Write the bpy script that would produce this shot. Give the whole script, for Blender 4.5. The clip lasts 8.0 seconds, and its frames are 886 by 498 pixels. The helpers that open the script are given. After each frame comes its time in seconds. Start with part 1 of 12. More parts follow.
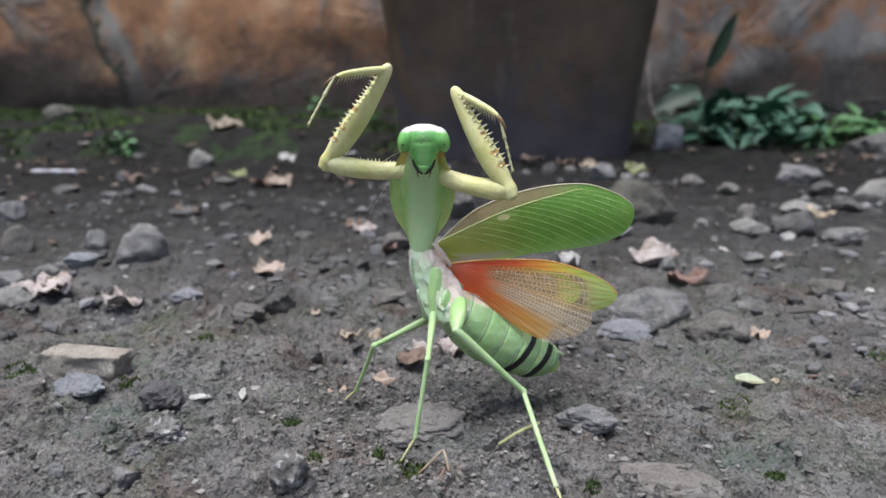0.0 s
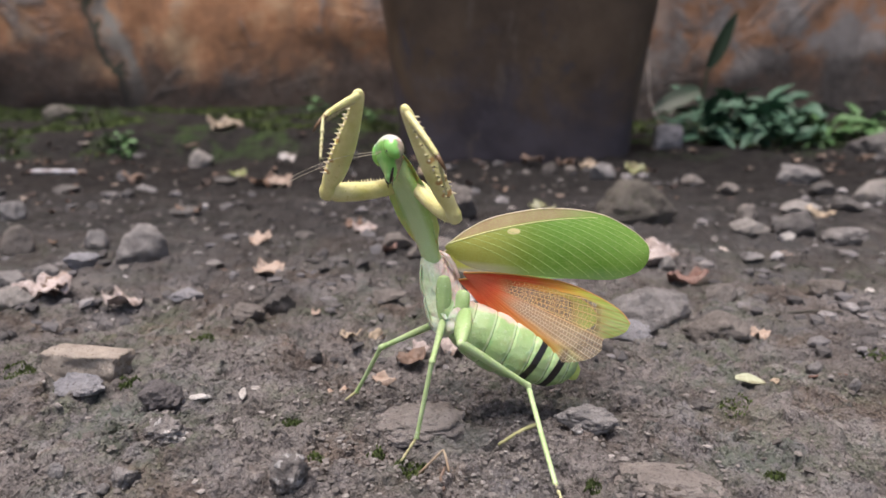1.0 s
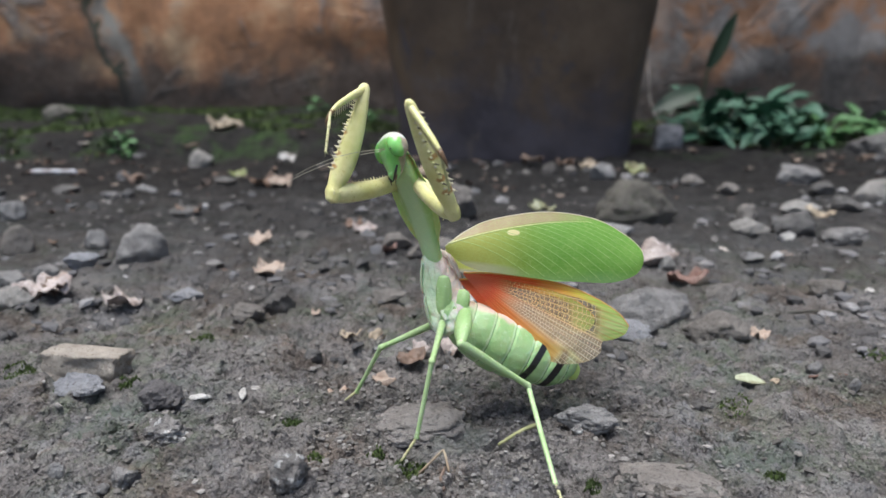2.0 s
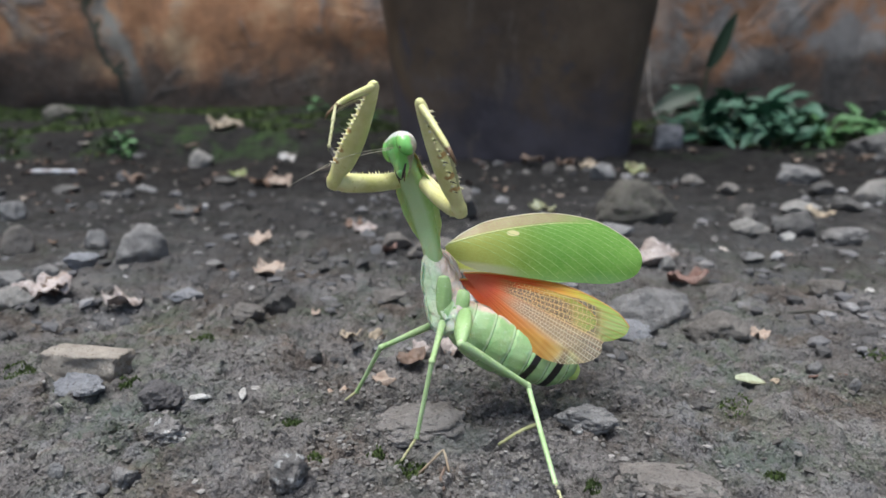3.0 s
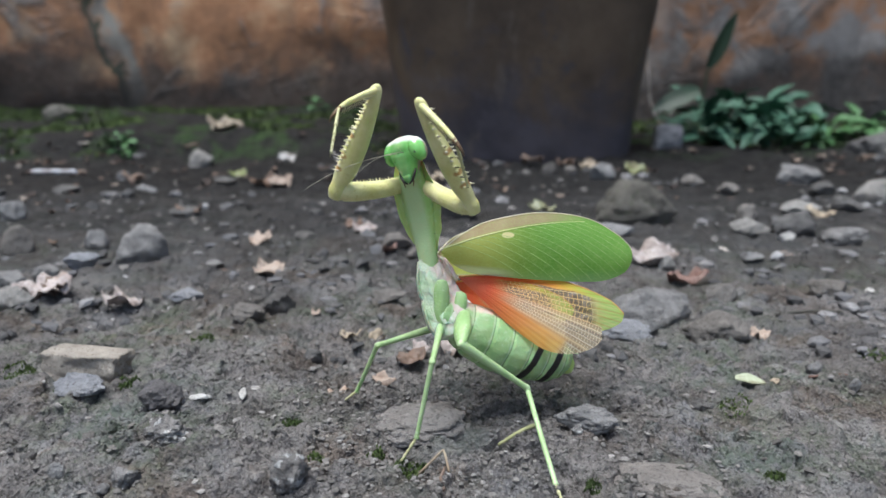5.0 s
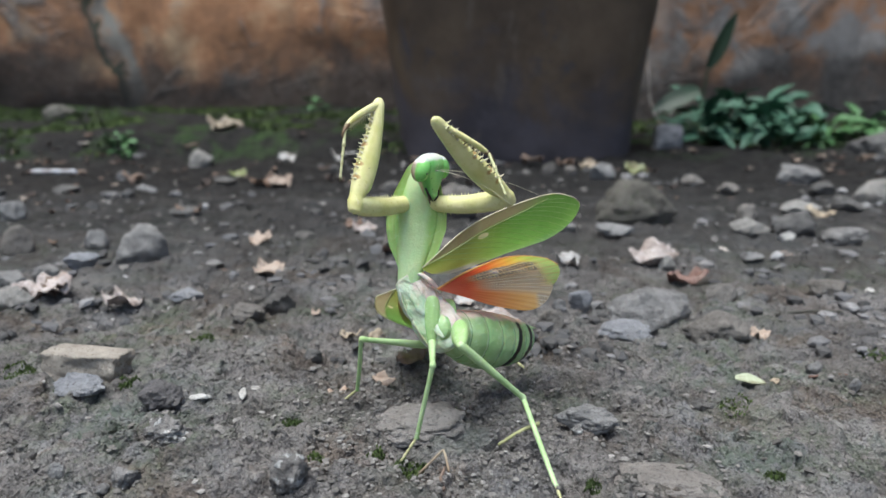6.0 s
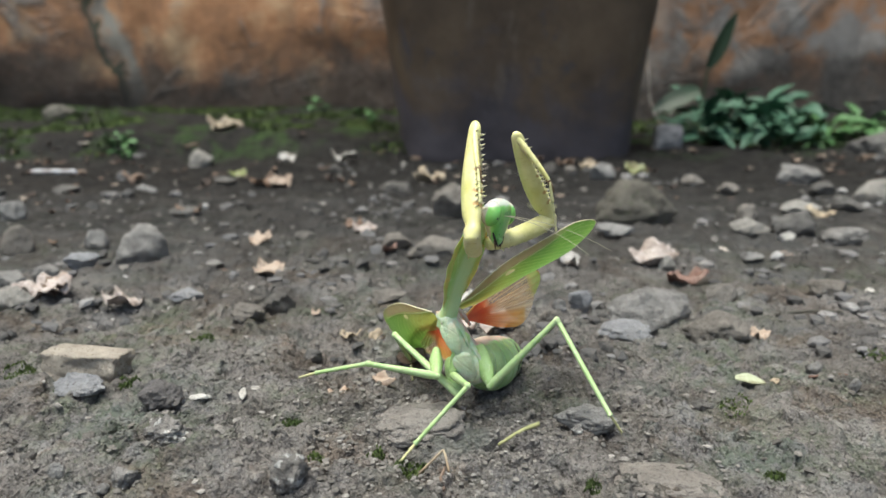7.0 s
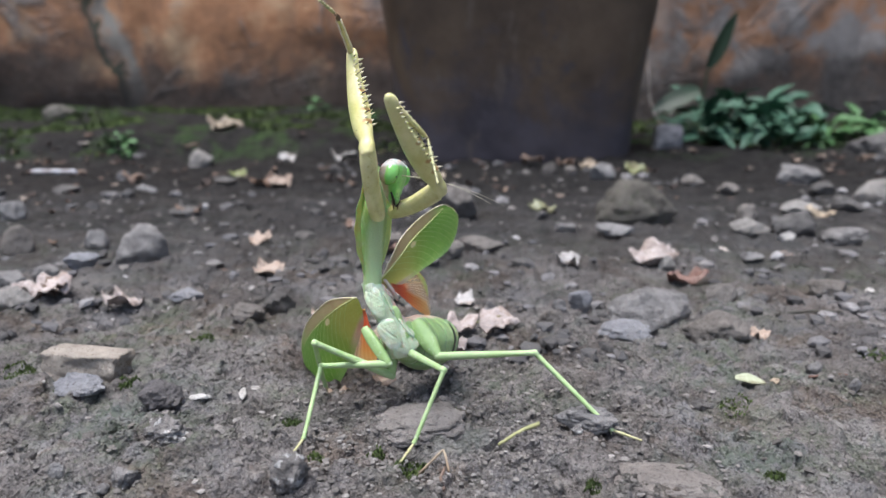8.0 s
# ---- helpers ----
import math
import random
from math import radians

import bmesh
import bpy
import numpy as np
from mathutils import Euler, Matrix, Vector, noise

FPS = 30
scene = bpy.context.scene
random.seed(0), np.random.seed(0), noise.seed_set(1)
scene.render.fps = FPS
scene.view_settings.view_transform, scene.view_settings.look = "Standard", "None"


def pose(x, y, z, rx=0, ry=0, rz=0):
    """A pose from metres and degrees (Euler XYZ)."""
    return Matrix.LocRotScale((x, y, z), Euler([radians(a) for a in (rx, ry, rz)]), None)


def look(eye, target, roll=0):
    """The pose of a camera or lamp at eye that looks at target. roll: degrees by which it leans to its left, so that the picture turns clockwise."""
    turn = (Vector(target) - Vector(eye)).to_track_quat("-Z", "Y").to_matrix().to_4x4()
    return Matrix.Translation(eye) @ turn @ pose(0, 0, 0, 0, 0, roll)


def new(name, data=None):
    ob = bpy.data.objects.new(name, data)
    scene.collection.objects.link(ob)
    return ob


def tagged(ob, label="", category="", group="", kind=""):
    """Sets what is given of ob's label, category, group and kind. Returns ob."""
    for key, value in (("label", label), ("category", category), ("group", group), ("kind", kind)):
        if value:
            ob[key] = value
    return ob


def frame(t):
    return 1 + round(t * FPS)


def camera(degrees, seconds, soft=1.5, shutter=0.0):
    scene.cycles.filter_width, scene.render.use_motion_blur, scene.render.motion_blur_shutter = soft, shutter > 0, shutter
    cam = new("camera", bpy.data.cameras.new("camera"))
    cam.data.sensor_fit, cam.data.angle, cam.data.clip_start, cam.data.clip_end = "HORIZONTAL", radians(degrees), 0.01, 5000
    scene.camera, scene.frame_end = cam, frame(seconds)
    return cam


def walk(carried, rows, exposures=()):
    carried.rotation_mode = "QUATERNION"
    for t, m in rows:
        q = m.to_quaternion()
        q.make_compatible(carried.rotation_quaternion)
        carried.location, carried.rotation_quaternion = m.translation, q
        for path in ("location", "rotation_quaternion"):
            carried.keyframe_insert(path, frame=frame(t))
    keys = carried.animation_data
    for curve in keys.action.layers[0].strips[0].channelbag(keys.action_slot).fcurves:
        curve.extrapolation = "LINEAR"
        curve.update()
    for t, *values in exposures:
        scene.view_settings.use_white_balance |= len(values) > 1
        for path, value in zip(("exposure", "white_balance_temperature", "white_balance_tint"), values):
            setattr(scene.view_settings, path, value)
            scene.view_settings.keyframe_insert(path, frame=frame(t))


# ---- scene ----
cam = camera(64, 8.0, shutter=0.15)
# a phone held just above the soil, tilted down, at rest for the whole shot
VIEW = pose(0.0, 0.0, 0.09, 76.08, 0, 0)
# the phone's own exposure and white balance drift a little: seconds, stops, kelvin, tint
walk(cam, [(0.0, VIEW), (8.0, VIEW)], [
    (0.0, 1.05, 5920, 8), (0.5, 0.97, 5870, 4), (1.0, 1.11, 6720, 18), (1.5, 1.07, 6070, 10), (3.0, 0.99, 5970, 6), (3.5, 0.90, 5920, 5),
    (4.5, 1.01, 5790, 6), (6.0, 1.09, 5920, 4), (6.5, 1.09, 5920, 4), (7.0, 1.25, 6470, 1), (7.2, 1.15, 6220, 1), (7.5, 1.23, 6320, 9), (8.0, 1.23, 5970, 11)])
cam.data.dof.use_dof = True
cam.data.dof.focus_distance = 0.178
cam.data.dof.aperture_fstop = 16.0

# ---- daylight: bright overcast, a wide soft sun high over the open side of the yard ----
world = bpy.data.worlds.new("world")
world.use_nodes = True
scene.world = world
sky = world.node_tree.nodes.new("ShaderNodeTexSky")
sky.sky_type = "NISHITA"
sky.sun_disc = False
sky.sun_elevation = radians(78)
sky.sun_rotation = radians(-131)
sky.air_density = 1.0
sky.dust_density = 5.0
back = world.node_tree.nodes["Background"]
world.node_tree.links.new(sky.outputs["Color"], back.inputs["Color"])
back.inputs["Strength"].default_value = 0.078
sun_data = bpy.data.lights.new("sun", "SUN")
sun_data.energy = 2.1
sun_data.angle = radians(34)
sun_data.color = (1.0, 0.965, 0.915)
sun = new("sun", sun_data)
sun.matrix_world = look((-0.34, -0.15, 2.2), (0, 0.15, 0))


# ---- materials ----
class Mat:
    """A node material: short helpers to wire noise into a principled shader."""

    def __init__(self, name, rough=0.6, metal=0.0):
        self.m = bpy.data.materials.new(name)
        self.m.use_nodes = True
        self.t = self.m.node_tree
        self.b = self.t.nodes["Principled BSDF"]
        self.b.inputs["Roughness"].default_value = rough
        self.b.inputs["Metallic"].default_value = metal
        self.co = self.t.nodes.new("ShaderNodeTexCoord").outputs["Object"]

    def node(self, kind, **vals):
        n = self.t.nodes.new(kind)
        for k, v in vals.items():
            n.inputs[k].default_value = v
        return n

    def link(self, a, b):
        self.t.links.new(a, b)

    def noise(self, scale, detail=4, rough=0.55, distort=0.0, stretch=None):
        n = self.node("ShaderNodeTexNoise", Scale=scale, Detail=detail, Roughness=rough, Distortion=distort)
        src = self.co
        if stretch:
            mp = self.node("ShaderNodeMapping")
            mp.inputs["Scale"].default_value = stretch
            self.link(src, mp.inputs["Vector"])
            src = mp.outputs["Vector"]
        self.link(src, n.inputs["Vector"])
        return n.outputs["Fac"]

    def cells(self, scale, feature="F1", out="Distance", stretch=None):
        n = self.node("ShaderNodeTexVoronoi", Scale=scale)
        n.feature = feature
        src = self.co
        if stretch:
            mp = self.node("ShaderNodeMapping")
            mp.inputs["Scale"].default_value = stretch
            self.link(src, mp.inputs["Vector"])
            src = mp.outputs["Vector"]
        self.link(src, n.inputs["Vector"])
        return n.outputs[out]

    def ramp(self, fac, stops):
        n = self.node("ShaderNodeValToRGB")
        e = n.color_ramp.elements
        while len(e) < len(stops):
            e.new(0.5)
        for el, (p, col) in zip(e, stops):
            el.position = p
            el.color = (*col, 1) if len(col) == 3 else col
        self.link(fac, n.inputs["Fac"])
        return n.outputs["Color"]

    def mask(self, fac, lo, hi):
        n = self.node("ShaderNodeMapRange")
        n.interpolation_type = "SMOOTHSTEP"
        n.inputs["From Min"].default_value = lo
        n.inputs["From Max"].default_value = hi
        self.link(fac, n.inputs["Value"])
        return n.outputs["Result"]

    def mix(self, fac, a, b, how="MIX"):
        n = self.t.nodes.new("ShaderNodeMix")
        n.data_type = "RGBA"
        n.blend_type = how
        for sock, v in ((n.inputs["Factor"], fac), (n.inputs["A"], a), (n.inputs["B"], b)):
            if isinstance(v, (int, float)):
                sock.default_value = v
            elif isinstance(v, tuple):
                sock.default_value = (*v, 1)
            else:
                self.link(v, sock)
        return n.outputs["Result"]

    def calc(self, how, a, b=0.0):
        n = self.t.nodes.new("ShaderNodeMath")
        n.operation = how
        for sock, v in ((n.inputs[0], a), (n.inputs[1], b)):
            if isinstance(v, (int, float)):
                sock.default_value = v
            else:
                self.link(v, sock)
        return n.outputs[0]

    def ladder(self, ang, rad, rays, rung, thin):
        """A net of rays and of rungs that step at random from one ray to the next."""
        turn = self.calc("MULTIPLY", ang, rays)
        cell = self.t.nodes.new("ShaderNodeTexWhiteNoise")
        cell.noise_dimensions = "1D"
        self.link(self.calc("FLOOR", turn), cell.inputs["W"])
        bent = self.calc("ADD", self.calc("DIVIDE", rad, rung), self.calc("ADD", self.calc("MULTIPLY", cell.outputs["Value"], 7.0), self.calc("MULTIPLY", self.noise(500, 2), 1.1)))
        ray = self.calc("ABSOLUTE", self.calc("SUBTRACT", self.calc("FRACT", turn), 0.5))
        step = self.calc("ABSOLUTE", self.calc("SUBTRACT", self.calc("FRACT", bent), 0.5))
        return self.calc("MAXIMUM", self.mask(ray, 0.5 - thin, 0.5 - thin * 0.5), self.mask(step, 0.5 - thin, 0.5 - thin * 0.5))

    def xyz(self, axis):
        n = self.node("ShaderNodeSeparateXYZ")
        self.link(self.co, n.inputs[0])
        return n.outputs[axis]

    def per_object(self):
        return self.t.nodes.new("ShaderNodeObjectInfo").outputs["Random"]

    def island(self):
        return self.t.nodes.new("ShaderNodeNewGeometry").outputs["Random Per Island"]

    def color(self, c):
        if isinstance(c, tuple):
            self.b.inputs["Base Color"].default_value = (*c, 1)
        else:
            self.link(c, self.b.inputs["Base Color"])

    def rough(self, r):
        self.link(r, self.b.inputs["Roughness"])

    def bump(self, h, dist, strength=1.0):
        n = self.node("ShaderNodeBump", Strength=strength, Distance=dist)
        self.link(h, n.inputs["Height"])
        old = self.b.inputs["Normal"].links
        if old:
            self.link(old[0].from_socket, n.inputs["Normal"])
        self.link(n.outputs["Normal"], self.b.inputs["Normal"])

    def set(self, **vals):
        for k, v in vals.items():
            self.b.inputs[k.replace("_", " ")].default_value = v
        return self


def mat_soil():
    """Damp clayey soil: grey-mauve with brown and blue-grey patches, a film of algae, black wet earth and mould towards
    the wall that also carry its painted shade.
    """
    k = Mat("damp_soil", 0.9)
    big, mid, fine, grit = k.noise(9, 5), k.noise(60, 6, 0.65), k.noise(420, 6, 0.7), k.noise(1500, 3, 0.7)
    col = k.ramp(mid, [(0.28, (0.126, 0.115, 0.110)), (0.5, (0.222, 0.205, 0.197)), (0.72, (0.345, 0.325, 0.315))])
    # bluish sheen of the damp soil painted in, and brown earth, in broad patches
    col = k.mix(k.calc("MULTIPLY", k.mask(k.noise(20, 5, 0.6), 0.50, 0.62), 0.6), col, k.mix(0.7, col, (0.215, 0.222, 0.240)))
    col = k.mix(k.calc("MULTIPLY", k.mask(k.noise(26, 5, 0.65, 0.4), 0.49, 0.63), 0.8), col, k.mix(1.0, col, (0.74, 0.62, 0.52), "MULTIPLY"))
    col = k.mix(k.mask(k.noise(17, 5, 0.6), 0.54, 0.38), col, k.mix(1.0, col, (0.62, 0.60, 0.58), "MULTIPLY"))
    # grains, light and dark
    col = k.mix(k.calc("MULTIPLY", k.mask(fine, 0.56, 0.66), 0.40), col, (0.31, 0.295, 0.28))
    col = k.mix(k.calc("MULTIPLY", k.mask(fine, 0.43, 0.34), 0.85), col, (0.042, 0.037, 0.033))
    col = k.mix(k.calc("MULTIPLY", k.mask(grit, 0.57, 0.63), 0.30), col, (0.36, 0.34, 0.31))
    col = k.mix(k.calc("MULTIPLY", k.mask(grit, 0.42, 0.36), 0.60), col, (0.030, 0.026, 0.022))
    seam = k.calc("MULTIPLY", k.mask(k.cells(150, "DISTANCE_TO_EDGE"), 0.07, 0.015), k.mask(k.noise(38, 4), 0.47, 0.58))
    col = k.mix(k.calc("MULTIPLY", seam, 0.40), col, (0.028, 0.025, 0.023))
    # algae: olive films and colder green crusts
    algae = k.calc("MULTIPLY", k.mask(k.noise(15, 4, 0.6), 0.46, 0.62), k.mask(k.noise(130, 5, 0.7), 0.40, 0.60))
    col = k.mix(k.calc("MULTIPLY", algae, 0.50), col, (0.096, 0.132, 0.070))
    teal = k.calc("MULTIPLY", k.mask(k.noise(48, 5, 0.65), 0.50, 0.64), k.mask(k.noise(6, 3), 0.42, 0.58))
    col = k.mix(k.calc("MULTIPLY", teal, 0.38), col, (0.085, 0.122, 0.100))
    # wet black earth between bank and stones, with wall and pot shading painted in
    wet_shade = k.calc("MULTIPLY", k.mask(k.xyz(1), 0.20, 0.44), k.mask(k.noise(9, 5, 0.65), 0.16, 0.46))
    col = k.mix(k.calc("MULTIPLY", wet_shade, 0.90), col, k.ramp(k.noise(45, 5, 0.7), [(0.35, (0.012, 0.0115, 0.0115)), (0.65, (0.056, 0.054, 0.054))]))
    # black leaf mould before the wall, deepened to paint in the wall's shadow
    mould_shade = k.calc("MULTIPLY", k.mask(k.xyz(1), 0.42, 0.62), k.mask(k.noise(13, 5, 0.65), 0.14, 0.36))
    col = k.mix(k.calc("MULTIPLY", mould_shade, 0.96), col, k.ramp(k.noise(60, 5, 0.7), [(0.35, (0.006, 0.0057, 0.0055)), (0.65, (0.026, 0.024, 0.023))]))
    # moss along the foot of the wall
    moss = k.calc("MULTIPLY", k.mask(k.xyz(1), 0.74, 0.84), k.mask(k.noise(14, 5, 0.65), 0.50, 0.62))
    col = k.mix(moss, col, k.ramp(k.noise(120, 4), [(0.3, (0.012, 0.024, 0.008)), (0.7, (0.045, 0.085, 0.022))]))
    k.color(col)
    # damp sheen on the smooth clay, dull grains
    k.rough(k.calc("ADD", 0.50, k.calc("MULTIPLY", k.noise(34, 4), 0.55)))
    k.bump(grit, 0.0006, 0.7)
    k.bump(fine, 0.0026, 0.9)
    k.bump(k.noise(120, 5, 0.6), 0.0085, 1.0)
    k.set(Specular_IOR_Level=0.22)
    return k.m


def mat_wall():
    k = Mat("weathered_plaster", 0.85)
    z, x = k.xyz(2), k.xyz(0)
    big, mid, fine = k.noise(3.2, 5, 0.6), k.noise(11, 6, 0.65), k.noise(70, 5, 0.7)
    ochre = k.ramp(mid, [(0.3, (0.165, 0.097, 0.060)), (0.5, (0.37, 0.182, 0.088)), (0.7, (0.52, 0.355, 0.21))])
    pale = k.ramp(mid, [(0.3, (0.115, 0.106, 0.098)), (0.55, (0.225, 0.206, 0.193)), (0.75, (0.33, 0.305, 0.282))])
    side = k.mask(k.calc("ADD", x, k.calc("MULTIPLY", big, 0.5)), 0.45, 0.75)
    worn = k.mask(k.noise(7, 6, 0.7, 0.6), 0.53, 0.66)
    col = k.mix(k.calc("MAXIMUM", k.calc("MULTIPLY", worn, 0.8), k.calc("MULTIPLY", side, k.mask(mid, 0.40, 0.56))), ochre, pale)
    # broken edge of the old coat: a pale mortar line with a mossy rim
    line = k.calc("ADD", k.calc("ADD", x, k.calc("MULTIPLY", z, 0.34)), k.calc("ADD", 0.575, k.calc("MULTIPLY", k.calc("SUBTRACT", k.noise(16, 4), 0.5), 0.09)))
    col = k.mix(k.mask(k.calc("ABSOLUTE", k.calc("SUBTRACT", line, 0.010)), 0.020, 0.004), col, (0.25, 0.235, 0.205))
    col = k.mix(k.mask(k.calc("ABSOLUTE", k.calc("ADD", line, 0.010)), 0.008, 0.003), col, (0.035, 0.045, 0.025))
    # rising damp: black mould, ragged upper edge, made taller and darker as painted shadow
    damp_shade = k.mask(k.calc("ADD", z, k.calc("MULTIPLY", k.calc("SUBTRACT", k.noise(6, 6, 0.7), 0.5), 0.35)), 0.19, 0.06)
    col = k.mix(k.calc("MULTIPLY", damp_shade, 0.92), col, k.ramp(fine, [(0.3, (0.022, 0.018, 0.016)), (0.7, (0.075, 0.066, 0.058))]))
    col = k.mix(k.calc("MULTIPLY", k.mask(k.noise(26, 4, 0.6, 0.0, (1, 1, 0.25)), 0.55, 0.7), 0.45), col, (0.10, 0.07, 0.055))
    k.color(col)
    k.bump(fine, 0.004, 0.7)
    k.bump(worn, 0.006, 0.6)
    return k.m


def mat_pot():
    """Brown glazed clay gone dull, with slate-blue stains, thickest towards the foot."""
    k = Mat("stained_pot", 0.6)
    z = k.xyz(2)
    mid = k.noise(16, 6, 0.65)
    col = k.ramp(mid, [(0.3, (0.050, 0.032, 0.019)), (0.55, (0.090, 0.062, 0.038)), (0.75, (0.128, 0.092, 0.058))])
    low = k.mask(k.calc("ADD", z, k.calc("MULTIPLY", k.noise(9, 5, 0.7, 0.5), 0.34)), 0.29, 0.20)
    col = k.mix(k.calc("MULTIPLY", low, 0.80), col, k.ramp(k.noise(24, 5), [(0.35, (0.030, 0.029, 0.042)), (0.65, (0.068, 0.064, 0.082))]))
    col = k.mix(k.calc("MULTIPLY", k.mask(k.noise(17, 5, 0.7, 0.3, (1, 1, 0.6)), 0.58, 0.66), 0.7), col, (0.040, 0.040, 0.056))
    col = k.mix(k.calc("MULTIPLY", k.mask(k.noise(60, 3, 0.6, 0.0, (1, 1, 0.3)), 0.6, 0.7), 0.5), col, (0.11, 0.090, 0.070))
    k.color(col)
    k.bump(k.noise(120, 5), 0.001, 0.6)
    k.bump(k.noise(20, 4), 0.004, 0.4)
    return k.m


def mat_stone(name, dark, light, fleck=None, amount=0.62, rough=0.8):
    k = Mat(name, rough)
    col = k.ramp(k.noise(130, 6, 0.65), [(0.28, dark), (0.72, light)])
    col = k.mix(k.calc("MULTIPLY", k.per_object(), 0.45), col, k.mix(1.0, col, (0.72, 0.66, 0.60), "MULTIPLY"))
    if fleck:
        col = k.mix(k.mask(k.noise(330, 4, 0.6), amount, amount + 0.05), col, fleck)
    # dust and soil clinging in blotches
    col = k.mix(k.calc("MULTIPLY", k.mask(k.noise(75, 6, 0.75), 0.5, 0.64), 0.35), col, (0.15, 0.135, 0.12))
    col = k.mix(k.calc("MULTIPLY", k.mask(k.noise(900, 5, 0.75), 0.44, 0.37), 0.6), col, (0.040, 0.027, 0.024))
    k.color(col)
    k.bump(k.noise(800, 6, 0.75), 0.0012, 1.0)
    k.bump(k.noise(150, 5, 0.65), 0.004, 0.8)
    return k.m


def mat_litter(name, a, b, rough=0.6):
    k = Mat(name, rough)
    col = k.ramp(k.noise(160, 5, 0.65), [(0.3, a), (0.7, b)])
    col = k.mix(k.calc("MULTIPLY", k.mask(k.noise(600, 3), 0.6, 0.7), 0.5), col, (0.12, 0.08, 0.05))
    col = k.mix(k.calc("MULTIPLY", k.mask(k.noise(95, 5, 0.7), 0.48, 0.58), 0.75), col, k.mix(1.0, col, (0.42, 0.33, 0.27), "MULTIPLY"))
    col = k.mix(k.calc("MULTIPLY", k.per_object(), 0.35), col, (0.13, 0.115, 0.105))
    k.color(col)
    k.set(Subsurface_Weight=0.0)
    k.bump(k.noise(350, 4), 0.0006, 0.7)
    return k.m


def mat_leaf(name, a, b, rough=0.45):
    k = Mat(name, rough)
    col = k.ramp(k.noise(25, 4), [(0.3, a), (0.7, b)])
    col = k.mix(k.calc("MULTIPLY", k.island(), 0.5), col, k.mix(1.0, col, (0.6, 0.75, 0.7), "MULTIPLY"))
    k.color(col)
    k.bump(k.noise(90, 3), 0.001, 0.5)
    return k.m


SOIL, WALL, POT = mat_soil(), mat_wall(), mat_pot()
ROCK = {
    "grey": mat_stone("grey_stone", (0.115, 0.113, 0.113), (0.36, 0.353, 0.350)),
    "blue": mat_stone("blue_grey_stone", (0.17, 0.174, 0.192), (0.38, 0.388, 0.415)),
    "dark": mat_stone("dark_stone", (0.050, 0.048, 0.047), (0.20, 0.192, 0.185)),
    "brown": mat_stone("brown_stone", (0.105, 0.096, 0.087), (0.29, 0.268, 0.246)),
    "pale": mat_stone("pale_stone", (0.18, 0.172, 0.162), (0.40, 0.383, 0.36)),
    "white": mat_stone("white_pebble", (0.55, 0.53, 0.50), (0.78, 0.76, 0.73)),
    "mossy": mat_stone("mossy_stone", (0.060, 0.056, 0.047), (0.155, 0.146, 0.126), (0.055, 0.070, 0.03), 0.60),
    "speckled": mat_stone("speckled_stone", (0.100, 0.094, 0.090), (0.42, 0.405, 0.395), (0.56, 0.55, 0.535), 0.54),
    "slate": mat_stone("slate_stone", (0.070, 0.067, 0.071), (0.195, 0.188, 0.196), None, 0.6, 0.6),
    "buried": mat_stone("soil_coated_stone", (0.19, 0.173, 0.16), (0.36, 0.335, 0.315)),
}

BRICK = mat_stone("broken_brick", (0.33, 0.29, 0.25), (0.58, 0.53, 0.46), (0.14, 0.125, 0.11), 0.66)
def mat_crumb():
    k = Mat("soil_crumbs", 0.9)
    col = k.ramp(k.island(), [(0.0, (0.070, 0.064, 0.058)), (0.45, (0.178, 0.166, 0.154)), (0.9, (0.26, 0.243, 0.226)), (1.0, (0.37, 0.35, 0.33))])
    col = k.mix(k.calc("MULTIPLY", k.mask(k.noise(900, 4, 0.7), 0.45, 0.6), 0.5), col, (0.09, 0.082, 0.074))
    k.color(col)
    k.bump(k.noise(1800, 4, 0.7), 0.0006, 0.8)
    return k.m


CRUMB = mat_crumb()


def mat_mixed(name, stops, rough=0.85):
    """Loose bits of many colours, each of its own."""
    k = Mat(name, rough)
    col = k.ramp(k.island(), stops)
    col = k.mix(k.calc("MULTIPLY", k.mask(k.noise(240, 5, 0.7), 0.45, 0.6), 0.6), col, (0.10, 0.093, 0.088))
    k.color(col)
    k.bump(k.noise(700, 4, 0.7), 0.001, 0.8)
    return k.m


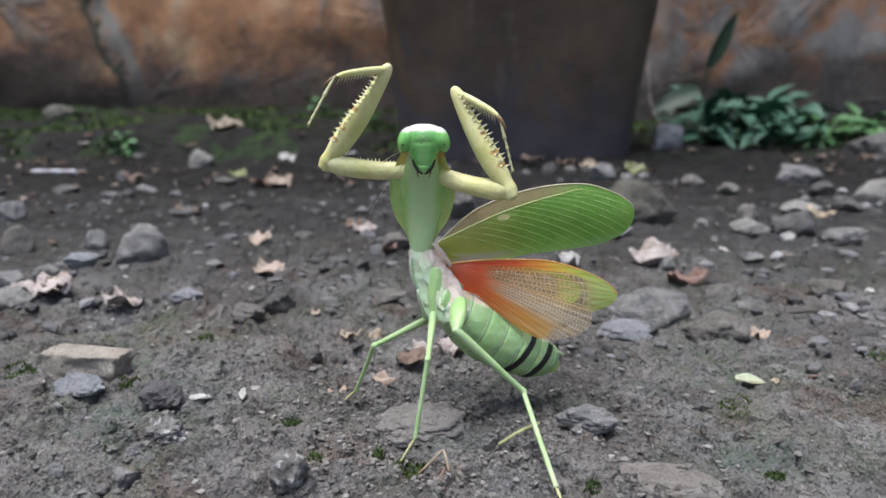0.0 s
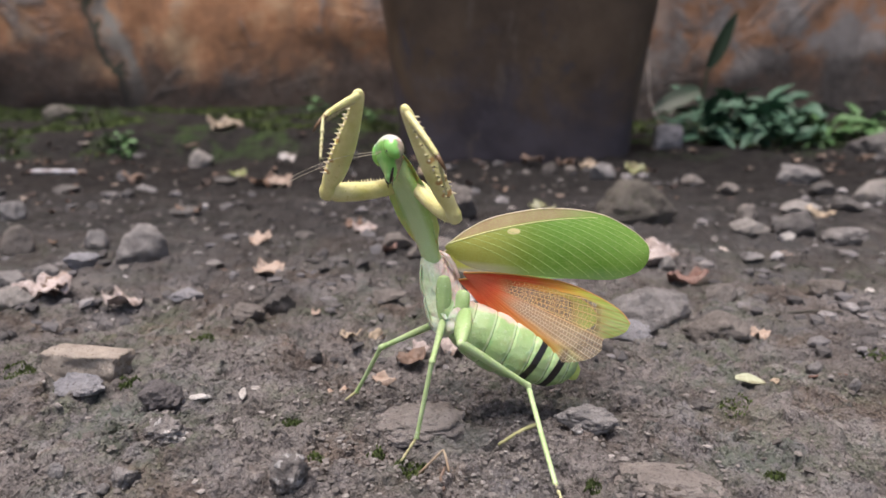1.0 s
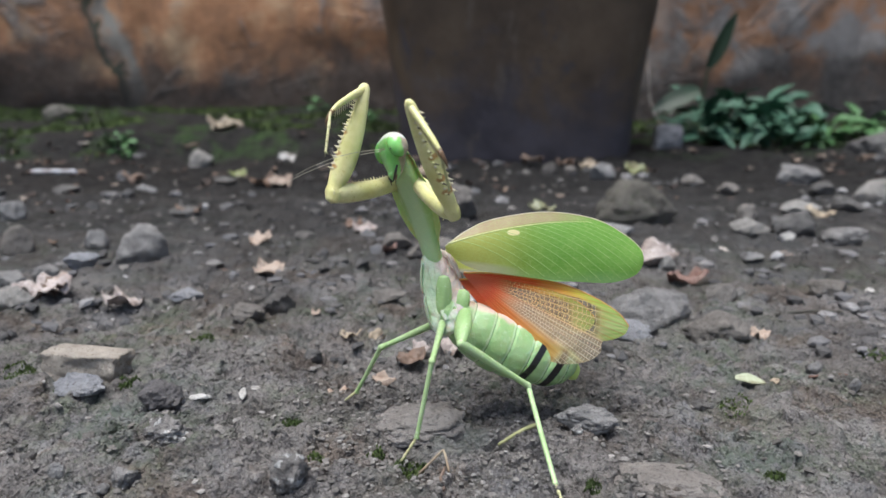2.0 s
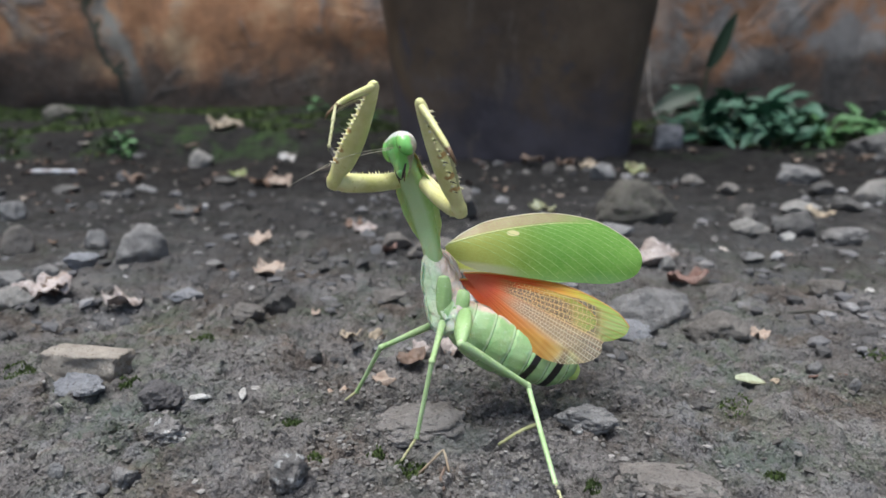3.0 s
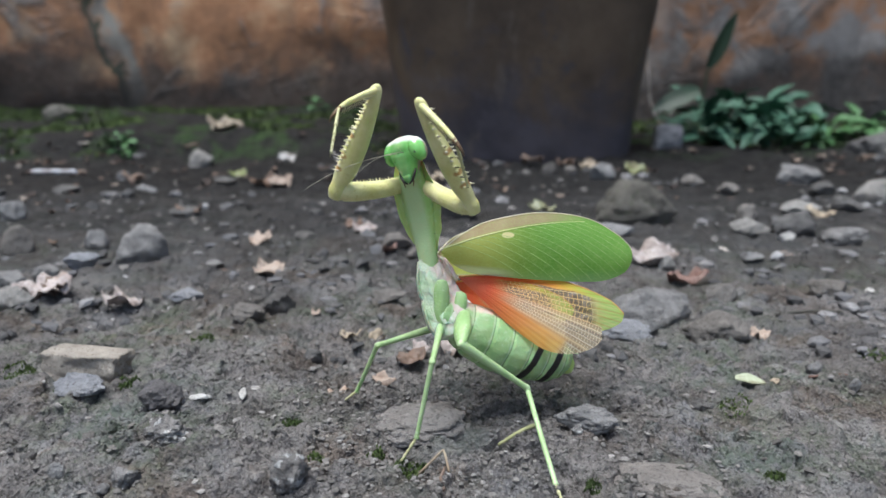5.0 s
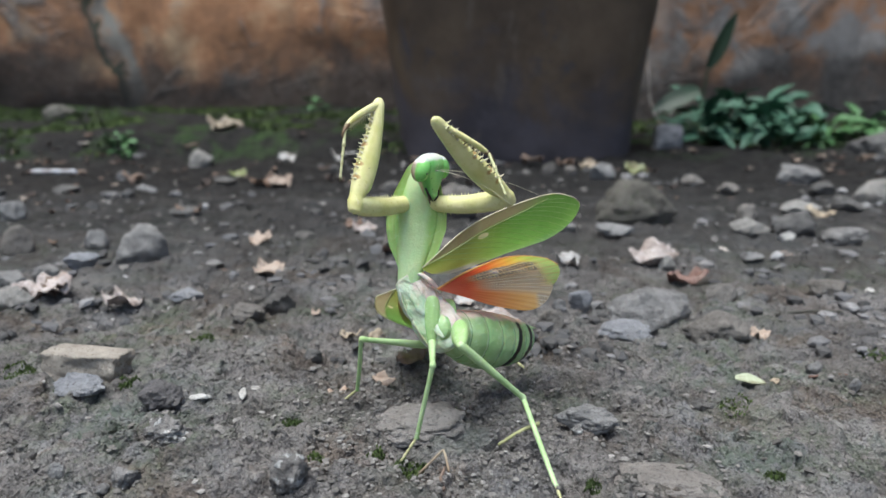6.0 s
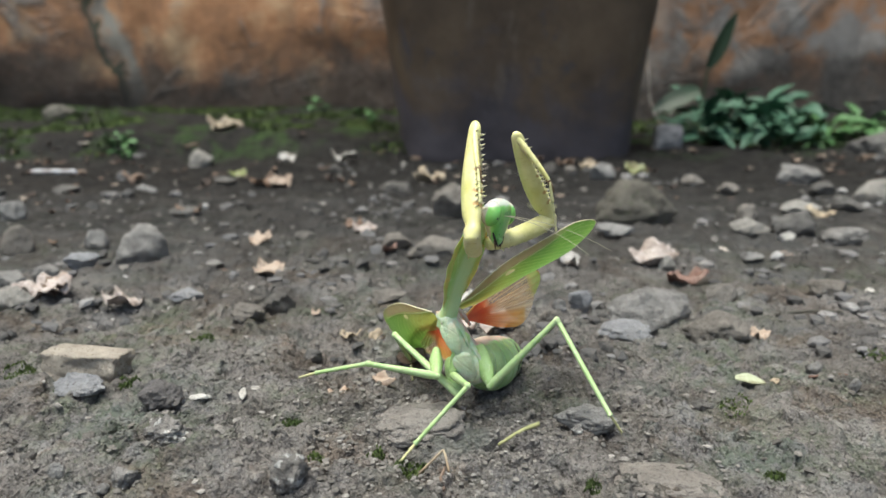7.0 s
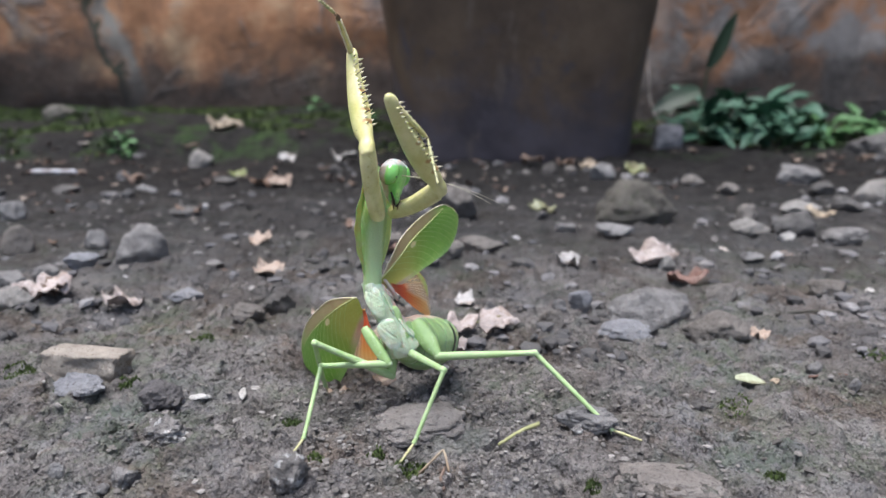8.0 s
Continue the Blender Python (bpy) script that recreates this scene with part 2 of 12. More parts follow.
GRAVEL = mat_mixed("mixed_gravel", [(0.0, (0.030, 0.029, 0.030)), (0.4, (0.080, 0.078, 0.079)), (0.75, (0.125, 0.122, 0.127)), (0.94, (0.22, 0.212, 0.212)), (1.0, (0.44, 0.43, 0.425))])
SHREDS = mat_mixed("leaf_shreds", [(0.0, (0.030, 0.020, 0.016)), (0.4, (0.095, 0.056, 0.040)), (0.7, (0.20, 0.135, 0.095)), (0.9, (0.36, 0.29, 0.235)), (1.0, (0.50, 0.45, 0.40))])
DRY = {
    "pink": mat_litter("pale_pink_litter", (0.24, 0.185, 0.168), (0.60, 0.54, 0.51)),
    "white": mat_litter("white_litter", (0.28, 0.265, 0.25), (0.56, 0.545, 0.53)),
    "tan": mat_litter("tan_dry_leaf", (0.24, 0.18, 0.12), (0.46, 0.39, 0.28)),
    "orange": mat_litter("orange_dry_leaf", (0.24, 0.155, 0.105), (0.56, 0.47, 0.39)),
    "brown": mat_litter("brown_dry_leaf", (0.070, 0.040, 0.026), (0.24, 0.15, 0.10)),
    "red": mat_litter("red_brown_litter", (0.11, 0.055, 0.042), (0.24, 0.14, 0.11)),
    "green": mat_litter("yellow_green_leaf", (0.32, 0.37, 0.22), (0.48, 0.51, 0.36), 0.5),
    "lime": mat_litter("wilting_green_leaf", (0.12, 0.15, 0.05), (0.25, 0.26, 0.10), 0.4),
    "straw": mat_litter("dry_straw", (0.24, 0.25, 0.10), (0.42, 0.41, 0.21)),
}
WEED = mat_leaf("weed_leaf", (0.020, 0.072, 0.042), (0.066, 0.150, 0.096), 0.6)
WEED_LIGHT = mat_leaf("young_weed_leaf", (0.030, 0.090, 0.026), (0.075, 0.170, 0.052), 0.6)
WEED_DARK = mat_leaf("dark_weed_leaf", (0.014, 0.030, 0.014), (0.035, 0.065, 0.030), 0.5)
MOSS = mat_leaf("moss", (0.034, 0.056, 0.012), (0.105, 0.145, 0.036), 0.9)
STRIP = mat_litter("white_plastic", (0.52, 0.54, 0.60), (0.66, 0.68, 0.74), 0.3)
FILM = mat_litter("clear_wire", (0.30, 0.28, 0.26), (0.42, 0.40, 0.37), 0.3)
WITHERED = mat_litter("withered_leaf", (0.030, 0.028, 0.020), (0.075, 0.068, 0.050))


# ---- the large structure ----
def link_mesh(name, verts, faces, material, parent=None, smooth=True):
    me = bpy.data.meshes.new(name)
    me.from_pydata(verts, [], faces)
    if smooth:
        me.polygons.foreach_set("use_smooth", [True] * len(me.polygons))
    me.materials.append(material)
    me.update()
    ob = new(name, me)
    ob.parent = parent
    return ob


def part(name, bm, material, parent, label="", smooth=True):
    """Links a bmesh as one mesh object under a thing or under a part."""
    me = bpy.data.meshes.new(name)
    for f in bm.faces:
        f.smooth = smooth
    bm.to_mesh(me)
    bm.free()
    for m in material if isinstance(material, (list, tuple)) else [material]:
        me.materials.append(m)
    ob = new(name, me)
    ob.parent = parent
    if label:
        tagged(ob, label)
    return ob


DENTS = [(0.0058, 0.1865, 0.0030, 0.0075), (0.0107, 0.1593, 0.006, 0.0012), (0.0737, 0.1822, 0.004, 0.002), (-0.0867, 0.1465, 0.005, 0.0015), (-0.0177, 0.1621, 0.008, -0.0012)]


def soil_height(x, y):
    """Height of the yard's soil at a place: crumbs close to the mantis, soft swells, a bank along the wall."""
    v = Vector((x, y, 0))
    h = 0.0030 * noise.fractal(v * 22, 1.0, 2.0, 3)
    h += 0.0016 * noise.fractal(v * 100 + Vector((3, 7, 1)), 0.7, 2.1, 4)
    # clods and crumbs
    c = noise.noise(v * 330 + Vector((9, 2, 5)))
    h += 0.0013 * max(0.0, c) ** 1.3
    if y < 0.7 and -0.6 < x < 0.6:
        d = noise.voronoi(v * 240 + Vector((noise.noise(v * 300), noise.noise(v * 300 + Vector((5, 5, 5))), 0)) * 0.7)[0]
        h += 0.0017 * min(0.6, d[1] - d[0]) * (0.4 + noise.noise(v * 60))
        h += 0.0010 * (noise.ridged_multi_fractal(v * 210, 0.9, 2.2, 4, 1.0, 2.0) - 1.0) * 0.5
        # flakes: tilted plates of dried soil with broken edges
        for scale, tall, far in ((75, 0.0012, 0.5), (210, 0.0010, 0.36), (520, 0.00045, 0.24)):
            if y > far or abs(x) > 0.66 * far:
                continue
            w = v * scale + 0.45 * Vector((noise.noise(v * scale * 1.3), noise.noise(v * scale * 1.3 + Vector((7, 3, 1))), 0))
            dist, pts = noise.voronoi(w)
            q = pts[0]
            lean = w - q
            h += tall * (noise.cell(q * 37.7) * 1.0 + 0.9 * (lean.x * noise.cell(q * 91.3) + lean.y * noise.cell(q * 53.1)))
            h -= tall * 0.9 * max(0.0, 0.16 - (dist[1] - dist[0])) / 0.16 * max(0.0, 0.3 + noise.noise(v * scale * 0.25))
    for dx, dy, r, deep in DENTS:
        q = ((x - dx) ** 2 + (y - dy) ** 2) / (r * r)
        if q < 6:
            h -= deep * math.exp(-q)
    if y > 0.5:
        k = min(1.0, (y - 0.5) / 0.4)
        h += 0.010 * k * noise.fractal(v * 5.5 + Vector((1, 1, 4)), 1.0, 2.0, 4)
        h += 0.006 * k * noise.fractal(v * 26 + Vector((4, 2, 4)), 0.9, 2.0, 3)
    edge = 0.78 + 0.05 * noise.noise(v * 6)
    left = 0.5 - 0.5 * math.tanh((x + 0.05) / 0.08)
    k = max(0.0, min(1.0, (y - edge) / 0.05))
    h += 0.024 * left * k * k * (3 - 2 * k)
    return h


def axis(fine_lo, fine_hi, step, lo, hi, grow):
    """Grid lines: even between fine_lo and fine_hi, then wider and wider out to lo and hi."""
    lines = list(np.arange(fine_lo, fine_hi, step))
    d, s = lines[-1], step
    while d < hi:
        s *= grow
        d += s
        lines.append(min(d, hi))
    d, s = lines[0], step
    while d > lo:
        s *= grow
        d -= s
        lines.insert(0, max(d, lo))
    return lines


def build_ground():
    xs = axis(-0.105, 0.115, 0.00050, -30, 30, 1.026)
    ys = axis(0.11, 0.205, 0.00050, -30, 30, 1.021)
    verts = [(x, y, soil_height(x, y)) for y in ys for x in xs]
    n = len(xs)
    faces = [(j * n + i, j * n + i + 1, j * n + n + i + 1, j * n + n + i) for j in range(len(ys) - 1) for i in range(n - 1)]
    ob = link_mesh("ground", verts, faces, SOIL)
    return tagged(ob, "damp grey-brown soil with crumbs, algae and moss", "ground", kind="structure")


ground = build_ground()


def build_wall():
    """A plastered yard wall, hollowed and flaking, with a fine uneven face."""
    bm = bmesh.new()
    bmesh.ops.create_grid(bm, x_segments=620, y_segments=130, size=0.5)
    for v in bm.verts:
        x, z = v.co.x * 9.0, (v.co.y + 0.5) * 2.66 - 0.06
        p = Vector((x, 0, z))
        d = 0.012 * noise.fractal(p * 3, 1.0, 2.0, 4) + 0.006 * noise.fractal(p * 14, 0.9, 2.0, 3)
        # a thicker old coat of plaster ends in a ragged slanting edge
        rim = -0.575 - 0.34 * z + 0.02 * noise.noise(Vector((3, 0, z * 18)))
        d += 0.020 * (0.5 - 0.5 * math.tanh((x - rim) / 0.012)) * min(1.0, max(0.0, z / 0.08))
        v.co = (x, -d, z)
    edge = [e for e in bm.edges if e.is_boundary]
    out = bmesh.ops.extrude_edge_only(bm, edges=edge)
    for v in out["geom"]:
        if isinstance(v, bmesh.types.BMVert):
            v.co.y = 0.22
    rim = [e for e in bm.edges if e.is_boundary]
    bmesh.ops.contextual_create(bm, geom=rim)
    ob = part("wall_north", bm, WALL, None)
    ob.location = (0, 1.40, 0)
    return tagged(ob, "weathered orange and grey plaster wall, black foot of damp and painted shade", "wall", kind="structure")


build_wall()


# ---- pot, stones, litter ----
def square_lathe(name, profile, material, parent, label="", n=96, power=0.42):
    """A turned body with a rounded-square cross-section."""
    bm = bmesh.new()
    rings = []
    for r, z in profile:
        ring = []
        for i in range(n):
            a = 2 * math.pi * i / n
            cx, cy = math.cos(a), math.sin(a)
            ring.append(bm.verts.new((r * math.copysign(abs(cx) ** power, cx), r * math.copysign(abs(cy) ** power, cy), z)))
        rings.append(ring)
    for a, b in zip(rings, rings[1:]):
        for i in range(n):
            bm.faces.new((a[i], a[(i + 1) % n], b[(i + 1) % n], b[i]))
    bm.faces.new(list(reversed(rings[0])))
    bm.faces.new(rings[-1])
    return part(name, bm, material, parent, label)


def build_pot():
    pot = new("plant_pot")
    pot.location = (0.0790, 0.885, 0.0)
    pot.rotation_euler = (0, 0, radians(3))
    tagged(pot, "large stained dark brown plant pot standing on the soil", "plant pot")
    square_lathe("body", [(0.114, -0.012), (0.1280, -0.012), (0.1300, -0.004), (0.1310, 0.006), (0.1320, 0.03), (0.141, 0.10), (0.153, 0.19), (0.165, 0.29),
                          (0.166, 0.30), (0.158, 0.30), (0.154, 0.27), (0.1, 0.265)], POT, pot)
    square_lathe("rim", [(0.166, 0.285), (0.177, 0.288), (0.180, 0.295), (0.180, 0.325), (0.175, 0.332), (0.164, 0.332), (0.160, 0.325), (0.160, 0.285)], POT, pot)
    square_lathe("soil", [(0.02, 0.26), (0.156, 0.266), (0.1, 0.290), (0.03, 0.296)], SOIL, pot, "dark potting soil")


build_pot()


def stone(x, y, w, d, h, seed, kind, sink=0.5, name="stone", label=""):
    """A broken, weathered stone w wide, d deep and h high above the soil."""
    rng = random.Random(seed)
    bm = bmesh.new()
    bmesh.ops.create_icosphere(bm, subdivisions=5 if w > 0.010 and y < 0.2 else 4 if w > 0.006 else 3, radius=1.0)
    off = Vector((seed * 1.7, seed * 0.9, seed * 2.3))
    cuts = [Vector((rng.gauss(0, 1), rng.gauss(0, 1), rng.gauss(0, 0.8))).normalized() for _ in range(13)]
    depths = [rng.uniform(0.50, 0.86) for _ in cuts]
    rugged = 0.30 if kind == "speckled" else 0.13
    for v in bm.verts:
        p = v.co.copy()
        p *= 1 + 0.18 * noise.fractal(p * 1.3 + off, 1, 2, 3)
        for n, k in zip(cuts, depths) if kind not in ("buried", "mossy") else ():
            over = p.dot(n) - k
            if over > 0:
                p -= n * over * 0.90
        p *= 1 + rugged * noise.fractal(p * 3.4 + off, 0.7, 2, 4)
        v.co = p
    lo = Vector([min(v.co[i] for v in bm.verts) for i in range(3)])
    hi = Vector([max(v.co[i] for v in bm.verts) for i in range(3)])
    total = h * (1 + sink)
    for v in bm.verts:
        u = Vector([(v.co[i] - lo[i]) / (hi[i] - lo[i]) for i in range(3)])
        v.co = ((u.x - 0.5) * w, (u.y - 0.5) * d, u.z * total - h * sink)
    ob = part(name, bm, ROCK[kind], None)
    ring = [soil_height(x + w * 0.38 * math.cos(a), y + d * 0.45 * math.sin(a)) for a in (0.5, 1.6, 2.6, 3.7, 4.7, 5.8)]
    ob.location = (x, y, sum(ring) / 6 if kind == "buried" else 0.5 * max(ring) + 0.5 * sum(ring) / 6)
    ob.rotation_euler = (0, 0, rng.uniform(-0.35, 0.35))
    words = {"grey": "rough grey stone half sunk in the soil", "blue": "flat blue-grey stone lying on the soil", "dark": "dark weathered stone on damp soil",
             "brown": "earth-brown stone bedded in the soil", "pale": "pale worn stone lying on the soil", "white": "small white pebble on the soil",
             "mossy": "grey stone with a film of moss", "speckled": "dark stone with crusty white flecks", "buried": "broad soil-coated stone buried to its top", "slate": "smooth dark grey stone block on the soil"}
    return tagged(ob, label or words[kind], "stone", "stones on the soil")


stone(-0.2736, 0.4403, 0.0177, 0.0127, 0.0116, 10, "grey")
stone(-0.2197, 0.3551, 0.0179, 0.0129, 0.0136, 17, "brown")
stone(-0.1490, 0.3399, 0.0263, 0.0190, 0.0188, 24, "grey")
stone(-0.1849, 0.3679, 0.0126, 0.0090, 0.0086, 31, "grey")
stone(-0.1870, 0.2958, 0.0150, 0.0108, 0.0068, 38, "grey")
stone(-0.1767, 0.3055, 0.0135, 0.0097, 0.0057, 45, "grey")
stone(-0.1647, 0.3115, 0.0158, 0.0114, 0.0072, 52, "blue")
stone(-0.1686, 0.2664, 0.0163, 0.0117, 0.0062, 59, "pale")
stone(-0.1058, 0.2785, 0.0142, 0.0102, 0.0039, 66, "blue")
stone(-0.0633, 0.2603, 0.0134, 0.0096, 0.0087, 73, "dark")
stone(-0.0722, 0.2488, 0.0124, 0.0089, 0.0057, 80, "brown")
stone(-0.1511, 0.2272, 0.0065, 0.0047, 0.0052, 87, "dark")
stone(-0.1037, 0.1886, 0.0172, 0.0124, 0.0043, 94, "blue")
stone(-0.0796, 0.1847, 0.0123, 0.0088, 0.0066, 101, "slate", 0.25)
stone(-0.0699, 0.1640, 0.0124, 0.0090, 0.0053, 108, "speckled")
stone(-0.0566, 0.1596, 0.0028, 0.0020, 0.0021, 115, "speckled")
stone(-0.0341, 0.1414, 0.0092, 0.0070, 0.0080, 122, "speckled")
stone(-0.0871, 0.1433, 0.0048, 0.0035, 0.0030, 129, "grey")
stone(-0.1012, 0.1557, 0.0044, 0.0032, 0.0018, 136, "dark")
stone(-0.0705, 0.1394, 0.0067, 0.0048, 0.0039, 143, "speckled")
stone(-0.0747, 0.1381, 0.0037, 0.0027, 0.0020, 150, "grey")
stone(-0.0422, 0.2155, 0.0066, 0.0047, 0.0037, 157, "dark")
stone(0.0540, 0.2648, 0.0105, 0.0076, 0.0069, 164, "blue")
stone(0.0451, 0.2607, 0.0057, 0.0041, 0.0045, 171, "grey")
stone(0.0394, 0.2443, 0.0090, 0.0065, 0.0065, 178, "brown")
stone(0.0755, 0.2472, 0.0310, 0.0224, 0.0109, 185, "grey")
stone(0.0639, 0.2384, 0.0197, 0.0142, 0.0049, 192, "blue")
stone(0.0963, 0.2357, 0.0252, 0.0182, 0.0082, 199, "brown")
stone(0.1136, 0.2765, 0.0123, 0.0089, 0.0061, 206, "brown")
stone(0.1217, 0.2779, 0.0046, 0.0033, 0.0037, 213, "pale")
stone(0.1619, 0.2869, 0.0174, 0.0125, 0.0052, 220, "brown")
stone(0.1833, 0.2911, 0.0043, 0.0031, 0.0017, 227, "white")
stone(0.0367, 0.1658, 0.0167, 0.0110, 0.0056, 236, "grey", 0.2, label="rough broken grey stone lying on the soil")
stone(0.1856, 0.3735, 0.0097, 0.0070, 0.0053, 241, "white")
stone(0.1770, 0.4004, 0.0225, 0.0162, 0.0079, 248, "pale")
stone(0.2009, 0.3987, 0.0269, 0.0193, 0.0133, 255, "dark")
stone(0.2323, 0.4569, 0.0320, 0.0230, 0.0080, 262, "pale")
stone(0.2170, 0.3774, 0.0279, 0.0201, 0.0079, 269, "grey")
stone(0.1929, 0.4428, 0.0143, 0.0103, 0.0098, 276, "brown")
stone(0.3097, 0.5033, 0.0312, 0.0224, 0.0181, 283, "pale")
stone(0.2960, 0.5885, 0.0399, 0.0287, 0.0144, 290, "grey")
stone(0.2656, 0.8445, 0.0371, 0.0267, 0.0251, 297, "blue")
stone(0.4873, 0.8049, 0.0601, 0.0433, 0.0263, 304, "dark")
stone(0.2116, 0.5978, 0.0190, 0.0137, 0.0085, 311, "brown")
stone(0.1193, 0.4360, 0.0501, 0.0361, 0.0253, 318, "mossy")
stone(0.1371, 0.6083, 0.0222, 0.0160, 0.0133, 325, "grey")
stone(0.0077, 0.4505, 0.0288, 0.0207, 0.0230, 332, "brown")
stone(-0.0040, 0.3427, 0.0287, 0.0207, 0.0089, 339, "brown")
stone(0.0197, 0.3622, 0.0262, 0.0189, 0.0066, 346, "brown")
stone(0.1051, 0.3205, 0.0079, 0.0057, 0.0062, 353, "pale")
stone(0.0987, 0.6633, 0.0158, 0.0114, 0.0108, 360, "brown")
stone(0.1171, 0.6471, 0.0124, 0.0089, 0.0087, 367, "brown")
stone(-0.0822, 0.4521, 0.0088, 0.0063, 0.0053, 374, "dark")
stone(-0.2476, 0.7251, 0.0263, 0.0190, 0.0172, 381, "pale")
stone(-0.0245, 0.3549, 0.0173, 0.0124, 0.0072, 388, "brown")
stone(-0.0216, 0.2739, 0.0136, 0.0098, 0.0035, 395, "brown")
stone(-0.0438, 0.2691, 0.0089, 0.0064, 0.0030, 402, "dark")
stone(0.0962, 0.3903, 0.0220, 0.0158, 0.0055, 409, "grey")
stone(0.0709, 0.4020, 0.0130, 0.0094, 0.0055, 416, "grey")
stone(0.2906, 0.5414, 0.0216, 0.0155, 0.0082, 423, "dark")
stone(0.2172, 0.5324, 0.0170, 0.0122, 0.0083, 430, "brown")
stone(0.2748, 0.4734, 0.0227, 0.0163, 0.0098, 437, "dark")
stone(0.0909, 0.2099, 0.0029, 0.0021, 0.0023, 444, "grey")
stone(0.0338, 0.1625, 0.0034, 0.0025, 0.0022, 451, "speckled")
stone(-0.0507, 0.3334, 0.0109, 0.0079, 0.0027, 458, "dark")
stone(-0.5279, 0.9899, 0.0464, 0.0334, 0.0185, 465, "mossy")
stone(-0.0376, 0.5561, 0.0265, 0.0191, 0.0072, 472, "dark")
stone(-0.1798, 0.5829, 0.0204, 0.0147, 0.0053, 479, "dark")
stone(-0.2966, 0.5548, 0.0221, 0.0159, 0.0055, 486, "dark")
stone(-0.1673, 0.4538, 0.0211, 0.0152, 0.0053, 493, "dark")
stone(-0.2335, 0.5535, 0.0177, 0.0127, 0.0044, 500, "grey")
stone(0.1167, 0.2075, 0.0053, 0.0038, 0.0033, 507, "grey")
stone(0.1210, 0.1930, 0.0043, 0.0031, 0.0034, 514, "grey")
stone(0.0730, 0.1844, 0.0063, 0.0046, 0.0016, 521, "dark")
stone(0.1503, 0.3334, 0.0109, 0.0079, 0.0033, 535, "grey")
stone(0.1204, 0.3428, 0.0067, 0.0049, 0.0045, 542, "brown")
stone(0.0364, 0.3232, 0.0106, 0.0076, 0.0027, 549, "dark")
stone(-0.1111, 0.3330, 0.0098, 0.0071, 0.0025, 556, "grey")
stone(-0.0761, 0.3808, 0.0124, 0.0089, 0.0031, 563, "dark")
stone(-0.1427, 0.2880, 0.0105, 0.0075, 0.0026, 570, "dark")
stone(-0.0062, 0.1673, 0.0270, 0.019, 0.0044, 901, "buried", 1.2)
stone(0.0523, 0.1442, 0.0286, 0.016, 0.0022, 902, "buried", 1.2)
stone(0.0185, 0.2564, 0.0129, 0.007, 0.0012, 903, "buried", 1.2)


stone(-0.0576, 0.1880, 0.0024, 0.0068, 0.0016, 931, "white", 0.2, label="thin white chip lying on the soil")
stone(-0.0697, 0.1876, 0.0065, 0.0024, 0.0012, 932, "white", 0.2, label="long white chip lying on the soil")


def build_brick():
    """A broken piece of brick: flat worn top, ragged sides."""
    bm = bmesh.new()
    bmesh.ops.create_cube(bm, size=1.0)
    bmesh.ops.subdivide_edges(bm, edges=bm.edges, cuts=11, use_grid_fill=True)
    for v in bm.verts:
        p = v.co.copy()
        top = max(0.0, p.z * 2)
        q = Vector((p.x * (1 + 0.10 * p.z), p.y, p.z))
        n = Vector((noise.noise(p * 3.1), noise.noise(p * 3.1 + Vector((5, 1, 2))), noise.noise(p * 2.5 + Vector((2, 9, 1)))))
        m = Vector((noise.noise(p * 11), noise.noise(p * 11 + Vector((4, 4, 0))), noise.noise(p * 9 + Vector((1, 0, 8)))))
        q += Vector((n.x * 0.06 + m.x * 0.025, n.y * 0.10 + m.y * 0.03, (n.z * 0.06 + m.z * 0.02)))
        v.co = Vector((q.x * 0.0228, q.y * 0.0105, (q.z + 0.30) * 0.0092))
    ob = part("brick_fragment", bm, BRICK, None, smooth=True)
    ob.location = (-0.1087, 0.2021, 0.0005)
    ob.rotation_euler = (radians(-4), radians(2), radians(-6))
    tagged(ob, "broken tan brick fragment lying on the soil", "brick")


build_brick()


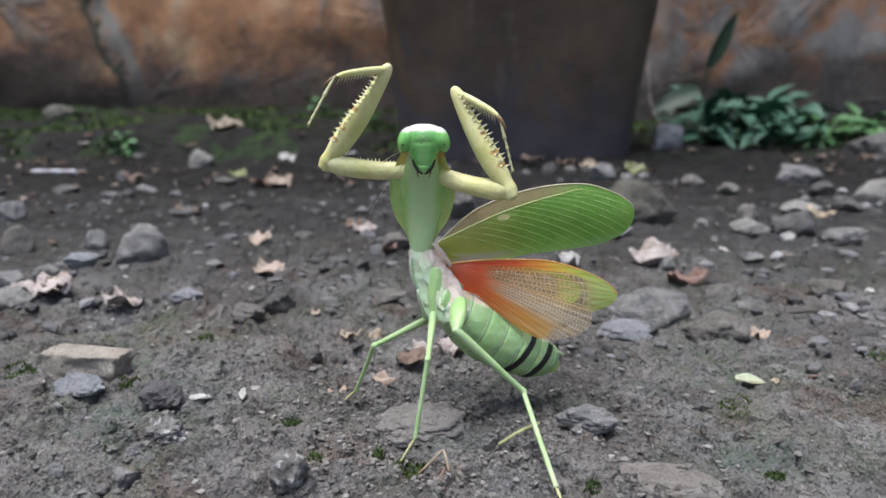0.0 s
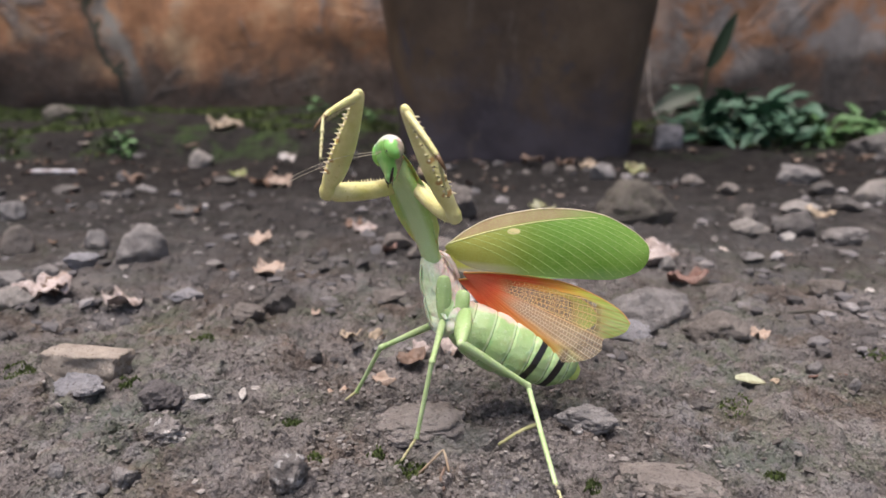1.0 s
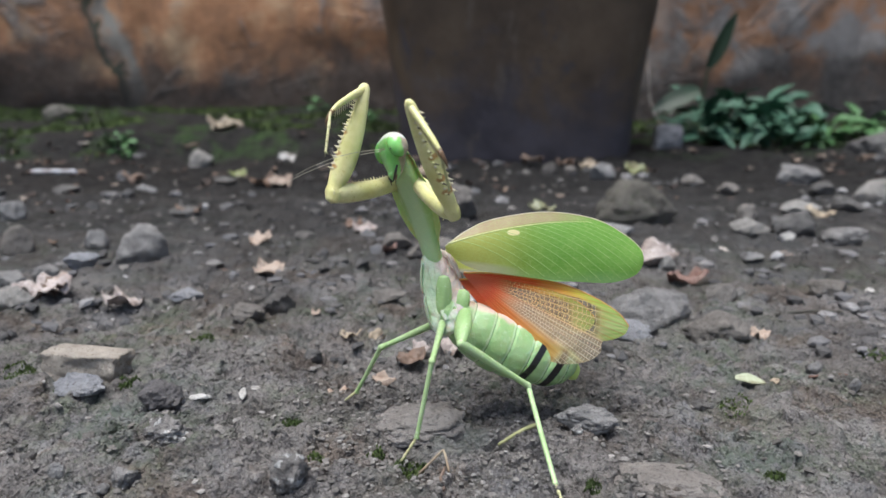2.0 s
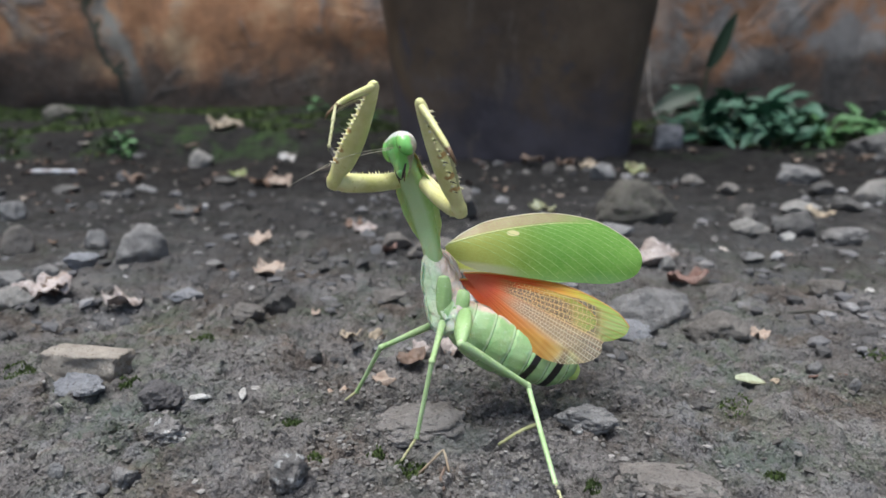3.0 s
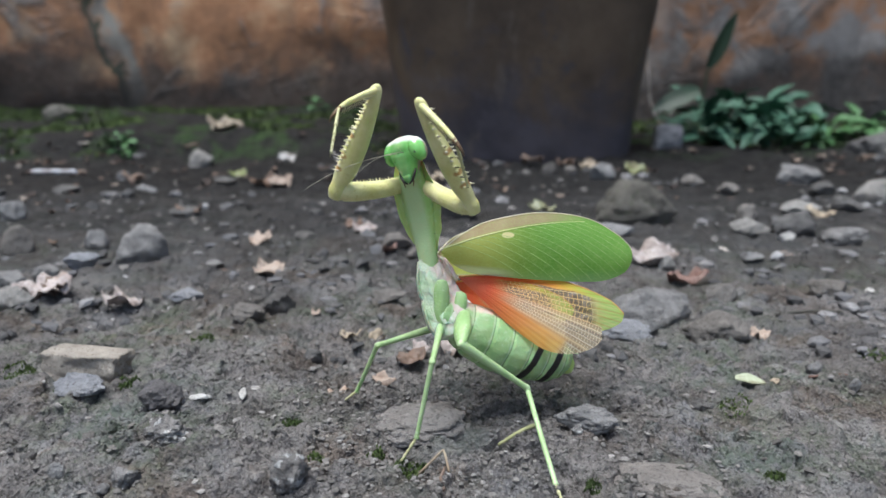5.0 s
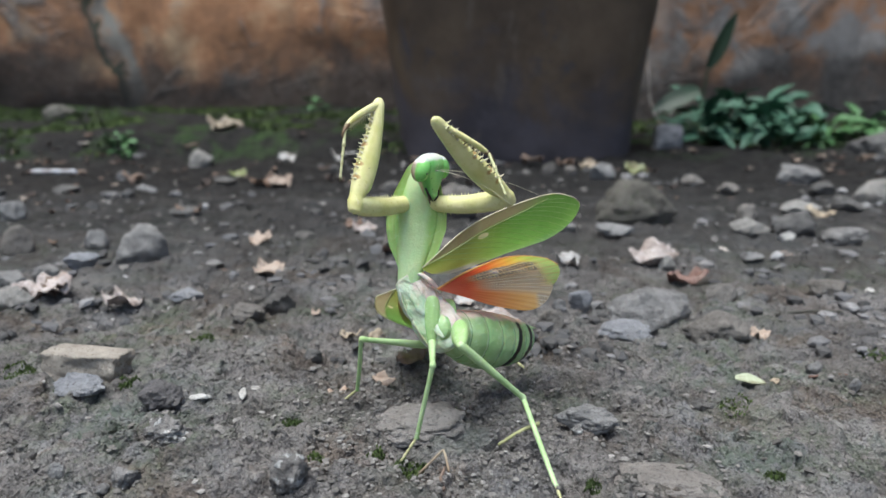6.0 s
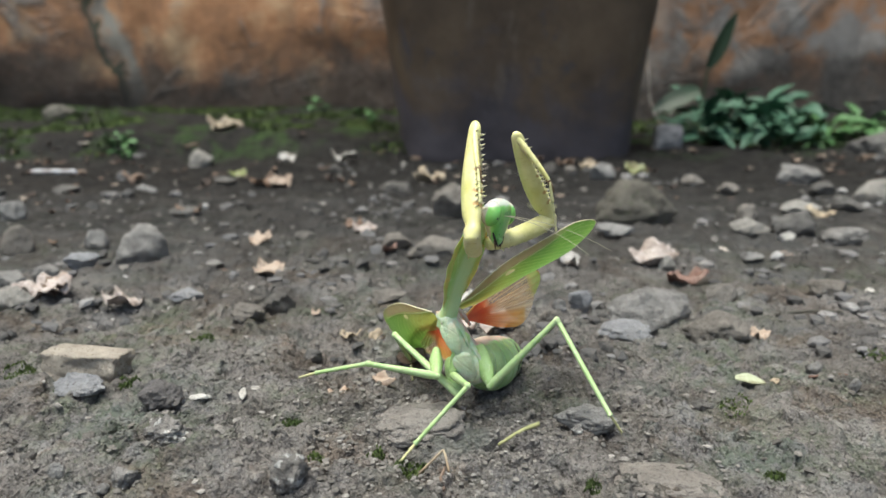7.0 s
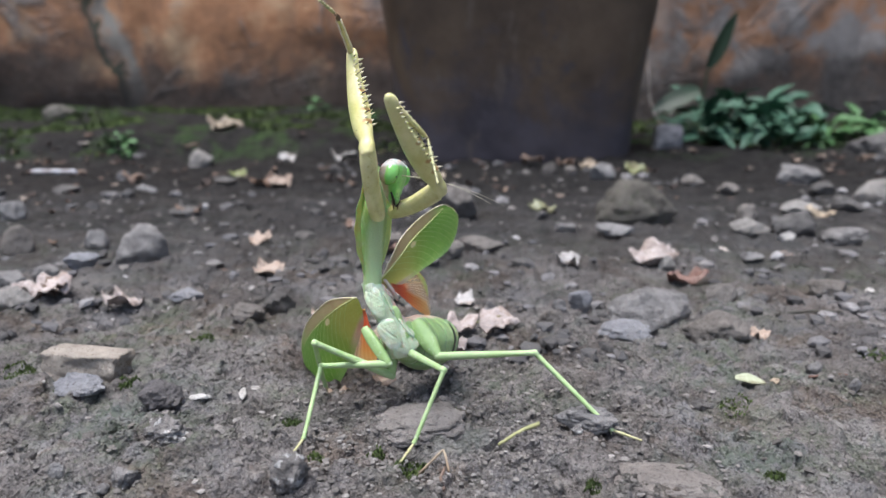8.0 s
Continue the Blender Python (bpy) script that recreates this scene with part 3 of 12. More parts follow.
def litter(x, y, w, d, kind, seed, lift=0.25, curl=0.8, turn=0.0, name="dry_leaf", label="", tilt=0.0):
    """A curled scrap of dead leaf or bark, w by d metres, with a ragged outline and a thin body."""
    rng = random.Random(seed)
    w, d = w * 0.86, d * 0.86
    n, m = 22, 7
    bm = bmesh.new()
    off = Vector((seed * 3.1, seed * 1.3, seed * 0.7))
    lobes = [0.5 * (1 + 0.30 * noise.noise(Vector((math.cos(2 * math.pi * i / n) * 1.6, math.sin(2 * math.pi * i / n) * 1.6, 0)) + off) + 0.10 * noise.noise(Vector((i * 0.9, 0, 3)) + off)) for i in range(n)]
    layers = []
    for side in (1, -1):
        centre = None
        rings = []
        for j in range(m + 1):
            f = j / m
            ring = []
            for i in range(n if j else 1):
                a = 2 * math.pi * i / n
                r = lobes[i] * f
                px, py = r * math.cos(a) * w, r * math.sin(a) * d
                z = curl * 0.5 * (px * px / w + 0.8 * py * py / d) * (1 if seed % 2 else 0.7) + 0.46 * w * f * noise.noise(Vector((px / w * 3, py / d * 3, 0)) + off) + 0.10 * w * noise.noise(Vector((px / w * 9, py / d * 9, 0)) + off)
                z += lift * 0.12 * w + side * 0.00022 * (1.2 - f * 0.7)
                ring.append(bm.verts.new((px, py, z)))
            rings.append(ring)
        for i in range(n):
            t = (rings[0][0], rings[1][i], rings[1][(i + 1) % n])
            bm.faces.new(t if side > 0 else t[::-1])
        for j in range(1, m):
            for i in range(n):
                q = (rings[j][i], rings[j + 1][i], rings[j + 1][(i + 1) % n], rings[j][(i + 1) % n])
                bm.faces.new(q if side > 0 else q[::-1])
        layers.append(rings[m])
    for i in range(n):
        bm.faces.new((layers[1][i], layers[1][(i + 1) % n], layers[0][(i + 1) % n], layers[0][i]))
    low = min(v.co.z for v in bm.verts)
    for v in bm.verts:
        v.co.z -= low + 0.0003
    ob = part(name, bm, DRY[kind], None)
    ob.location = (x, y, soil_height(x, y))
    ob.rotation_euler = (radians(tilt), 0, radians(turn))
    words = {"pink": "pale pinkish dry leaf scrap on the soil", "white": "white scrap of litter on the soil", "tan": "curled tan dry leaf on the soil", "orange": "orange-brown dry leaf scrap on the soil",
             "brown": "dark brown dead leaf on the soil", "red": "red-brown leaf scrap on the soil", "green": "small pale yellow-green fallen leaf", "lime": "wilting green leaf on the soil", "straw": "bit of dry straw"}
    return tagged(ob, label or words[kind], "leaf", "litter on the soil")


litter(-0.1257, 0.2668, 0.0181, 0.0133, "pink", 11, turn=17, tilt=5)
litter(-0.1584, 0.2749, 0.0205, 0.0185, "pink", 12, turn=-6, tilt=18)
litter(-0.1556, 0.2770, 0.0133, 0.0120, "brown", 13, turn=-29, tilt=18)
litter(-0.1725, 0.2815, 0.0137, 0.0096, "pink", 14, turn=8, tilt=5)
litter(-0.1101, 0.2698, 0.0075, 0.0068, "white", 15, turn=-15, tilt=18)
litter(-0.0814, 0.3182, 0.0157, 0.0141, "orange", 16, turn=22, tilt=18)
litter(-0.0994, 0.3768, 0.0147, 0.0132, "orange", 17, turn=-1, tilt=18)
litter(-0.0322, 0.2315, 0.0085, 0.0059, "tan", 20, turn=-10, tilt=5)
litter(-0.0235, 0.2370, 0.0075, 0.0061, "tan", 21, turn=27, tilt=18)
litter(-0.0315, 0.1933, 0.0082, 0.0060, "orange", 22, turn=4, tilt=5)
litter(-0.0178, 0.1987, 0.0095, 0.0038, "orange", 23, turn=-19, tilt=5)
litter(-0.0107, 0.2116, 0.0110, 0.0089, "brown", 24, turn=18, tilt=18)
litter(0.0030, 0.2218, 0.0113, 0.0101, "pink", 25, turn=-5, tilt=18)
litter(-0.0072, 0.2176, 0.0073, 0.0065, "pink", 26, turn=-28, tilt=18)
litter(0.0086, 0.2713, 0.0102, 0.0087, "white", 27, turn=9, tilt=18)
litter(0.0204, 0.2388, 0.0178, 0.0143, "pink", 28, turn=-14, tilt=18)
litter(0.0061, 0.2338, 0.0127, 0.0108, "pink", 29, turn=23, tilt=18)
litter(0.0166, 0.2266, 0.0113, 0.0079, "pink", 30, turn=0, tilt=5)
litter(0.0594, 0.3252, 0.0131, 0.0095, "white", 31, turn=-23, tilt=5)
litter(0.1007, 0.3334, 0.0249, 0.0218, "pink", 32, turn=14, tilt=18)
litter(0.1091, 0.3050, 0.0207, 0.0097, "red", 33, turn=-9, tilt=5)
litter(0.1112, 0.3454, 0.0164, 0.0147, "pink", 34, turn=28, tilt=18)
litter(-0.1288, 0.5638, 0.0198, 0.0179, "orange", 36, turn=-18, tilt=18)
litter(-0.1510, 0.6848, 0.0206, 0.0185, "white", 37, turn=19, tilt=18)
litter(-0.0988, 0.7198, 0.0302, 0.0226, "white", 38, turn=-4, tilt=5)
litter(-0.1854, 0.6436, 0.0172, 0.0155, "lime", 39, turn=-27, tilt=18)
litter(-0.2630, 0.8748, 0.0483, 0.0219, "tan", 40, turn=10, tilt=5)
litter(-0.1654, 0.4539, 0.0201, 0.0091, "brown", 41, turn=-13, tilt=5)
litter(-0.0453, 0.3988, 0.0155, 0.0139, "pink", 42, turn=24, tilt=18)
litter(-0.0534, 0.4118, 0.0126, 0.0113, "brown", 43, turn=1, tilt=18)
litter(0.0666, 0.4671, 0.0219, 0.0133, "lime", 44, turn=-22, tilt=5)
litter(0.1756, 0.6432, 0.0280, 0.0230, "lime", 45, turn=15, tilt=18)
litter(0.1431, 0.7002, 0.0180, 0.0162, "tan", 46, turn=-8, tilt=18)
litter(0.1229, 0.7130, 0.0218, 0.0153, "brown", 47, turn=29, tilt=5)
litter(0.0880, 0.7068, 0.0273, 0.0122, "brown", 48, turn=6, tilt=5)
litter(0.6547, 1.5865, 0.0436, 0.0393, "red", 49, turn=-17, tilt=18)
litter(0.1102, 0.2338, 0.0117, 0.0055, "orange", 50, turn=20, tilt=5)
litter(-0.0114, 0.5942, 0.0325, 0.0104, "tan", 52, turn=-26, tilt=5)
litter(0.3193, 0.9244, 0.0549, 0.0231, "orange", 53, turn=11, tilt=5)
litter(0.2422, 0.4477, 0.0212, 0.0099, "tan", 54, turn=-12, tilt=5)
litter(-0.0266, 0.3441, 0.0084, 0.0055, "red", 55, turn=25, tilt=5)
litter(0.7570, 1.6196, 0.1043, 0.0325, "orange", 56, turn=2, tilt=5)
litter(-0.2585, 0.5920, 0.0278, 0.0091, "brown", 57, turn=-21, tilt=5)
litter(-0.1434, 0.5681, 0.0265, 0.0124, "brown", 58, turn=16, tilt=5)
litter(-0.0477, 0.2527, 0.0042, 0.0035, "orange", 59, turn=-7, tilt=18)
litter(0.0976, 0.1931, 0.0033, 0.0023, "tan", 60, turn=-30, tilt=5)


def stick(name, pts, r0, r1, kind, label, category="twig"):
    """A bent twig or stem through points given as (x, y, height over the soil)."""
    fine = []
    for a, b in zip(pts, pts[1:]):
        for i in range(6):
            f = i / 6
            fine.append([a[k] * (1 - f) + b[k] * f for k in range(3)])
    fine.append(list(pts[-1]))
    x0, y0 = pts[0][0], pts[0][1]
    bm = bmesh.new()
    rings = []
    n = 8
    for i, (x, y, h) in enumerate(fine):
        g = i / (len(fine) - 1)
        lie = (1 - g) * soil_height(fine[0][0], fine[0][1]) + g * soil_height(fine[-1][0], fine[-1][1])
        p = Vector((x, y, lie * (1 if h < 0.01 else 0) + h)) + Vector((0.3, 0.3, 0.5)) * r0 * noise.noise(Vector((i * 0.7, r0 * 900, 0)))
        nx = fine[min(i + 1, len(fine) - 1)]
        pv = fine[max(i - 1, 0)]
        q = (Vector(nx) - Vector(pv)).to_track_quat("Z", "Y")
        r = r0 + (r1 - r0) * i / (len(fine) - 1)
        rings.append([bm.verts.new(p - Vector((x0, y0, 0)) + q @ Vector((r * math.cos(2 * math.pi * j / n), r * math.sin(2 * math.pi * j / n), 0))) for j in range(n)])
    for a, b in zip(rings, rings[1:]):
        for i in range(n):
            bm.faces.new((a[i], a[(i + 1) % n], b[(i + 1) % n], b[i]))
    bm.faces.new(list(reversed(rings[0])))
    bm.faces.new(rings[-1])
    ob = part(name, bm, kind, None)
    ob.location = (x0, y0, 0)
    return tagged(ob, label, category)


stick("grass_stalk", [(0.0137, 0.1587, 0.0022), (0.0186, 0.1604, 0.0028), (0.0241, 0.1620, 0.0026)], 0.0004, 0.0006, DRY["straw"], "short flat piece of yellow-green grass stalk", "grass")
stick("red_stem", [(0.1134, 0.2038, 0.0006), (0.1183, 0.2038, 0.0010), (0.1253, 0.2038, 0.0008)], 0.0004, 0.0003, DRY["red"], "thin red-brown stem lying on the soil")
# dark stick whose body also stands in for the shadow in a soil crevice
stick("root", [(0.1250, 0.2526, 0.0006), (0.1384, 0.2590, 0.0006), (0.1526, 0.2610, 0.0007), (0.1651, 0.2637, 0.0005), (0.1810, 0.2644, 0.0003)], 0.0005, 0.0010, WITHERED, "dark crooked stick half sunk in the soil, standing in for a shadowed crevice", "root")
stick("twig", [(-0.0059, 0.1514, 0.0004), (0.0001, 0.1519, 0.0050), (0.0014, 0.1465, 0.0006)], 0.0004, 0.0003, DRY["tan"], "tiny bent dry rootlet", "twig")
stick("twig", [(0.0001, 0.1401, 0.0004), (-0.0005, 0.1442, 0.0012), (0.0005, 0.1470, 0.0024)], 0.0005, 0.0003, DRY["brown"], "tiny bent dark rootlet", "twig")
stick("straw", [(0.0116, 0.2458, 0.0020), (0.0159, 0.2411, 0.0040), (0.0204, 0.2383, 0.0040)], 0.0003, 0.0003, DRY["straw"], "pale thin straw on the litter", "straw")
stick("white_strip", [(-0.3819, 0.6549, 0.001), (-0.3609, 0.6549, 0.002), (-0.3389, 0.6549, 0.002)], 0.0024, 0.0022, STRIP, "narrow white strip of rubbish on the soil", "litter")


def leaf_blade(bm, root, way, length, width, droop, twist, n=9, side=None):
    """One broad leaf with a folded midrib, from root along way."""
    way = Vector(way).normalized()
    flat = Vector((way.x, way.y, 0))
    flat = flat.normalized() if flat.length > 1e-4 else Vector((1, 0, 0))
    across = Vector(side) if side else None
    side = flat.cross(Vector((0, 0, 1)))
    side = across or side * math.cos(twist) + Vector((0, 0, 1)) * math.sin(twist)
    rows = []
    for i in range(n + 1):
        f = i / n
        c = Vector(root) + way * length * f - Vector((0, 0, 1)) * droop * length * f * f
        w = width * (math.sin(math.pi * min(1, 0.06 + f * 0.94)) ** 0.75) * (1 - 0.25 * f) + 0.0004
        up = side.cross(way)
        rows.append([bm.verts.new(c + side * w * s * 0.5 + up * abs(s) * w * 0.13 * (1 + 0.4 * math.sin(6 * f + s))) for s in (-1, -0.5, 0, 0.5, 1)])
    for a, b in zip(rows, rows[1:]):
        for j in range(4):
            bm.faces.new((a[j], a[j + 1], b[j + 1], b[j]))


def build_fallen_leaf():
    """A small pointed leaf on the soil, a little cupped, with a thickness of its own."""
    x, y = 0.0868, 0.1952
    bm = bmesh.new()
    leaf_blade(bm, (0, 0, 0.0030), (1, -0.22, -0.05), 0.0086, 0.0042, 0.04, -0.25, 10)
    top = list(bm.faces)
    lower = bmesh.ops.duplicate(bm, geom=top)["geom"]
    for v in lower:
        if isinstance(v, bmesh.types.BMVert):
            v.co.z -= 0.00025
    bmesh.ops.reverse_faces(bm, faces=[f for f in lower if isinstance(f, bmesh.types.BMFace)])
    ob = part("dry_leaf", bm, DRY["green"], None)
    ob.location = (x, y, soil_height(x, y))
    tagged(ob, "small pale green pointed leaf fallen on the soil", "leaf", "litter on the soil")


build_fallen_leaf()


def weed(x, y, leaves, size, seed, material, label, spread=1.0, lean=(0, 0)):
    rng = random.Random(seed)
    z = soil_height(x, y)
    plant = new("weed")
    plant.location = (x, y, z)
    tagged(plant, label, "plant", "weeds along the wall")
    bm = bmesh.new()
    for i in range(5):
        a = rng.uniform(0, 6.28)
        tip = Vector((math.cos(a) * size * 0.4, math.sin(a) * size * 0.4, size * rng.uniform(0.3, 0.6)))
        q = tip.to_track_quat("Z", "Y")
        ring0 = [bm.verts.new(q @ Vector((0.0012 * math.cos(k * 1.047), 0.0012 * math.sin(k * 1.047), 0)) - Vector((0, 0, 0.004))) for k in range(6)]
        ring1 = [bm.verts.new(tip + q @ Vector((0.0007 * math.cos(k * 1.047), 0.0007 * math.sin(k * 1.047), 0))) for k in range(6)]
        for k in range(6):
            bm.faces.new((ring0[k], ring0[(k + 1) % 6], ring1[(k + 1) % 6], ring1[k]))
    part("stem", bm, WEED_LIGHT, plant)
    for i in range(leaves * 2):
        a = rng.uniform(0, 6.283)
        e = rng.uniform(0.15, 1.0)
        root = (math.cos(a) * size * 0.35 * rng.random() * spread, math.sin(a) * size * 0.35 * rng.random() * spread, size * rng.uniform(0.05, 0.62))
        bm = bmesh.new()
        leaf_blade(bm, root, (math.cos(a) + lean[0], math.sin(a) + lean[1], e), size * rng.uniform(0.40, 0.80), size * rng.uniform(0.18, 0.32), rng.uniform(0.2, 0.75), rng.uniform(-0.5, 0.5))
        part("leaf", bm, material, plant)
    return plant


weed(0.3168, 0.8857, 16, 0.076, 40, WEED, "dark teal-green broad-leaved weed at the wall")
weed(0.3738, 0.9141, 18, 0.073, 41, WEED, "dark teal-green broad-leaved weed at the wall")
weed(0.3961, 0.8590, 16, 0.067, 42, WEED, "dark teal-green broad-leaved weed at the wall")
weed(0.4682, 0.9601, 16, 0.079, 43, WEED, "dark teal-green broad-leaved weed at the wall")
weed(0.4713, 0.8857, 16, 0.061, 44, WEED_LIGHT, "fresh green low weed at the wall")
weed(0.3919, 1.0199, 16, 0.091, 45, WEED, "dark teal-green broad-leaved weed at the wall")
weed(0.4729, 1.0673, 16, 0.091, 46, WEED, "dark teal-green broad-leaved weed at the wall")
weed(0.5687, 0.9765, 14, 0.055, 47, WEED_LIGHT, "fresh green low weed at the wall")
weed(-0.3366, 0.7560, 9, 0.028, 48, WEED_LIGHT, "small fresh green weed on the bank")
weed(-0.3633, 0.7986, 7, 0.024, 49, WEED_LIGHT, "small fresh green weed on the bank")
weed(-0.2164, 1.2262, 9, 0.04, 50, WEED_LIGHT, "small fresh green weed on the bank")
weed(-0.1113, 1.0673, 9, 0.03, 51, WEED_LIGHT, "small fresh green weed on the bank")
weed(0.3137, 0.9765, 10, 0.049, 52, WEED_DARK, "dull dark weed beside the pot")


def build_tall_leaf():
    """One long dark blade standing up out of the weeds on a thin stalk, and a withered one that lies against the pot."""
    plant = new("tall_weed")
    plant.location = (0.3599, 1.0200, 0.0435)
    tagged(plant, "tall dark narrow leaf on a stalk among the weeds", "plant")
    x0, y0, z0 = plant.location
    foot, mid, top = Vector((0.3603, 1.0200, 0.0669)), Vector((0.3694, 1.0200, 0.0976)), Vector((0.4027, 1.0200, 0.1740))
    o = Vector((x0, y0, z0))
    bm = bmesh.new()
    leaf_blade(bm, mid - o, top - mid, (top - mid).length, 0.026, 0.02, 0.0, 14, (0.86, 0.25, -0.44))
    part("leaf", bm, WEED_DARK, plant)
    bm = bmesh.new()
    base = Vector((x0, y0, soil_height(x0, y0) - 0.003)) - o
    q = (mid - o - base).to_track_quat("Z", "Y")
    a = [bm.verts.new(base + q @ Vector((0.002 * math.cos(k * 1.047), 0.002 * math.sin(k * 1.047), 0))) for k in range(6)]
    b = [bm.verts.new(mid - o + (q @ Vector((0.0012 * math.cos(k * 1.047), 0.0012 * math.sin(k * 1.047), 0)))) for k in range(6)]
    for k in range(6):
        bm.faces.new((a[k], a[(k + 1) % 6], b[(k + 1) % 6], b[k]))
    part("stem", bm, WEED_DARK, plant)
    bm = bmesh.new()
    leaf_blade(bm, foot - o, Vector((0.2880, 1.0000, 0.0429)) - foot, 0.078, 0.034, 0.05, 0.9, 12)
    part("leaf", bm, WEED_DARK, plant, "drooping dark olive leaf")


build_tall_leaf()
stick("wire", [(0.3140, 1.1000, 0.2183), (0.3080, 1.1000, 0.1631), (0.3078, 1.1000, 0.1065), (0.3084, 1.0800, 0.0532), (0.3117, 1.0500, 0.0260), (0.3139, 1.0000, 0.0119)], 0.0009, 0.0009, FILM, "thin pale bent wire leaning by the pot", "wire")


def scatter():
    """Soil crumbs and grit, thickest near the mantis; moss cushions; both past counting."""
    rng = random.Random(11)
    ico = bmesh.new()
    bmesh.ops.create_icosphere(ico, subdivisions=1, radius=1.0)
    base = [v.co.copy() for v in ico.verts]
    tri = [[v.index for v in f.verts] for f in ico.faces]
    ico.free()
    verts, faces = [], []

    def crumb(x, y, r):
        off = Vector((x * 900, y * 900, 0))
        k = len(verts)
        sx, sy, sz = (r * rng.uniform(0.7, 1.4) for _ in range(3))
        z = soil_height(x, y) + 0.12 * sz
        c, s = math.cos(x * 5000), math.sin(x * 5000)
        for p in base:
            f = 1 + 0.75 * noise.noise(p * 1.7 + off)
            a, b = p.x * sx * f, p.y * sy * f
            verts.append((x + a * c - b * s, y + a * s + b * c, z + p.z * sz * 0.6 * f))
        faces.extend([[i + k for i in t] for t in tri])

    for _ in range(21000):
        # thinning out round the mantis
        r, a = 0.012 * math.exp(rng.random() * 3.7), rng.uniform(0, 6.283)
        x, y = r * math.cos(a), 0.165 + r * math.sin(a)
        if y < 0.74:
            crumb(x, y, (0.00016 + 0.0010 * rng.random() ** 6) * (0.7 + r * 3.0))
    for _ in range(700):
        r, a = 0.03 * math.exp(rng.random() * 2.9), rng.uniform(0, 6.283)
        x, y = r * math.cos(a), 0.165 + r * math.sin(a)
        if y < 0.80:
            crumb(x, y, rng.uniform(0.0006, 0.0020) * (0.5 + r * 2.8))
    ob = link_mesh("soil_crumbs", verts, faces, CRUMB, None, False)
    tagged(ob, "loose grey-brown soil crumbs and grit", "soil", kind="stuff")

    verts, faces = [], []
    for _ in range(4200):
        # gravel in drifts over the middle ground
        y = 0.215 + 0.60 * rng.random() ** 1.5
        x = rng.uniform(-0.68, 0.68) * y
        if noise.noise(Vector((x * 16, y * 11, 5))) + 0.5 * noise.noise(Vector((x * 50, y * 40, 8))) > rng.uniform(-0.30, 0.60) + 1.2 * max(0.0, y - 0.35):
            crumb(x, y, (0.0009 + 0.0032 * rng.random() ** 4) * (0.45 + 1.7 * y))
    ob = link_mesh("gravel", verts, faces, GRAVEL, None, False)
    tagged(ob, "small mixed gravel and chips scattered on the soil", "gravel", kind="stuff")

    verts, faces = [], []
    for _ in range(550):
        # shreds of dead leaves, thickest before the pot and the bank
        y = 0.24 + 0.58 * rng.random() ** 0.6
        x = rng.uniform(-0.66, 0.66) * y
        if noise.noise(Vector((x * 11, y * 9, 15))) + (0.35 if y > 0.5 else 0) < rng.uniform(0.0, 0.6):
            continue
        r = rng.uniform(0.0012, 0.0042) * (0.4 + 1.7 * y)
        a, bend = rng.uniform(0, 6.28), rng.uniform(-0.5, 0.8) * r
        c, s = math.cos(a), math.sin(a)
        z = soil_height(x, y) + 0.0006
        k = len(verts)
        for low in (0, 0.0005):
            for i in range(6):
                q = 6.283 * i / 6 + rng.uniform(-0.35, 0.35)
                px, py = r * math.cos(q) * rng.uniform(0.6, 1.2), 0.6 * r * math.sin(q) * rng.uniform(0.6, 1.2)
                verts.append((x + px * c - py * s, y + px * s + py * c, z - low + abs(px / r) * bend + rng.uniform(0, 0.45) * r))
            verts.append((x, y, z - low + 0.15 * r))
        for i in range(6):
            j = (i + 1) % 6
            faces.extend([(k + 6, k + i, k + j), (k + 13, k + 7 + j, k + 7 + i), (k + i, k + 7 + i, k + 7 + j, k + j)])
    ob = link_mesh("leaf_shreds", verts, faces, SHREDS, None, False)
    tagged(ob, "shreds of brown dead leaves strewn on the soil", "leaf litter", kind="stuff")

    verts, faces = [], []

    def tuft(x, y, r, count, h):
        for _ in range(count):
            a, d = rng.uniform(0, 6.28), r * math.sqrt(rng.random())
            px, py = x + d * math.cos(a), y + d * 0.7 * math.sin(a)
            z = soil_height(px, py)
            w, t = h * 0.35, rng.uniform(0.5, 1.2) * h
            b = rng.uniform(0, 6.28)
            tip = (px + rng.uniform(-1, 1) * h * 0.6, py + rng.uniform(-1, 1) * h * 0.6, z + t)
            k = len(verts)
            verts.extend([(px + w * math.cos(b), py + w * math.sin(b), z - 0.0003), (px - w * math.cos(b), py - w * math.sin(b), z - 0.0003), tip,
                          (px + w * math.sin(b), py - w * math.cos(b), z + t * 0.4)])
            faces.extend([(k, k + 1, k + 2), (k, k + 3, k + 2)])

    for x, y, r, c in MOSS_SPOTS:
        tuft(x, y, r * 0.8, c, 0.0009)
    for _ in range(1300):
        # green cushions on the bank under the wall
        x = rng.uniform(-0.95, 0.02)
        y = rng.uniform(0.78, 1.36)
        if noise.noise(Vector((x * 7, y * 9, 2))) > 0.05:
            tuft(x, y, 0.018, 14, 0.006)
    for _ in range(260):
        x = rng.uniform(0.22, 0.95)
        y = rng.uniform(0.95, 1.36)
        tuft(x, y, 0.018, 12, 0.008)
    ob = link_mesh("moss", verts, faces, MOSS)
    tagged(ob, "small green moss cushions on damp soil", "moss", kind="stuff")


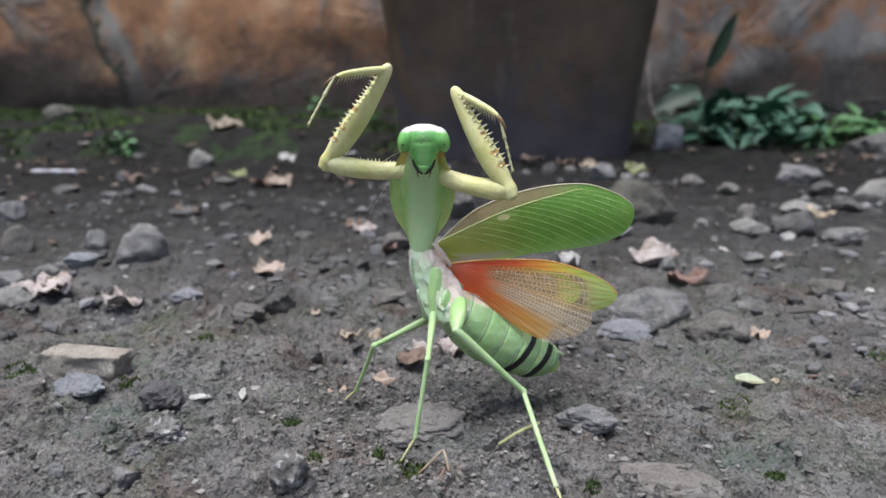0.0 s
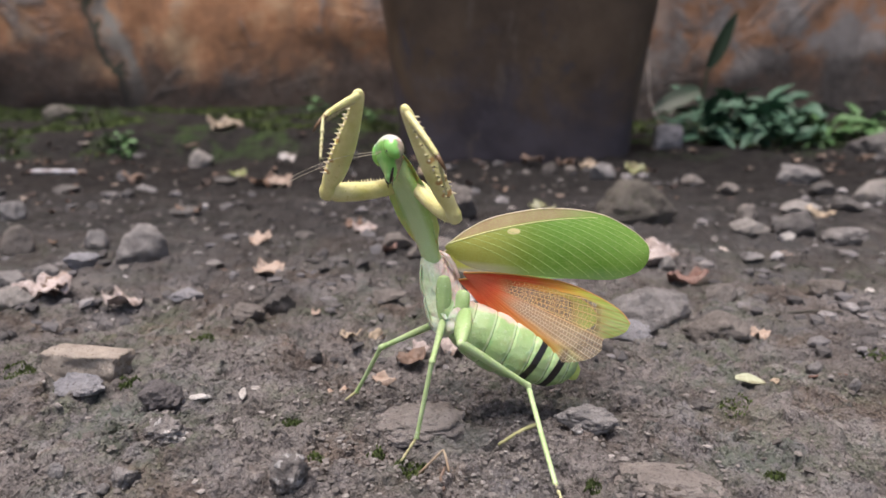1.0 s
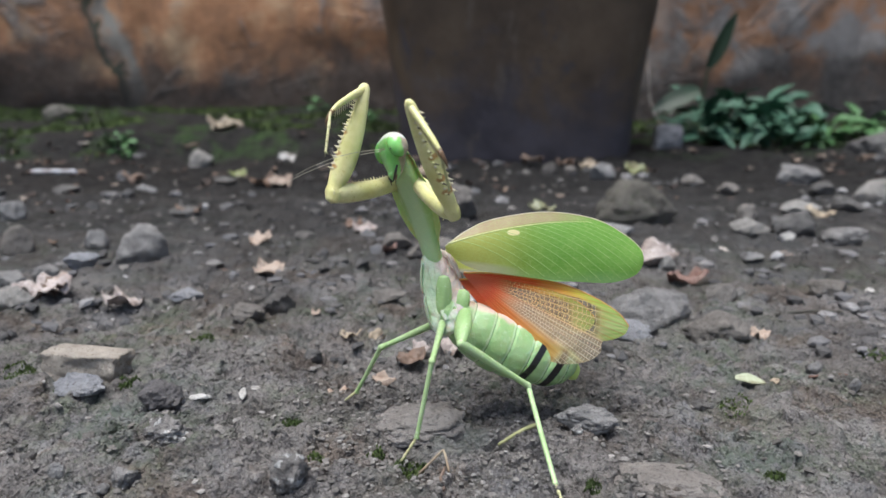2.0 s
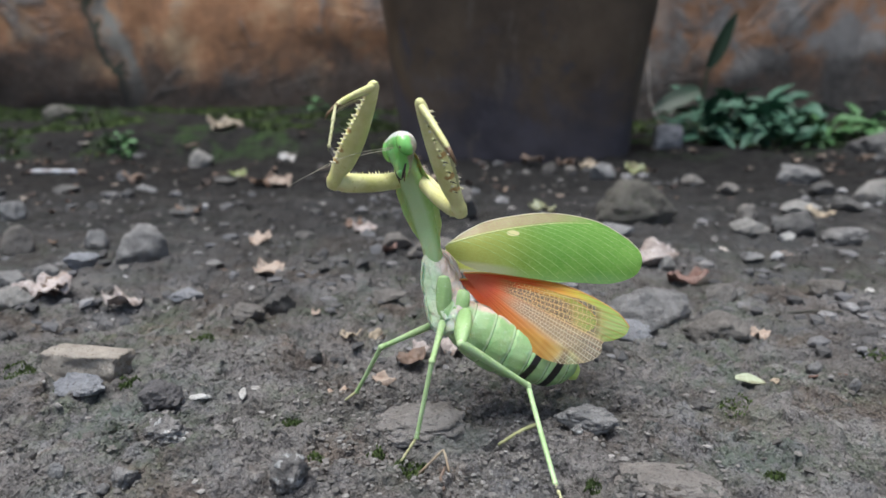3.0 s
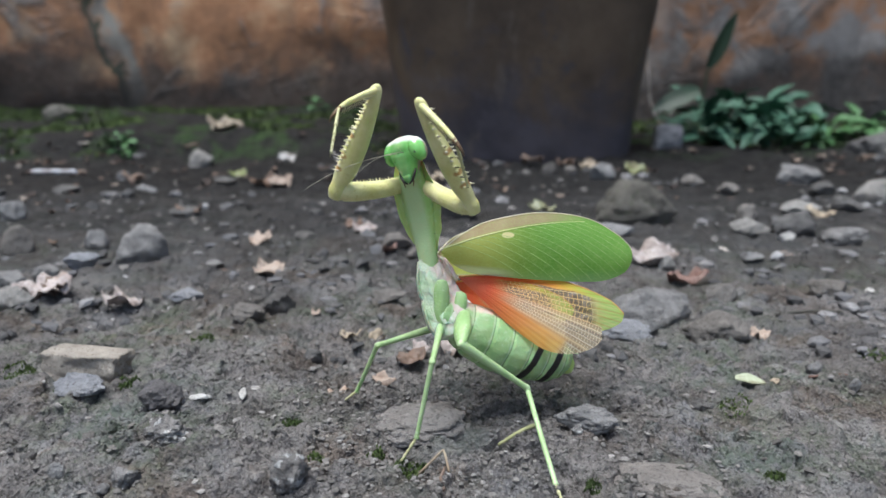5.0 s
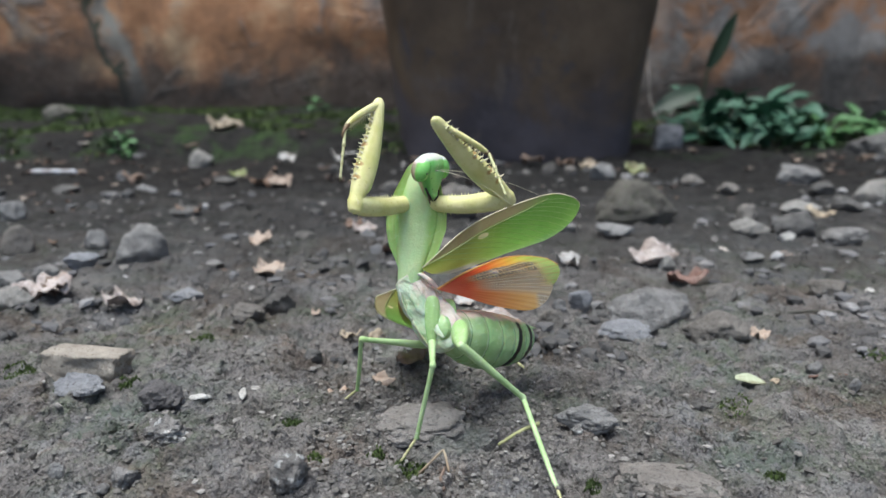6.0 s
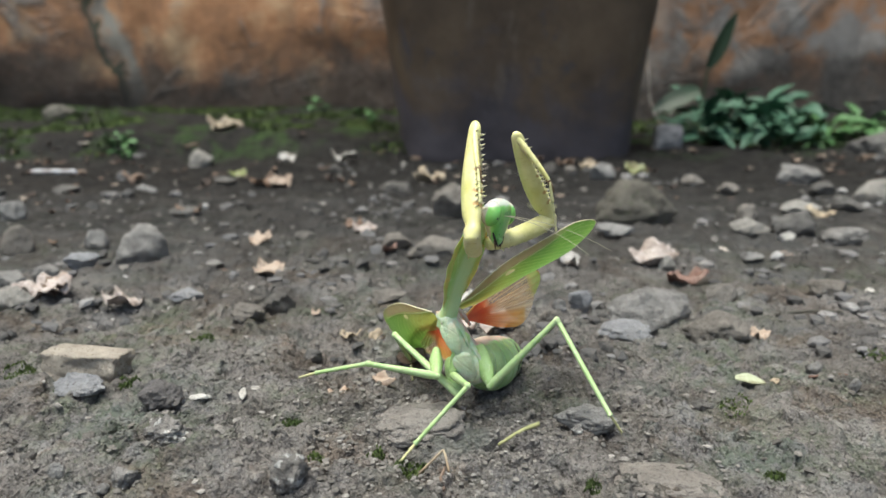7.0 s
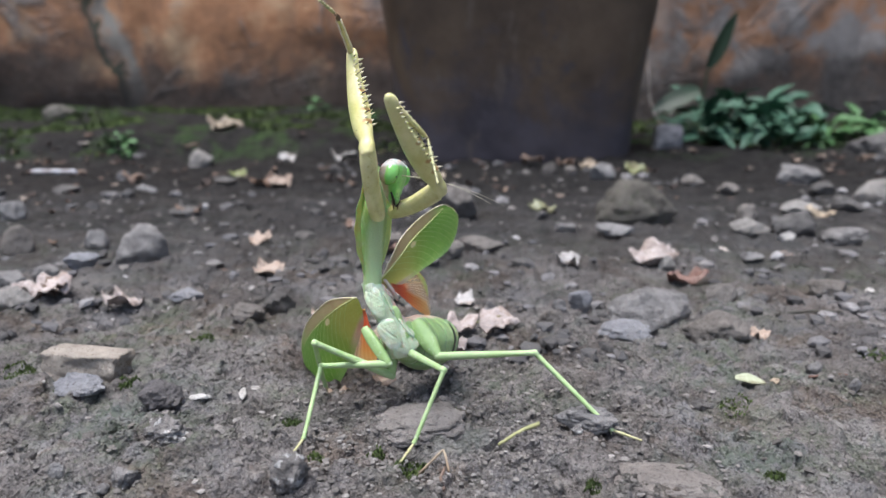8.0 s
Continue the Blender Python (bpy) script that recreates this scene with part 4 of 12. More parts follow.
MOSS_SPOTS = [(0.0009, 0.1735, 0.0035, 260), (-0.0080, 0.1527, 0.0050, 420), (-0.0165, 0.1566, 0.0030, 160), (-0.0399, 0.1716, 0.0035, 200), (-0.0924, 0.1933, 0.0042, 330), (0.0774, 0.1479, 0.0030, 140),
              (0.0338, 0.1419, 0.0025, 120), (-0.1298, 0.2017, 0.0060, 200), (-0.0305, 0.1534, 0.0025, 120), (-0.0816, 0.2264, 0.0050, 160), (0.1411, 0.2174, 0.0060, 160), (-0.1088, 0.1880, 0.004, 140), (0.0822, 0.1836, 0.006, 160)]
scatter()


# ---- the mantis ----
MM = 0.001


def mat_skin(name, stops, scale=60, rough=0.42, sub=0.25, speck=None, bump=0.00012):
    k = Mat(name, rough)
    col = k.ramp(k.noise(scale, 4, 0.55), stops)
    if speck:
        col = k.mix(k.calc("MULTIPLY", k.mask(k.noise(900, 3, 0.6), 0.58, 0.68), 0.6), col, speck)
    k.color(col)
    k.set(Subsurface_Weight=sub, Subsurface_Scale=0.0015)
    k.b.inputs["Subsurface Radius"].default_value = (0.8, 1.0, 0.4)
    # blotches, pores and fine wrinkles
    col = k.mix(k.calc("MULTIPLY", k.mask(k.noise(380, 5, 0.7), 0.50, 0.66), 0.30), k.b.inputs["Base Color"].links[0].from_socket, k.mix(1.0, k.b.inputs["Base Color"].links[0].from_socket, (0.74, 0.76, 0.62), "MULTIPLY"))
    k.color(col)
    k.bump(k.noise(2600, 3, 0.6), bump, 0.6)
    k.bump(k.noise(620, 5, 0.65), 0.0005, 0.45)
    return k.m


def mat_abdomen():
    k = Mat("abdomen_skin", 0.40)
    z, x, y = k.xyz(2), k.xyz(0), k.xyz(1)
    col = k.ramp(k.noise(120, 4), [(0.3, (0.25, 0.41, 0.150)), (0.7, (0.39, 0.55, 0.265))])
    # pale pink skin along the back, under the wings
    wob = k.calc("MULTIPLY", k.calc("SUBTRACT", k.noise(300, 3), 0.5), 0.003)
    back = k.mask(k.calc("ADD", x, wob), 0.0026, 0.0040)
    col = k.mix(back, col, k.ramp(k.noise(260, 4), [(0.3, (0.56, 0.38, 0.31)), (0.7, (0.70, 0.60, 0.48))]))
    # hind edges of the rings: a dark joint with a pale hem before it
    saw = k.calc("FRACT", k.calc("DIVIDE", k.calc("ADD", z, k.calc("ADD", 0.0016, k.calc("MULTIPLY", wob, 0.12))), 0.0056))
    joint = k.calc("MAXIMUM", k.mask(saw, 0.030, 0.008), k.mask(saw, 0.975, 0.995))
    hem = k.calc("MULTIPLY", k.mask(saw, 0.86, 0.90), k.mask(saw, 0.985, 0.96))
    col = k.mix(k.calc("MULTIPLY", hem, 0.45), col, (0.62, 0.72, 0.48))
    col = k.mix(k.calc("MULTIPLY", joint, 0.85), col, (0.10, 0.17, 0.06))
    col = k.mix(k.calc("MULTIPLY", k.mask(k.noise(420, 5, 0.7), 0.52, 0.64), 0.35), col, (0.58, 0.69, 0.45))
    col = k.mix(k.mask(k.cells(240), 0.040, 0.02), col, (0.06, 0.10, 0.04))
    # two black cross bands before the tip, slanting forward below
    for mid, half in ((0.0232, 0.0009), (0.0294, 0.0010)):
        d = k.calc("ABSOLUTE", k.calc("SUBTRACT", k.calc("ADD", z, k.calc("ADD", k.calc("MULTIPLY", x, -0.18), k.calc("MULTIPLY", wob, 0.12))), mid))
        band = k.calc("MULTIPLY", k.mask(d, half + 0.0002, half - 0.0002), k.mask(x, 0.0036, 0.0026))
        col = k.mix(band, col, (0.010, 0.009, 0.009))
    k.color(col)
    k.set(Subsurface_Weight=0.2, Subsurface_Scale=0.0015)
    k.bump(k.noise(2000, 4), 0.00012, 0.6)
    k.bump(k.noise(420, 5, 0.65), 0.0007, 0.5)
    return k.m


def mat_thorax(name, rosy):
    """Soft whitish skin with green below and rose towards the back; rosy widens the rose."""
    k = Mat(name, 0.45)
    x = k.xyz(0)
    n = k.noise(240, 5, 0.6)
    col = k.ramp(n, [(0.3, (0.44, 0.57, 0.35)), (0.55, (0.58, 0.67, 0.49)), (0.75, (0.69, 0.71, 0.60))])
    pink = k.mask(k.calc("ADD", x, k.calc("MULTIPLY", k.calc("SUBTRACT", n, 0.5), 0.005)), 0.0010 - rosy, 0.0032 - rosy)
    col = k.mix(k.calc("MULTIPLY", pink, 0.8), col, k.ramp(n, [(0.3, (0.60, 0.38, 0.36)), (0.7, (0.74, 0.62, 0.58))]))
    crease = k.mask(k.cells(260, "DISTANCE_TO_EDGE", "Distance", (1.0, 1.0, 0.22)), 0.05, 0.012)
    col = k.mix(k.calc("MULTIPLY", crease, 0.13), col, (0.34, 0.30, 0.19))
    col = k.mix(k.calc("MULTIPLY", k.mask(k.noise(420, 5, 0.7), 0.50, 0.64), 0.35), col, k.mix(1.0, col, (0.76, 0.72, 0.60), "MULTIPLY"))
    k.color(col)
    k.set(Subsurface_Weight=0.25, Subsurface_Scale=0.0015)
    k.bump(k.noise(900, 4), 0.0003, 0.7)
    k.bump(k.calc("SUBTRACT", 1.0, crease), 0.0004, 0.3)
    k.bump(k.noise(330, 5, 0.65), 0.0011, 0.6)
    return k.m


def see_through(k, amount, glow):
    """Mixes the skin of a wing with light that comes through it, and with clear membrane where amount says so."""
    out = k.t.nodes["Material Output"]
    tr = k.node("ShaderNodeBsdfTranslucent")
    src = k.b.inputs["Base Color"].links[0].from_socket
    k.link(src, tr.inputs["Color"])
    m1 = k.t.nodes.new("ShaderNodeMixShader")
    m1.inputs[0].default_value = glow
    k.link(k.b.outputs[0], m1.inputs[1])
    k.link(tr.outputs[0], m1.inputs[2])
    clear = k.t.nodes.new("ShaderNodeBsdfTransparent")
    m2 = k.t.nodes.new("ShaderNodeMixShader")
    k.link(amount, m2.inputs[0])
    k.link(m1.outputs[0], m2.inputs[1])
    k.link(clear.outputs[0], m2.inputs[2])
    k.link(m2.outputs[0], out.inputs["Surface"])


def mat_forewing():
    """Leathery green cover wing: brown-pink front strip, clear grey heel, light spot, net of tiny veins."""
    k = Mat("cover_wing", 0.36)
    u, v = k.xyz(2), k.xyz(0)
    n = k.noise(70, 4)
    green = k.ramp(n, [(0.3, (0.135, 0.34, 0.040)), (0.7, (0.25, 0.485, 0.09))])
    warm = k.ramp(n, [(0.3, (0.36, 0.39, 0.070)), (0.7, (0.47, 0.49, 0.12))])
    base = k.mix(k.mask(u, 0.030, 0.006), green, warm)
    # paler, bluish hind margin
    hind = k.mask(k.calc("ADD", v, k.calc("MULTIPLY", n, 0.003)), -0.0035, -0.0080)
    base = k.mix(k.calc("MULTIPLY", hind, 0.45), base, (0.36, 0.56, 0.30))
    # front strip above the main vein
    vein = k.calc("ADD", 0.00045, k.calc("SUBTRACT", k.calc("MULTIPLY", u, 0.355), k.calc("MULTIPLY", k.calc("MULTIPLY", u, u), 4.6)))
    line = k.calc("SUBTRACT", v, vein)
    strip = k.calc("MULTIPLY", k.mask(line, 0.0, 0.0006), k.mask(u, 0.043, 0.026))
    base = k.mix(k.calc("MULTIPLY", strip, 0.85), base, k.ramp(k.noise(160, 4), [(0.3, (0.43, 0.29, 0.17)), (0.7, (0.53, 0.41, 0.25))]))
    # faint net between the raised veins
    base = k.mix(k.calc("MULTIPLY", k.mask(k.cells(900, "DISTANCE_TO_EDGE", "Distance", (1.3, 0.2, 0.7)), 0.08, 0.02), 0.20), base, (0.50, 0.66, 0.22))
    base = k.mix(k.calc("MULTIPLY", k.mask(k.noise(900, 4, 0.7), 0.60, 0.70), 0.22), base, (0.52, 0.60, 0.26))
    # clear heel towards the body
    heel = k.calc("MULTIPLY", k.mask(k.calc("ADD", v, k.calc("MULTIPLY", u, 0.10)), -0.0026, -0.0042), k.mask(u, 0.022, 0.010))
    base = k.mix(heel, base, (0.50, 0.48, 0.40))
    du, dv = k.calc("SUBTRACT", u, 0.0175), k.calc("SUBTRACT", v, 0.0039)
    rad = k.calc("ADD", k.calc("MULTIPLY", du, du), k.calc("MULTIPLY", k.calc("MULTIPLY", dv, dv), 4.5))
    base = k.mix(k.mask(rad, 3.4e-6, 2.2e-6), base, (0.80, 0.74, 0.38))
    k.color(base)
    k.bump(k.noise(600, 4), 0.0002, 0.4)
    see_through(k, k.calc("MULTIPLY", heel, 0.40), 0.40)
    return k.m


def mat_hindwing():
    """Fan wing: red front edge and root, yellow then green tip, clear netted middle, gold hind rays."""
    k = Mat("fan_wing", 0.35)
    u, v = k.xyz(2), k.xyz(0)
    rad = k.calc("SQRT", k.calc("ADD", k.calc("MULTIPLY", u, u), k.calc("MULTIPLY", v, v)))
    ang = k.calc("ARCTAN2", k.calc("MULTIPLY", v, -1.0), u)
    n = k.noise(110, 4)
    way = k.calc("ADD", ang, k.calc("MULTIPLY", k.calc("SUBTRACT", n, 0.5), 0.06))
    far = k.calc("ADD", k.calc("DIVIDE", rad, 0.043), k.calc("MULTIPLY", k.calc("SUBTRACT", n, 0.5), 0.10))
    front = k.ramp(far, [(0.0, (0.62, 0.12, 0.08)), (0.15, (0.66, 0.048, 0.022)), (0.42, (0.74, 0.090, 0.016)), (0.58, (0.80, 0.36, 0.045)), (0.70, (0.72, 0.58, 0.07)), (0.82, (0.48, 0.60, 0.09)), (1.0, (0.32, 0.56, 0.10))])
    inner = k.ramp(far, [(0.0, (0.60, 0.12, 0.08)), (0.20, (0.68, 0.085, 0.030)), (0.36, (0.74, 0.20, 0.035)), (0.58, (0.76, 0.36, 0.065)), (0.80, (0.74, 0.46, 0.14)), (1.0, (0.80, 0.66, 0.42))])
    # the front strip follows the bowed front edge
    edge = k.calc("ADD", 0.125, k.calc("MULTIPLY", k.calc("MULTIPLY", rad, rad), 62.0))
    strip = k.mask(k.calc("SUBTRACT", way, edge), 0.05, -0.02)
    col = k.mix(strip, inner, front)
    tip = k.mask(k.calc("ADD", rad, k.calc("MULTIPLY", ang, -0.010)), 0.0275, 0.0385)
    ahead = k.mask(ang, 0.455, 0.425)
    col = k.mix(k.calc("MULTIPLY", tip, ahead), col, k.ramp(n, [(0.3, (0.36, 0.56, 0.09)), (0.7, (0.50, 0.66, 0.17))]))
    # rays of the fan and the nets between them: wide cells in front, fine ones behind
    ray = k.calc("ABSOLUTE", k.calc("SUBTRACT", k.calc("FRACT", k.calc("MULTIPLY", ang, 20.0)), 0.5))
    ribs = k.mask(ray, 0.10, 0.03)
    wide = k.ladder(ang, rad, 19.0, 0.00125, 0.070)
    fine = k.ladder(ang, rad, 27.0, 0.00085, 0.10)
    net1 = k.calc("MULTIPLY", k.calc("MULTIPLY", k.mask(strip, 0.6, 0.2), ahead), k.calc("MULTIPLY", k.mask(rad, 0.0085, 0.0150), k.mask(tip, 0.9, 0.3)))
    net2 = k.calc("MULTIPLY", k.calc("MULTIPLY", k.mask(ang, 0.425, 0.455), k.mask(way, 0.70, 0.58)), k.mask(rad, 0.0095, 0.0190))
    hem = k.calc("MULTIPLY", k.mask(ang, 0.60, 0.66), k.mask(rad, 0.0305, 0.0335))
    back = k.calc("MAXIMUM", net2, hem)
    lines = k.calc("MAXIMUM", k.calc("MULTIPLY", net1, wide), k.calc("MULTIPLY", back, k.calc("MULTIPLY", fine, 0.85)))
    zone = k.calc("MAXIMUM", net1, back)
    col = k.mix(k.calc("MULTIPLY", net1, 0.45), col, (0.46, 0.32, 0.16))
    col = k.mix(k.calc("MULTIPLY", back, 0.65), col, (0.66, 0.57, 0.43))
    col = k.mix(k.calc("MULTIPLY", lines, 0.9), col, k.mix(back, (0.84, 0.68, 0.36), (0.84, 0.76, 0.58)))
    # brown seams between the gold rays
    col = k.mix(k.calc("MULTIPLY", k.mask(ray, 0.36, 0.46), 0.40), col, (0.52, 0.22, 0.05))
    col = k.mix(k.calc("MULTIPLY", ribs, 0.30), col, (0.88, 0.62, 0.26))
    k.color(col)
    clear = k.calc("MULTIPLY", zone, k.calc("SUBTRACT", 1.0, lines))
    gold = k.calc("MULTIPLY", k.calc("MULTIPLY", k.mask(rad, 0.008, 0.024), k.mask(strip, 0.7, 0.3)), 0.16)
    see_through(k, k.calc("MAXIMUM", gold, k.calc("MULTIPLY", clear, k.calc("ADD", k.calc("MULTIPLY", net1, 0.12), 0.58))), 0.45)
    k.bump(ray, 0.0002, 0.5)
    return k.m


def mat_head(name, rough):
    """Bright green face, crown whitened by a painted sky reflection, brown band behind the eyes."""
    k = Mat(name, rough)
    x, z = k.xyz(0), k.xyz(2)
    wob = k.calc("MULTIPLY", k.calc("SUBTRACT", k.noise(320, 4, 0.6), 0.5), 0.0016)
    col = k.ramp(k.noise(220, 4), [(0.3, (0.13, 0.42, 0.075)), (0.7, (0.25, 0.57, 0.16))])
    # paler middle of the face
    col = k.mix(k.calc("MULTIPLY", k.mask(k.calc("ABSOLUTE", k.xyz(1)), 0.0022, 0.0010), 0.35), col, (0.36, 0.60, 0.28))
    back = k.mask(k.calc("ADD", x, wob), 0.0003, -0.0004)
    col = k.mix(k.calc("MULTIPLY", back, 0.85), col, k.ramp(k.noise(400, 4), [(0.3, (0.24, 0.15, 0.13)), (0.7, (0.48, 0.37, 0.33))]))
    # sky reflection on top of head and eyes, put into the colour
    crown_glint = k.mask(k.calc("ADD", k.calc("ADD", z, k.calc("MULTIPLY", x, -0.30)), wob), 0.0026, 0.0036)
    col = k.mix(k.calc("MULTIPLY", crown_glint, 0.85), col, (0.72, 0.69, 0.67))
    spots = k.calc("MULTIPLY", k.mask(k.cells(430), 0.11, 0.07), 0.7)
    col = k.mix(spots, col, (0.06, 0.08, 0.05))
    k.color(col)
    k.set(Subsurface_Weight=0.2, Subsurface_Scale=0.001, Coat_Weight=0.22, Coat_Roughness=0.15)
    k.bump(k.noise(1500, 3), 0.0001, 0.6)
    k.bump(k.noise(420, 3), 0.0004, 0.35)
    return k.m


def mat_femur():
    """The grasping arm's skin: cream-yellow, greener outside, with rusty spots at the feet of the thorns."""
    k = Mat("grasping_arm_skin", 0.36)
    x, z = k.xyz(0), k.xyz(2)
    n = k.noise(130, 4)
    col = k.ramp(n, [(0.3, (0.58, 0.55, 0.19)), (0.7, (0.78, 0.74, 0.40))])
    col = k.mix(k.calc("MULTIPLY", k.mask(k.calc("ADD", x, k.calc("MULTIPLY", n, 0.002)), 0.0008, -0.0018), 0.45), col, (0.50, 0.60, 0.24))
    for mid in (0.0062, 0.0096, 0.0150):
        du, dv = k.calc("SUBTRACT", z, mid), k.calc("SUBTRACT", x, 0.0021)
        r = k.calc("ADD", k.calc("MULTIPLY", k.calc("MULTIPLY", du, du), 1.6), k.calc("MULTIPLY", k.calc("MULTIPLY", dv, dv), 0.55))
        col = k.mix(k.calc("MULTIPLY", k.mask(r, 1.1e-6, 0.2e-6), 0.75), col, (0.38, 0.16, 0.03))
    col = k.mix(k.calc("MULTIPLY", k.mask(k.noise(900, 3, 0.6), 0.60, 0.70), 0.4), col, (0.50, 0.44, 0.14))
    col = k.mix(k.mask(k.cells(330), 0.05, 0.03), col, (0.08, 0.06, 0.03))
    k.color(col)
    k.set(Subsurface_Weight=0.25, Subsurface_Scale=0.0015)
    k.b.inputs["Subsurface Radius"].default_value = (0.8, 1.0, 0.4)
    k.bump(k.noise(1500, 4, 0.6), 0.0002, 0.6)
    return k.m


def mat_shield():
    """Green shield: paler ridge down the middle, a cream hem, thin branching veins."""
    k = Mat("shield_skin", 0.42)
    y = k.calc("ABSOLUTE", k.xyz(1))
    col = k.ramp(k.noise(90, 4), [(0.3, (0.31, 0.50, 0.13)), (0.7, (0.44, 0.62, 0.21))])
    col = k.mix(k.calc("MULTIPLY", k.mask(y, 0.0046, 0.0022), 0.70), col, (0.54, 0.69, 0.40))
    col = k.mix(k.calc("MULTIPLY", k.mask(k.cells(300, "DISTANCE_TO_EDGE", "Distance", (1, 1, 0.5)), 0.035, 0.01), 0.25), col, (0.50, 0.64, 0.34))
    col = k.mix(k.calc("MULTIPLY", k.mask(k.noise(700, 4, 0.7), 0.56, 0.68), 0.30), col, (0.54, 0.66, 0.40))
    col = k.mix(k.mask(k.cells(300), 0.045, 0.025), col, (0.10, 0.16, 0.06))
    k.color(col)
    k.set(Subsurface_Weight=0.25, Subsurface_Scale=0.0015)
    k.bump(k.noise(1400, 4), 0.00015, 0.6)
    k.bump(k.noise(320, 5, 0.65), 0.0008, 0.5)
    return k.m


HIP = mat_skin("hip_green_skin", [(0.3, (0.30, 0.48, 0.175)), (0.7, (0.44, 0.60, 0.28))], 110, 0.42, 0.25, (0.56, 0.68, 0.42))
LEG_GREEN = mat_skin("leg_green_skin", [(0.3, (0.33, 0.49, 0.20)), (0.7, (0.52, 0.65, 0.37))], 90, 0.5, 0.25, (0.58, 0.66, 0.46))
TARSUS = mat_skin("foot_skin", [(0.3, (0.42, 0.42, 0.20)), (0.7, (0.60, 0.58, 0.34))], 200, 0.5, 0.1, (0.25, 0.18, 0.09))
HEAD_GREEN = mat_head("bright_green_skin", 0.28)
YELLOW = mat_skin("cream_yellow_skin", [(0.3, (0.62, 0.59, 0.23)), (0.7, (0.80, 0.76, 0.44))], 130, 0.36, 0.25, (0.54, 0.48, 0.17))
TAIL = mat_skin("tail_skin", [(0.3, (0.42, 0.58, 0.12)), (0.7, (0.56, 0.70, 0.24))], 150, 0.4)
CREAM = mat_skin("cream_edge", [(0.3, (0.58, 0.53, 0.34)), (0.7, (0.70, 0.65, 0.46))], 200, 0.5)
FEELER = mat_skin("feeler_skin", [(0.3, (0.30, 0.28, 0.20)), (0.7, (0.48, 0.46, 0.36))], 200, 0.5, 0.0)
BLACK = mat_skin("black_horn", [(0.3, (0.010, 0.009, 0.008)), (0.7, (0.035, 0.026, 0.020))], 300, 0.3, 0.0)
BROWN = mat_skin("brown_horn", [(0.3, (0.10, 0.06, 0.03)), (0.7, (0.20, 0.12, 0.06))], 300, 0.35, 0.0)
VEIN = mat_skin("wing_vein", [(0.3, (0.38, 0.58, 0.17)), (0.7, (0.52, 0.68, 0.28))], 200, 0.4, 0.0)
VEIN_PALE = mat_skin("main_wing_vein", [(0.3, (0.58, 0.62, 0.24)), (0.7, (0.68, 0.70, 0.34))], 200, 0.4, 0.0)
RIM_RED = mat_skin("wing_rim", [(0.3, (0.66, 0.22, 0.06)), (0.7, (0.70, 0.50, 0.14))], 60, 0.4, 0.0)
EYE_SKIN = mat_head("eye_skin", 0.16)
FEMUR, SHIELD = mat_femur(), mat_shield()
THORAX, STERNUM, FLANK = mat_thorax("thorax_skin", 0.0020), mat_thorax("breast_skin", -0.0020), mat_thorax("flank_skin", 0.0060)
ABDOMEN, FOREWING, HINDWING = mat_abdomen(), mat_forewing(), mat_hindwing()


def loft(bm, stations, n=20):
    """A closed skin through rings (z, x, y, half width in x, half width in y), in millimetres, with domed ends."""
    rings = []
    for z, x, y, rx, ry in stations:
        rings.append([bm.verts.new(((x + rx * math.cos(2 * math.pi * i / n)) * MM, (y + ry * math.sin(2 * math.pi * i / n)) * MM, z * MM)) for i in range(n)])
    for a, b in zip(rings, rings[1:]):
        for i in range(n):
            bm.faces.new((a[i], a[(i + 1) % n], b[(i + 1) % n], b[i]))
    for ring, st, s in ((rings[0], stations[0], -1), (rings[-1], stations[-1], 1)):
        z, x, y, rx, ry = st
        tip = bm.verts.new((x * MM, y * MM, (z + s * 0.45 * min(rx, ry)) * MM))
        for i in range(n):
            f = (ring[(i + 1) % n], ring[i], tip) if s < 0 else (ring[i], ring[(i + 1) % n], tip)
            bm.faces.new(f)


def smooth_stations(keys, steps):
    """More rings between given ones, on a smooth curve."""
    k = np.array(keys, float)
    t = np.linspace(0, 1, len(k))
    out = []
    for s in np.linspace(0, 1, steps):
        i = min(int(s * (len(k) - 1)), len(k) - 2)
        f = s * (len(k) - 1) - i
        p0, p1, p2, p3 = k[max(i - 1, 0)], k[i], k[i + 1], k[min(i + 2, len(k) - 1)]
        v = 0.5 * (2 * p1 + (p2 - p0) * f + (2 * p0 - 5 * p1 + 4 * p2 - p3) * f * f + (3 * p1 - p0 - 3 * p2 + p3) * f ** 3)
        v[3:] = np.maximum(v[3:], 0.05)
        out.append(tuple(v))
    return out


def smooth_line(pts, n):
    """Points along a smooth curve through pts."""
    out = []
    k = [np.array(p, float) for p in pts]
    for s in np.linspace(0, 1, n):
        i = min(int(s * (len(k) - 1)), len(k) - 2)
        f = s * (len(k) - 1) - i
        p0, p1, p2, p3 = k[max(i - 1, 0)], k[i], k[i + 1], k[min(i + 2, len(k) - 1)]
        out.append(tuple(0.5 * (2 * p1 + (p2 - p0) * f + (2 * p0 - 5 * p1 + 4 * p2 - p3) * f * f + (3 * p1 - p0 - 3 * p2 + p3) * f ** 3)))
    return out


def spike(bm, root, tip, r, n=6):
    """A thorn from root to tip, in millimetres."""
    root, tip = Vector(root), Vector(tip)
    q = (tip - root).to_track_quat("Z", "Y")
    ring = [bm.verts.new((root + q @ Vector((r * math.cos(2 * math.pi * i / n), r * math.sin(2 * math.pi * i / n), 0))) * MM) for i in range(n)]
    top = bm.verts.new(tip * MM)
    for i in range(n):
        bm.faces.new((ring[i], ring[(i + 1) % n], top))


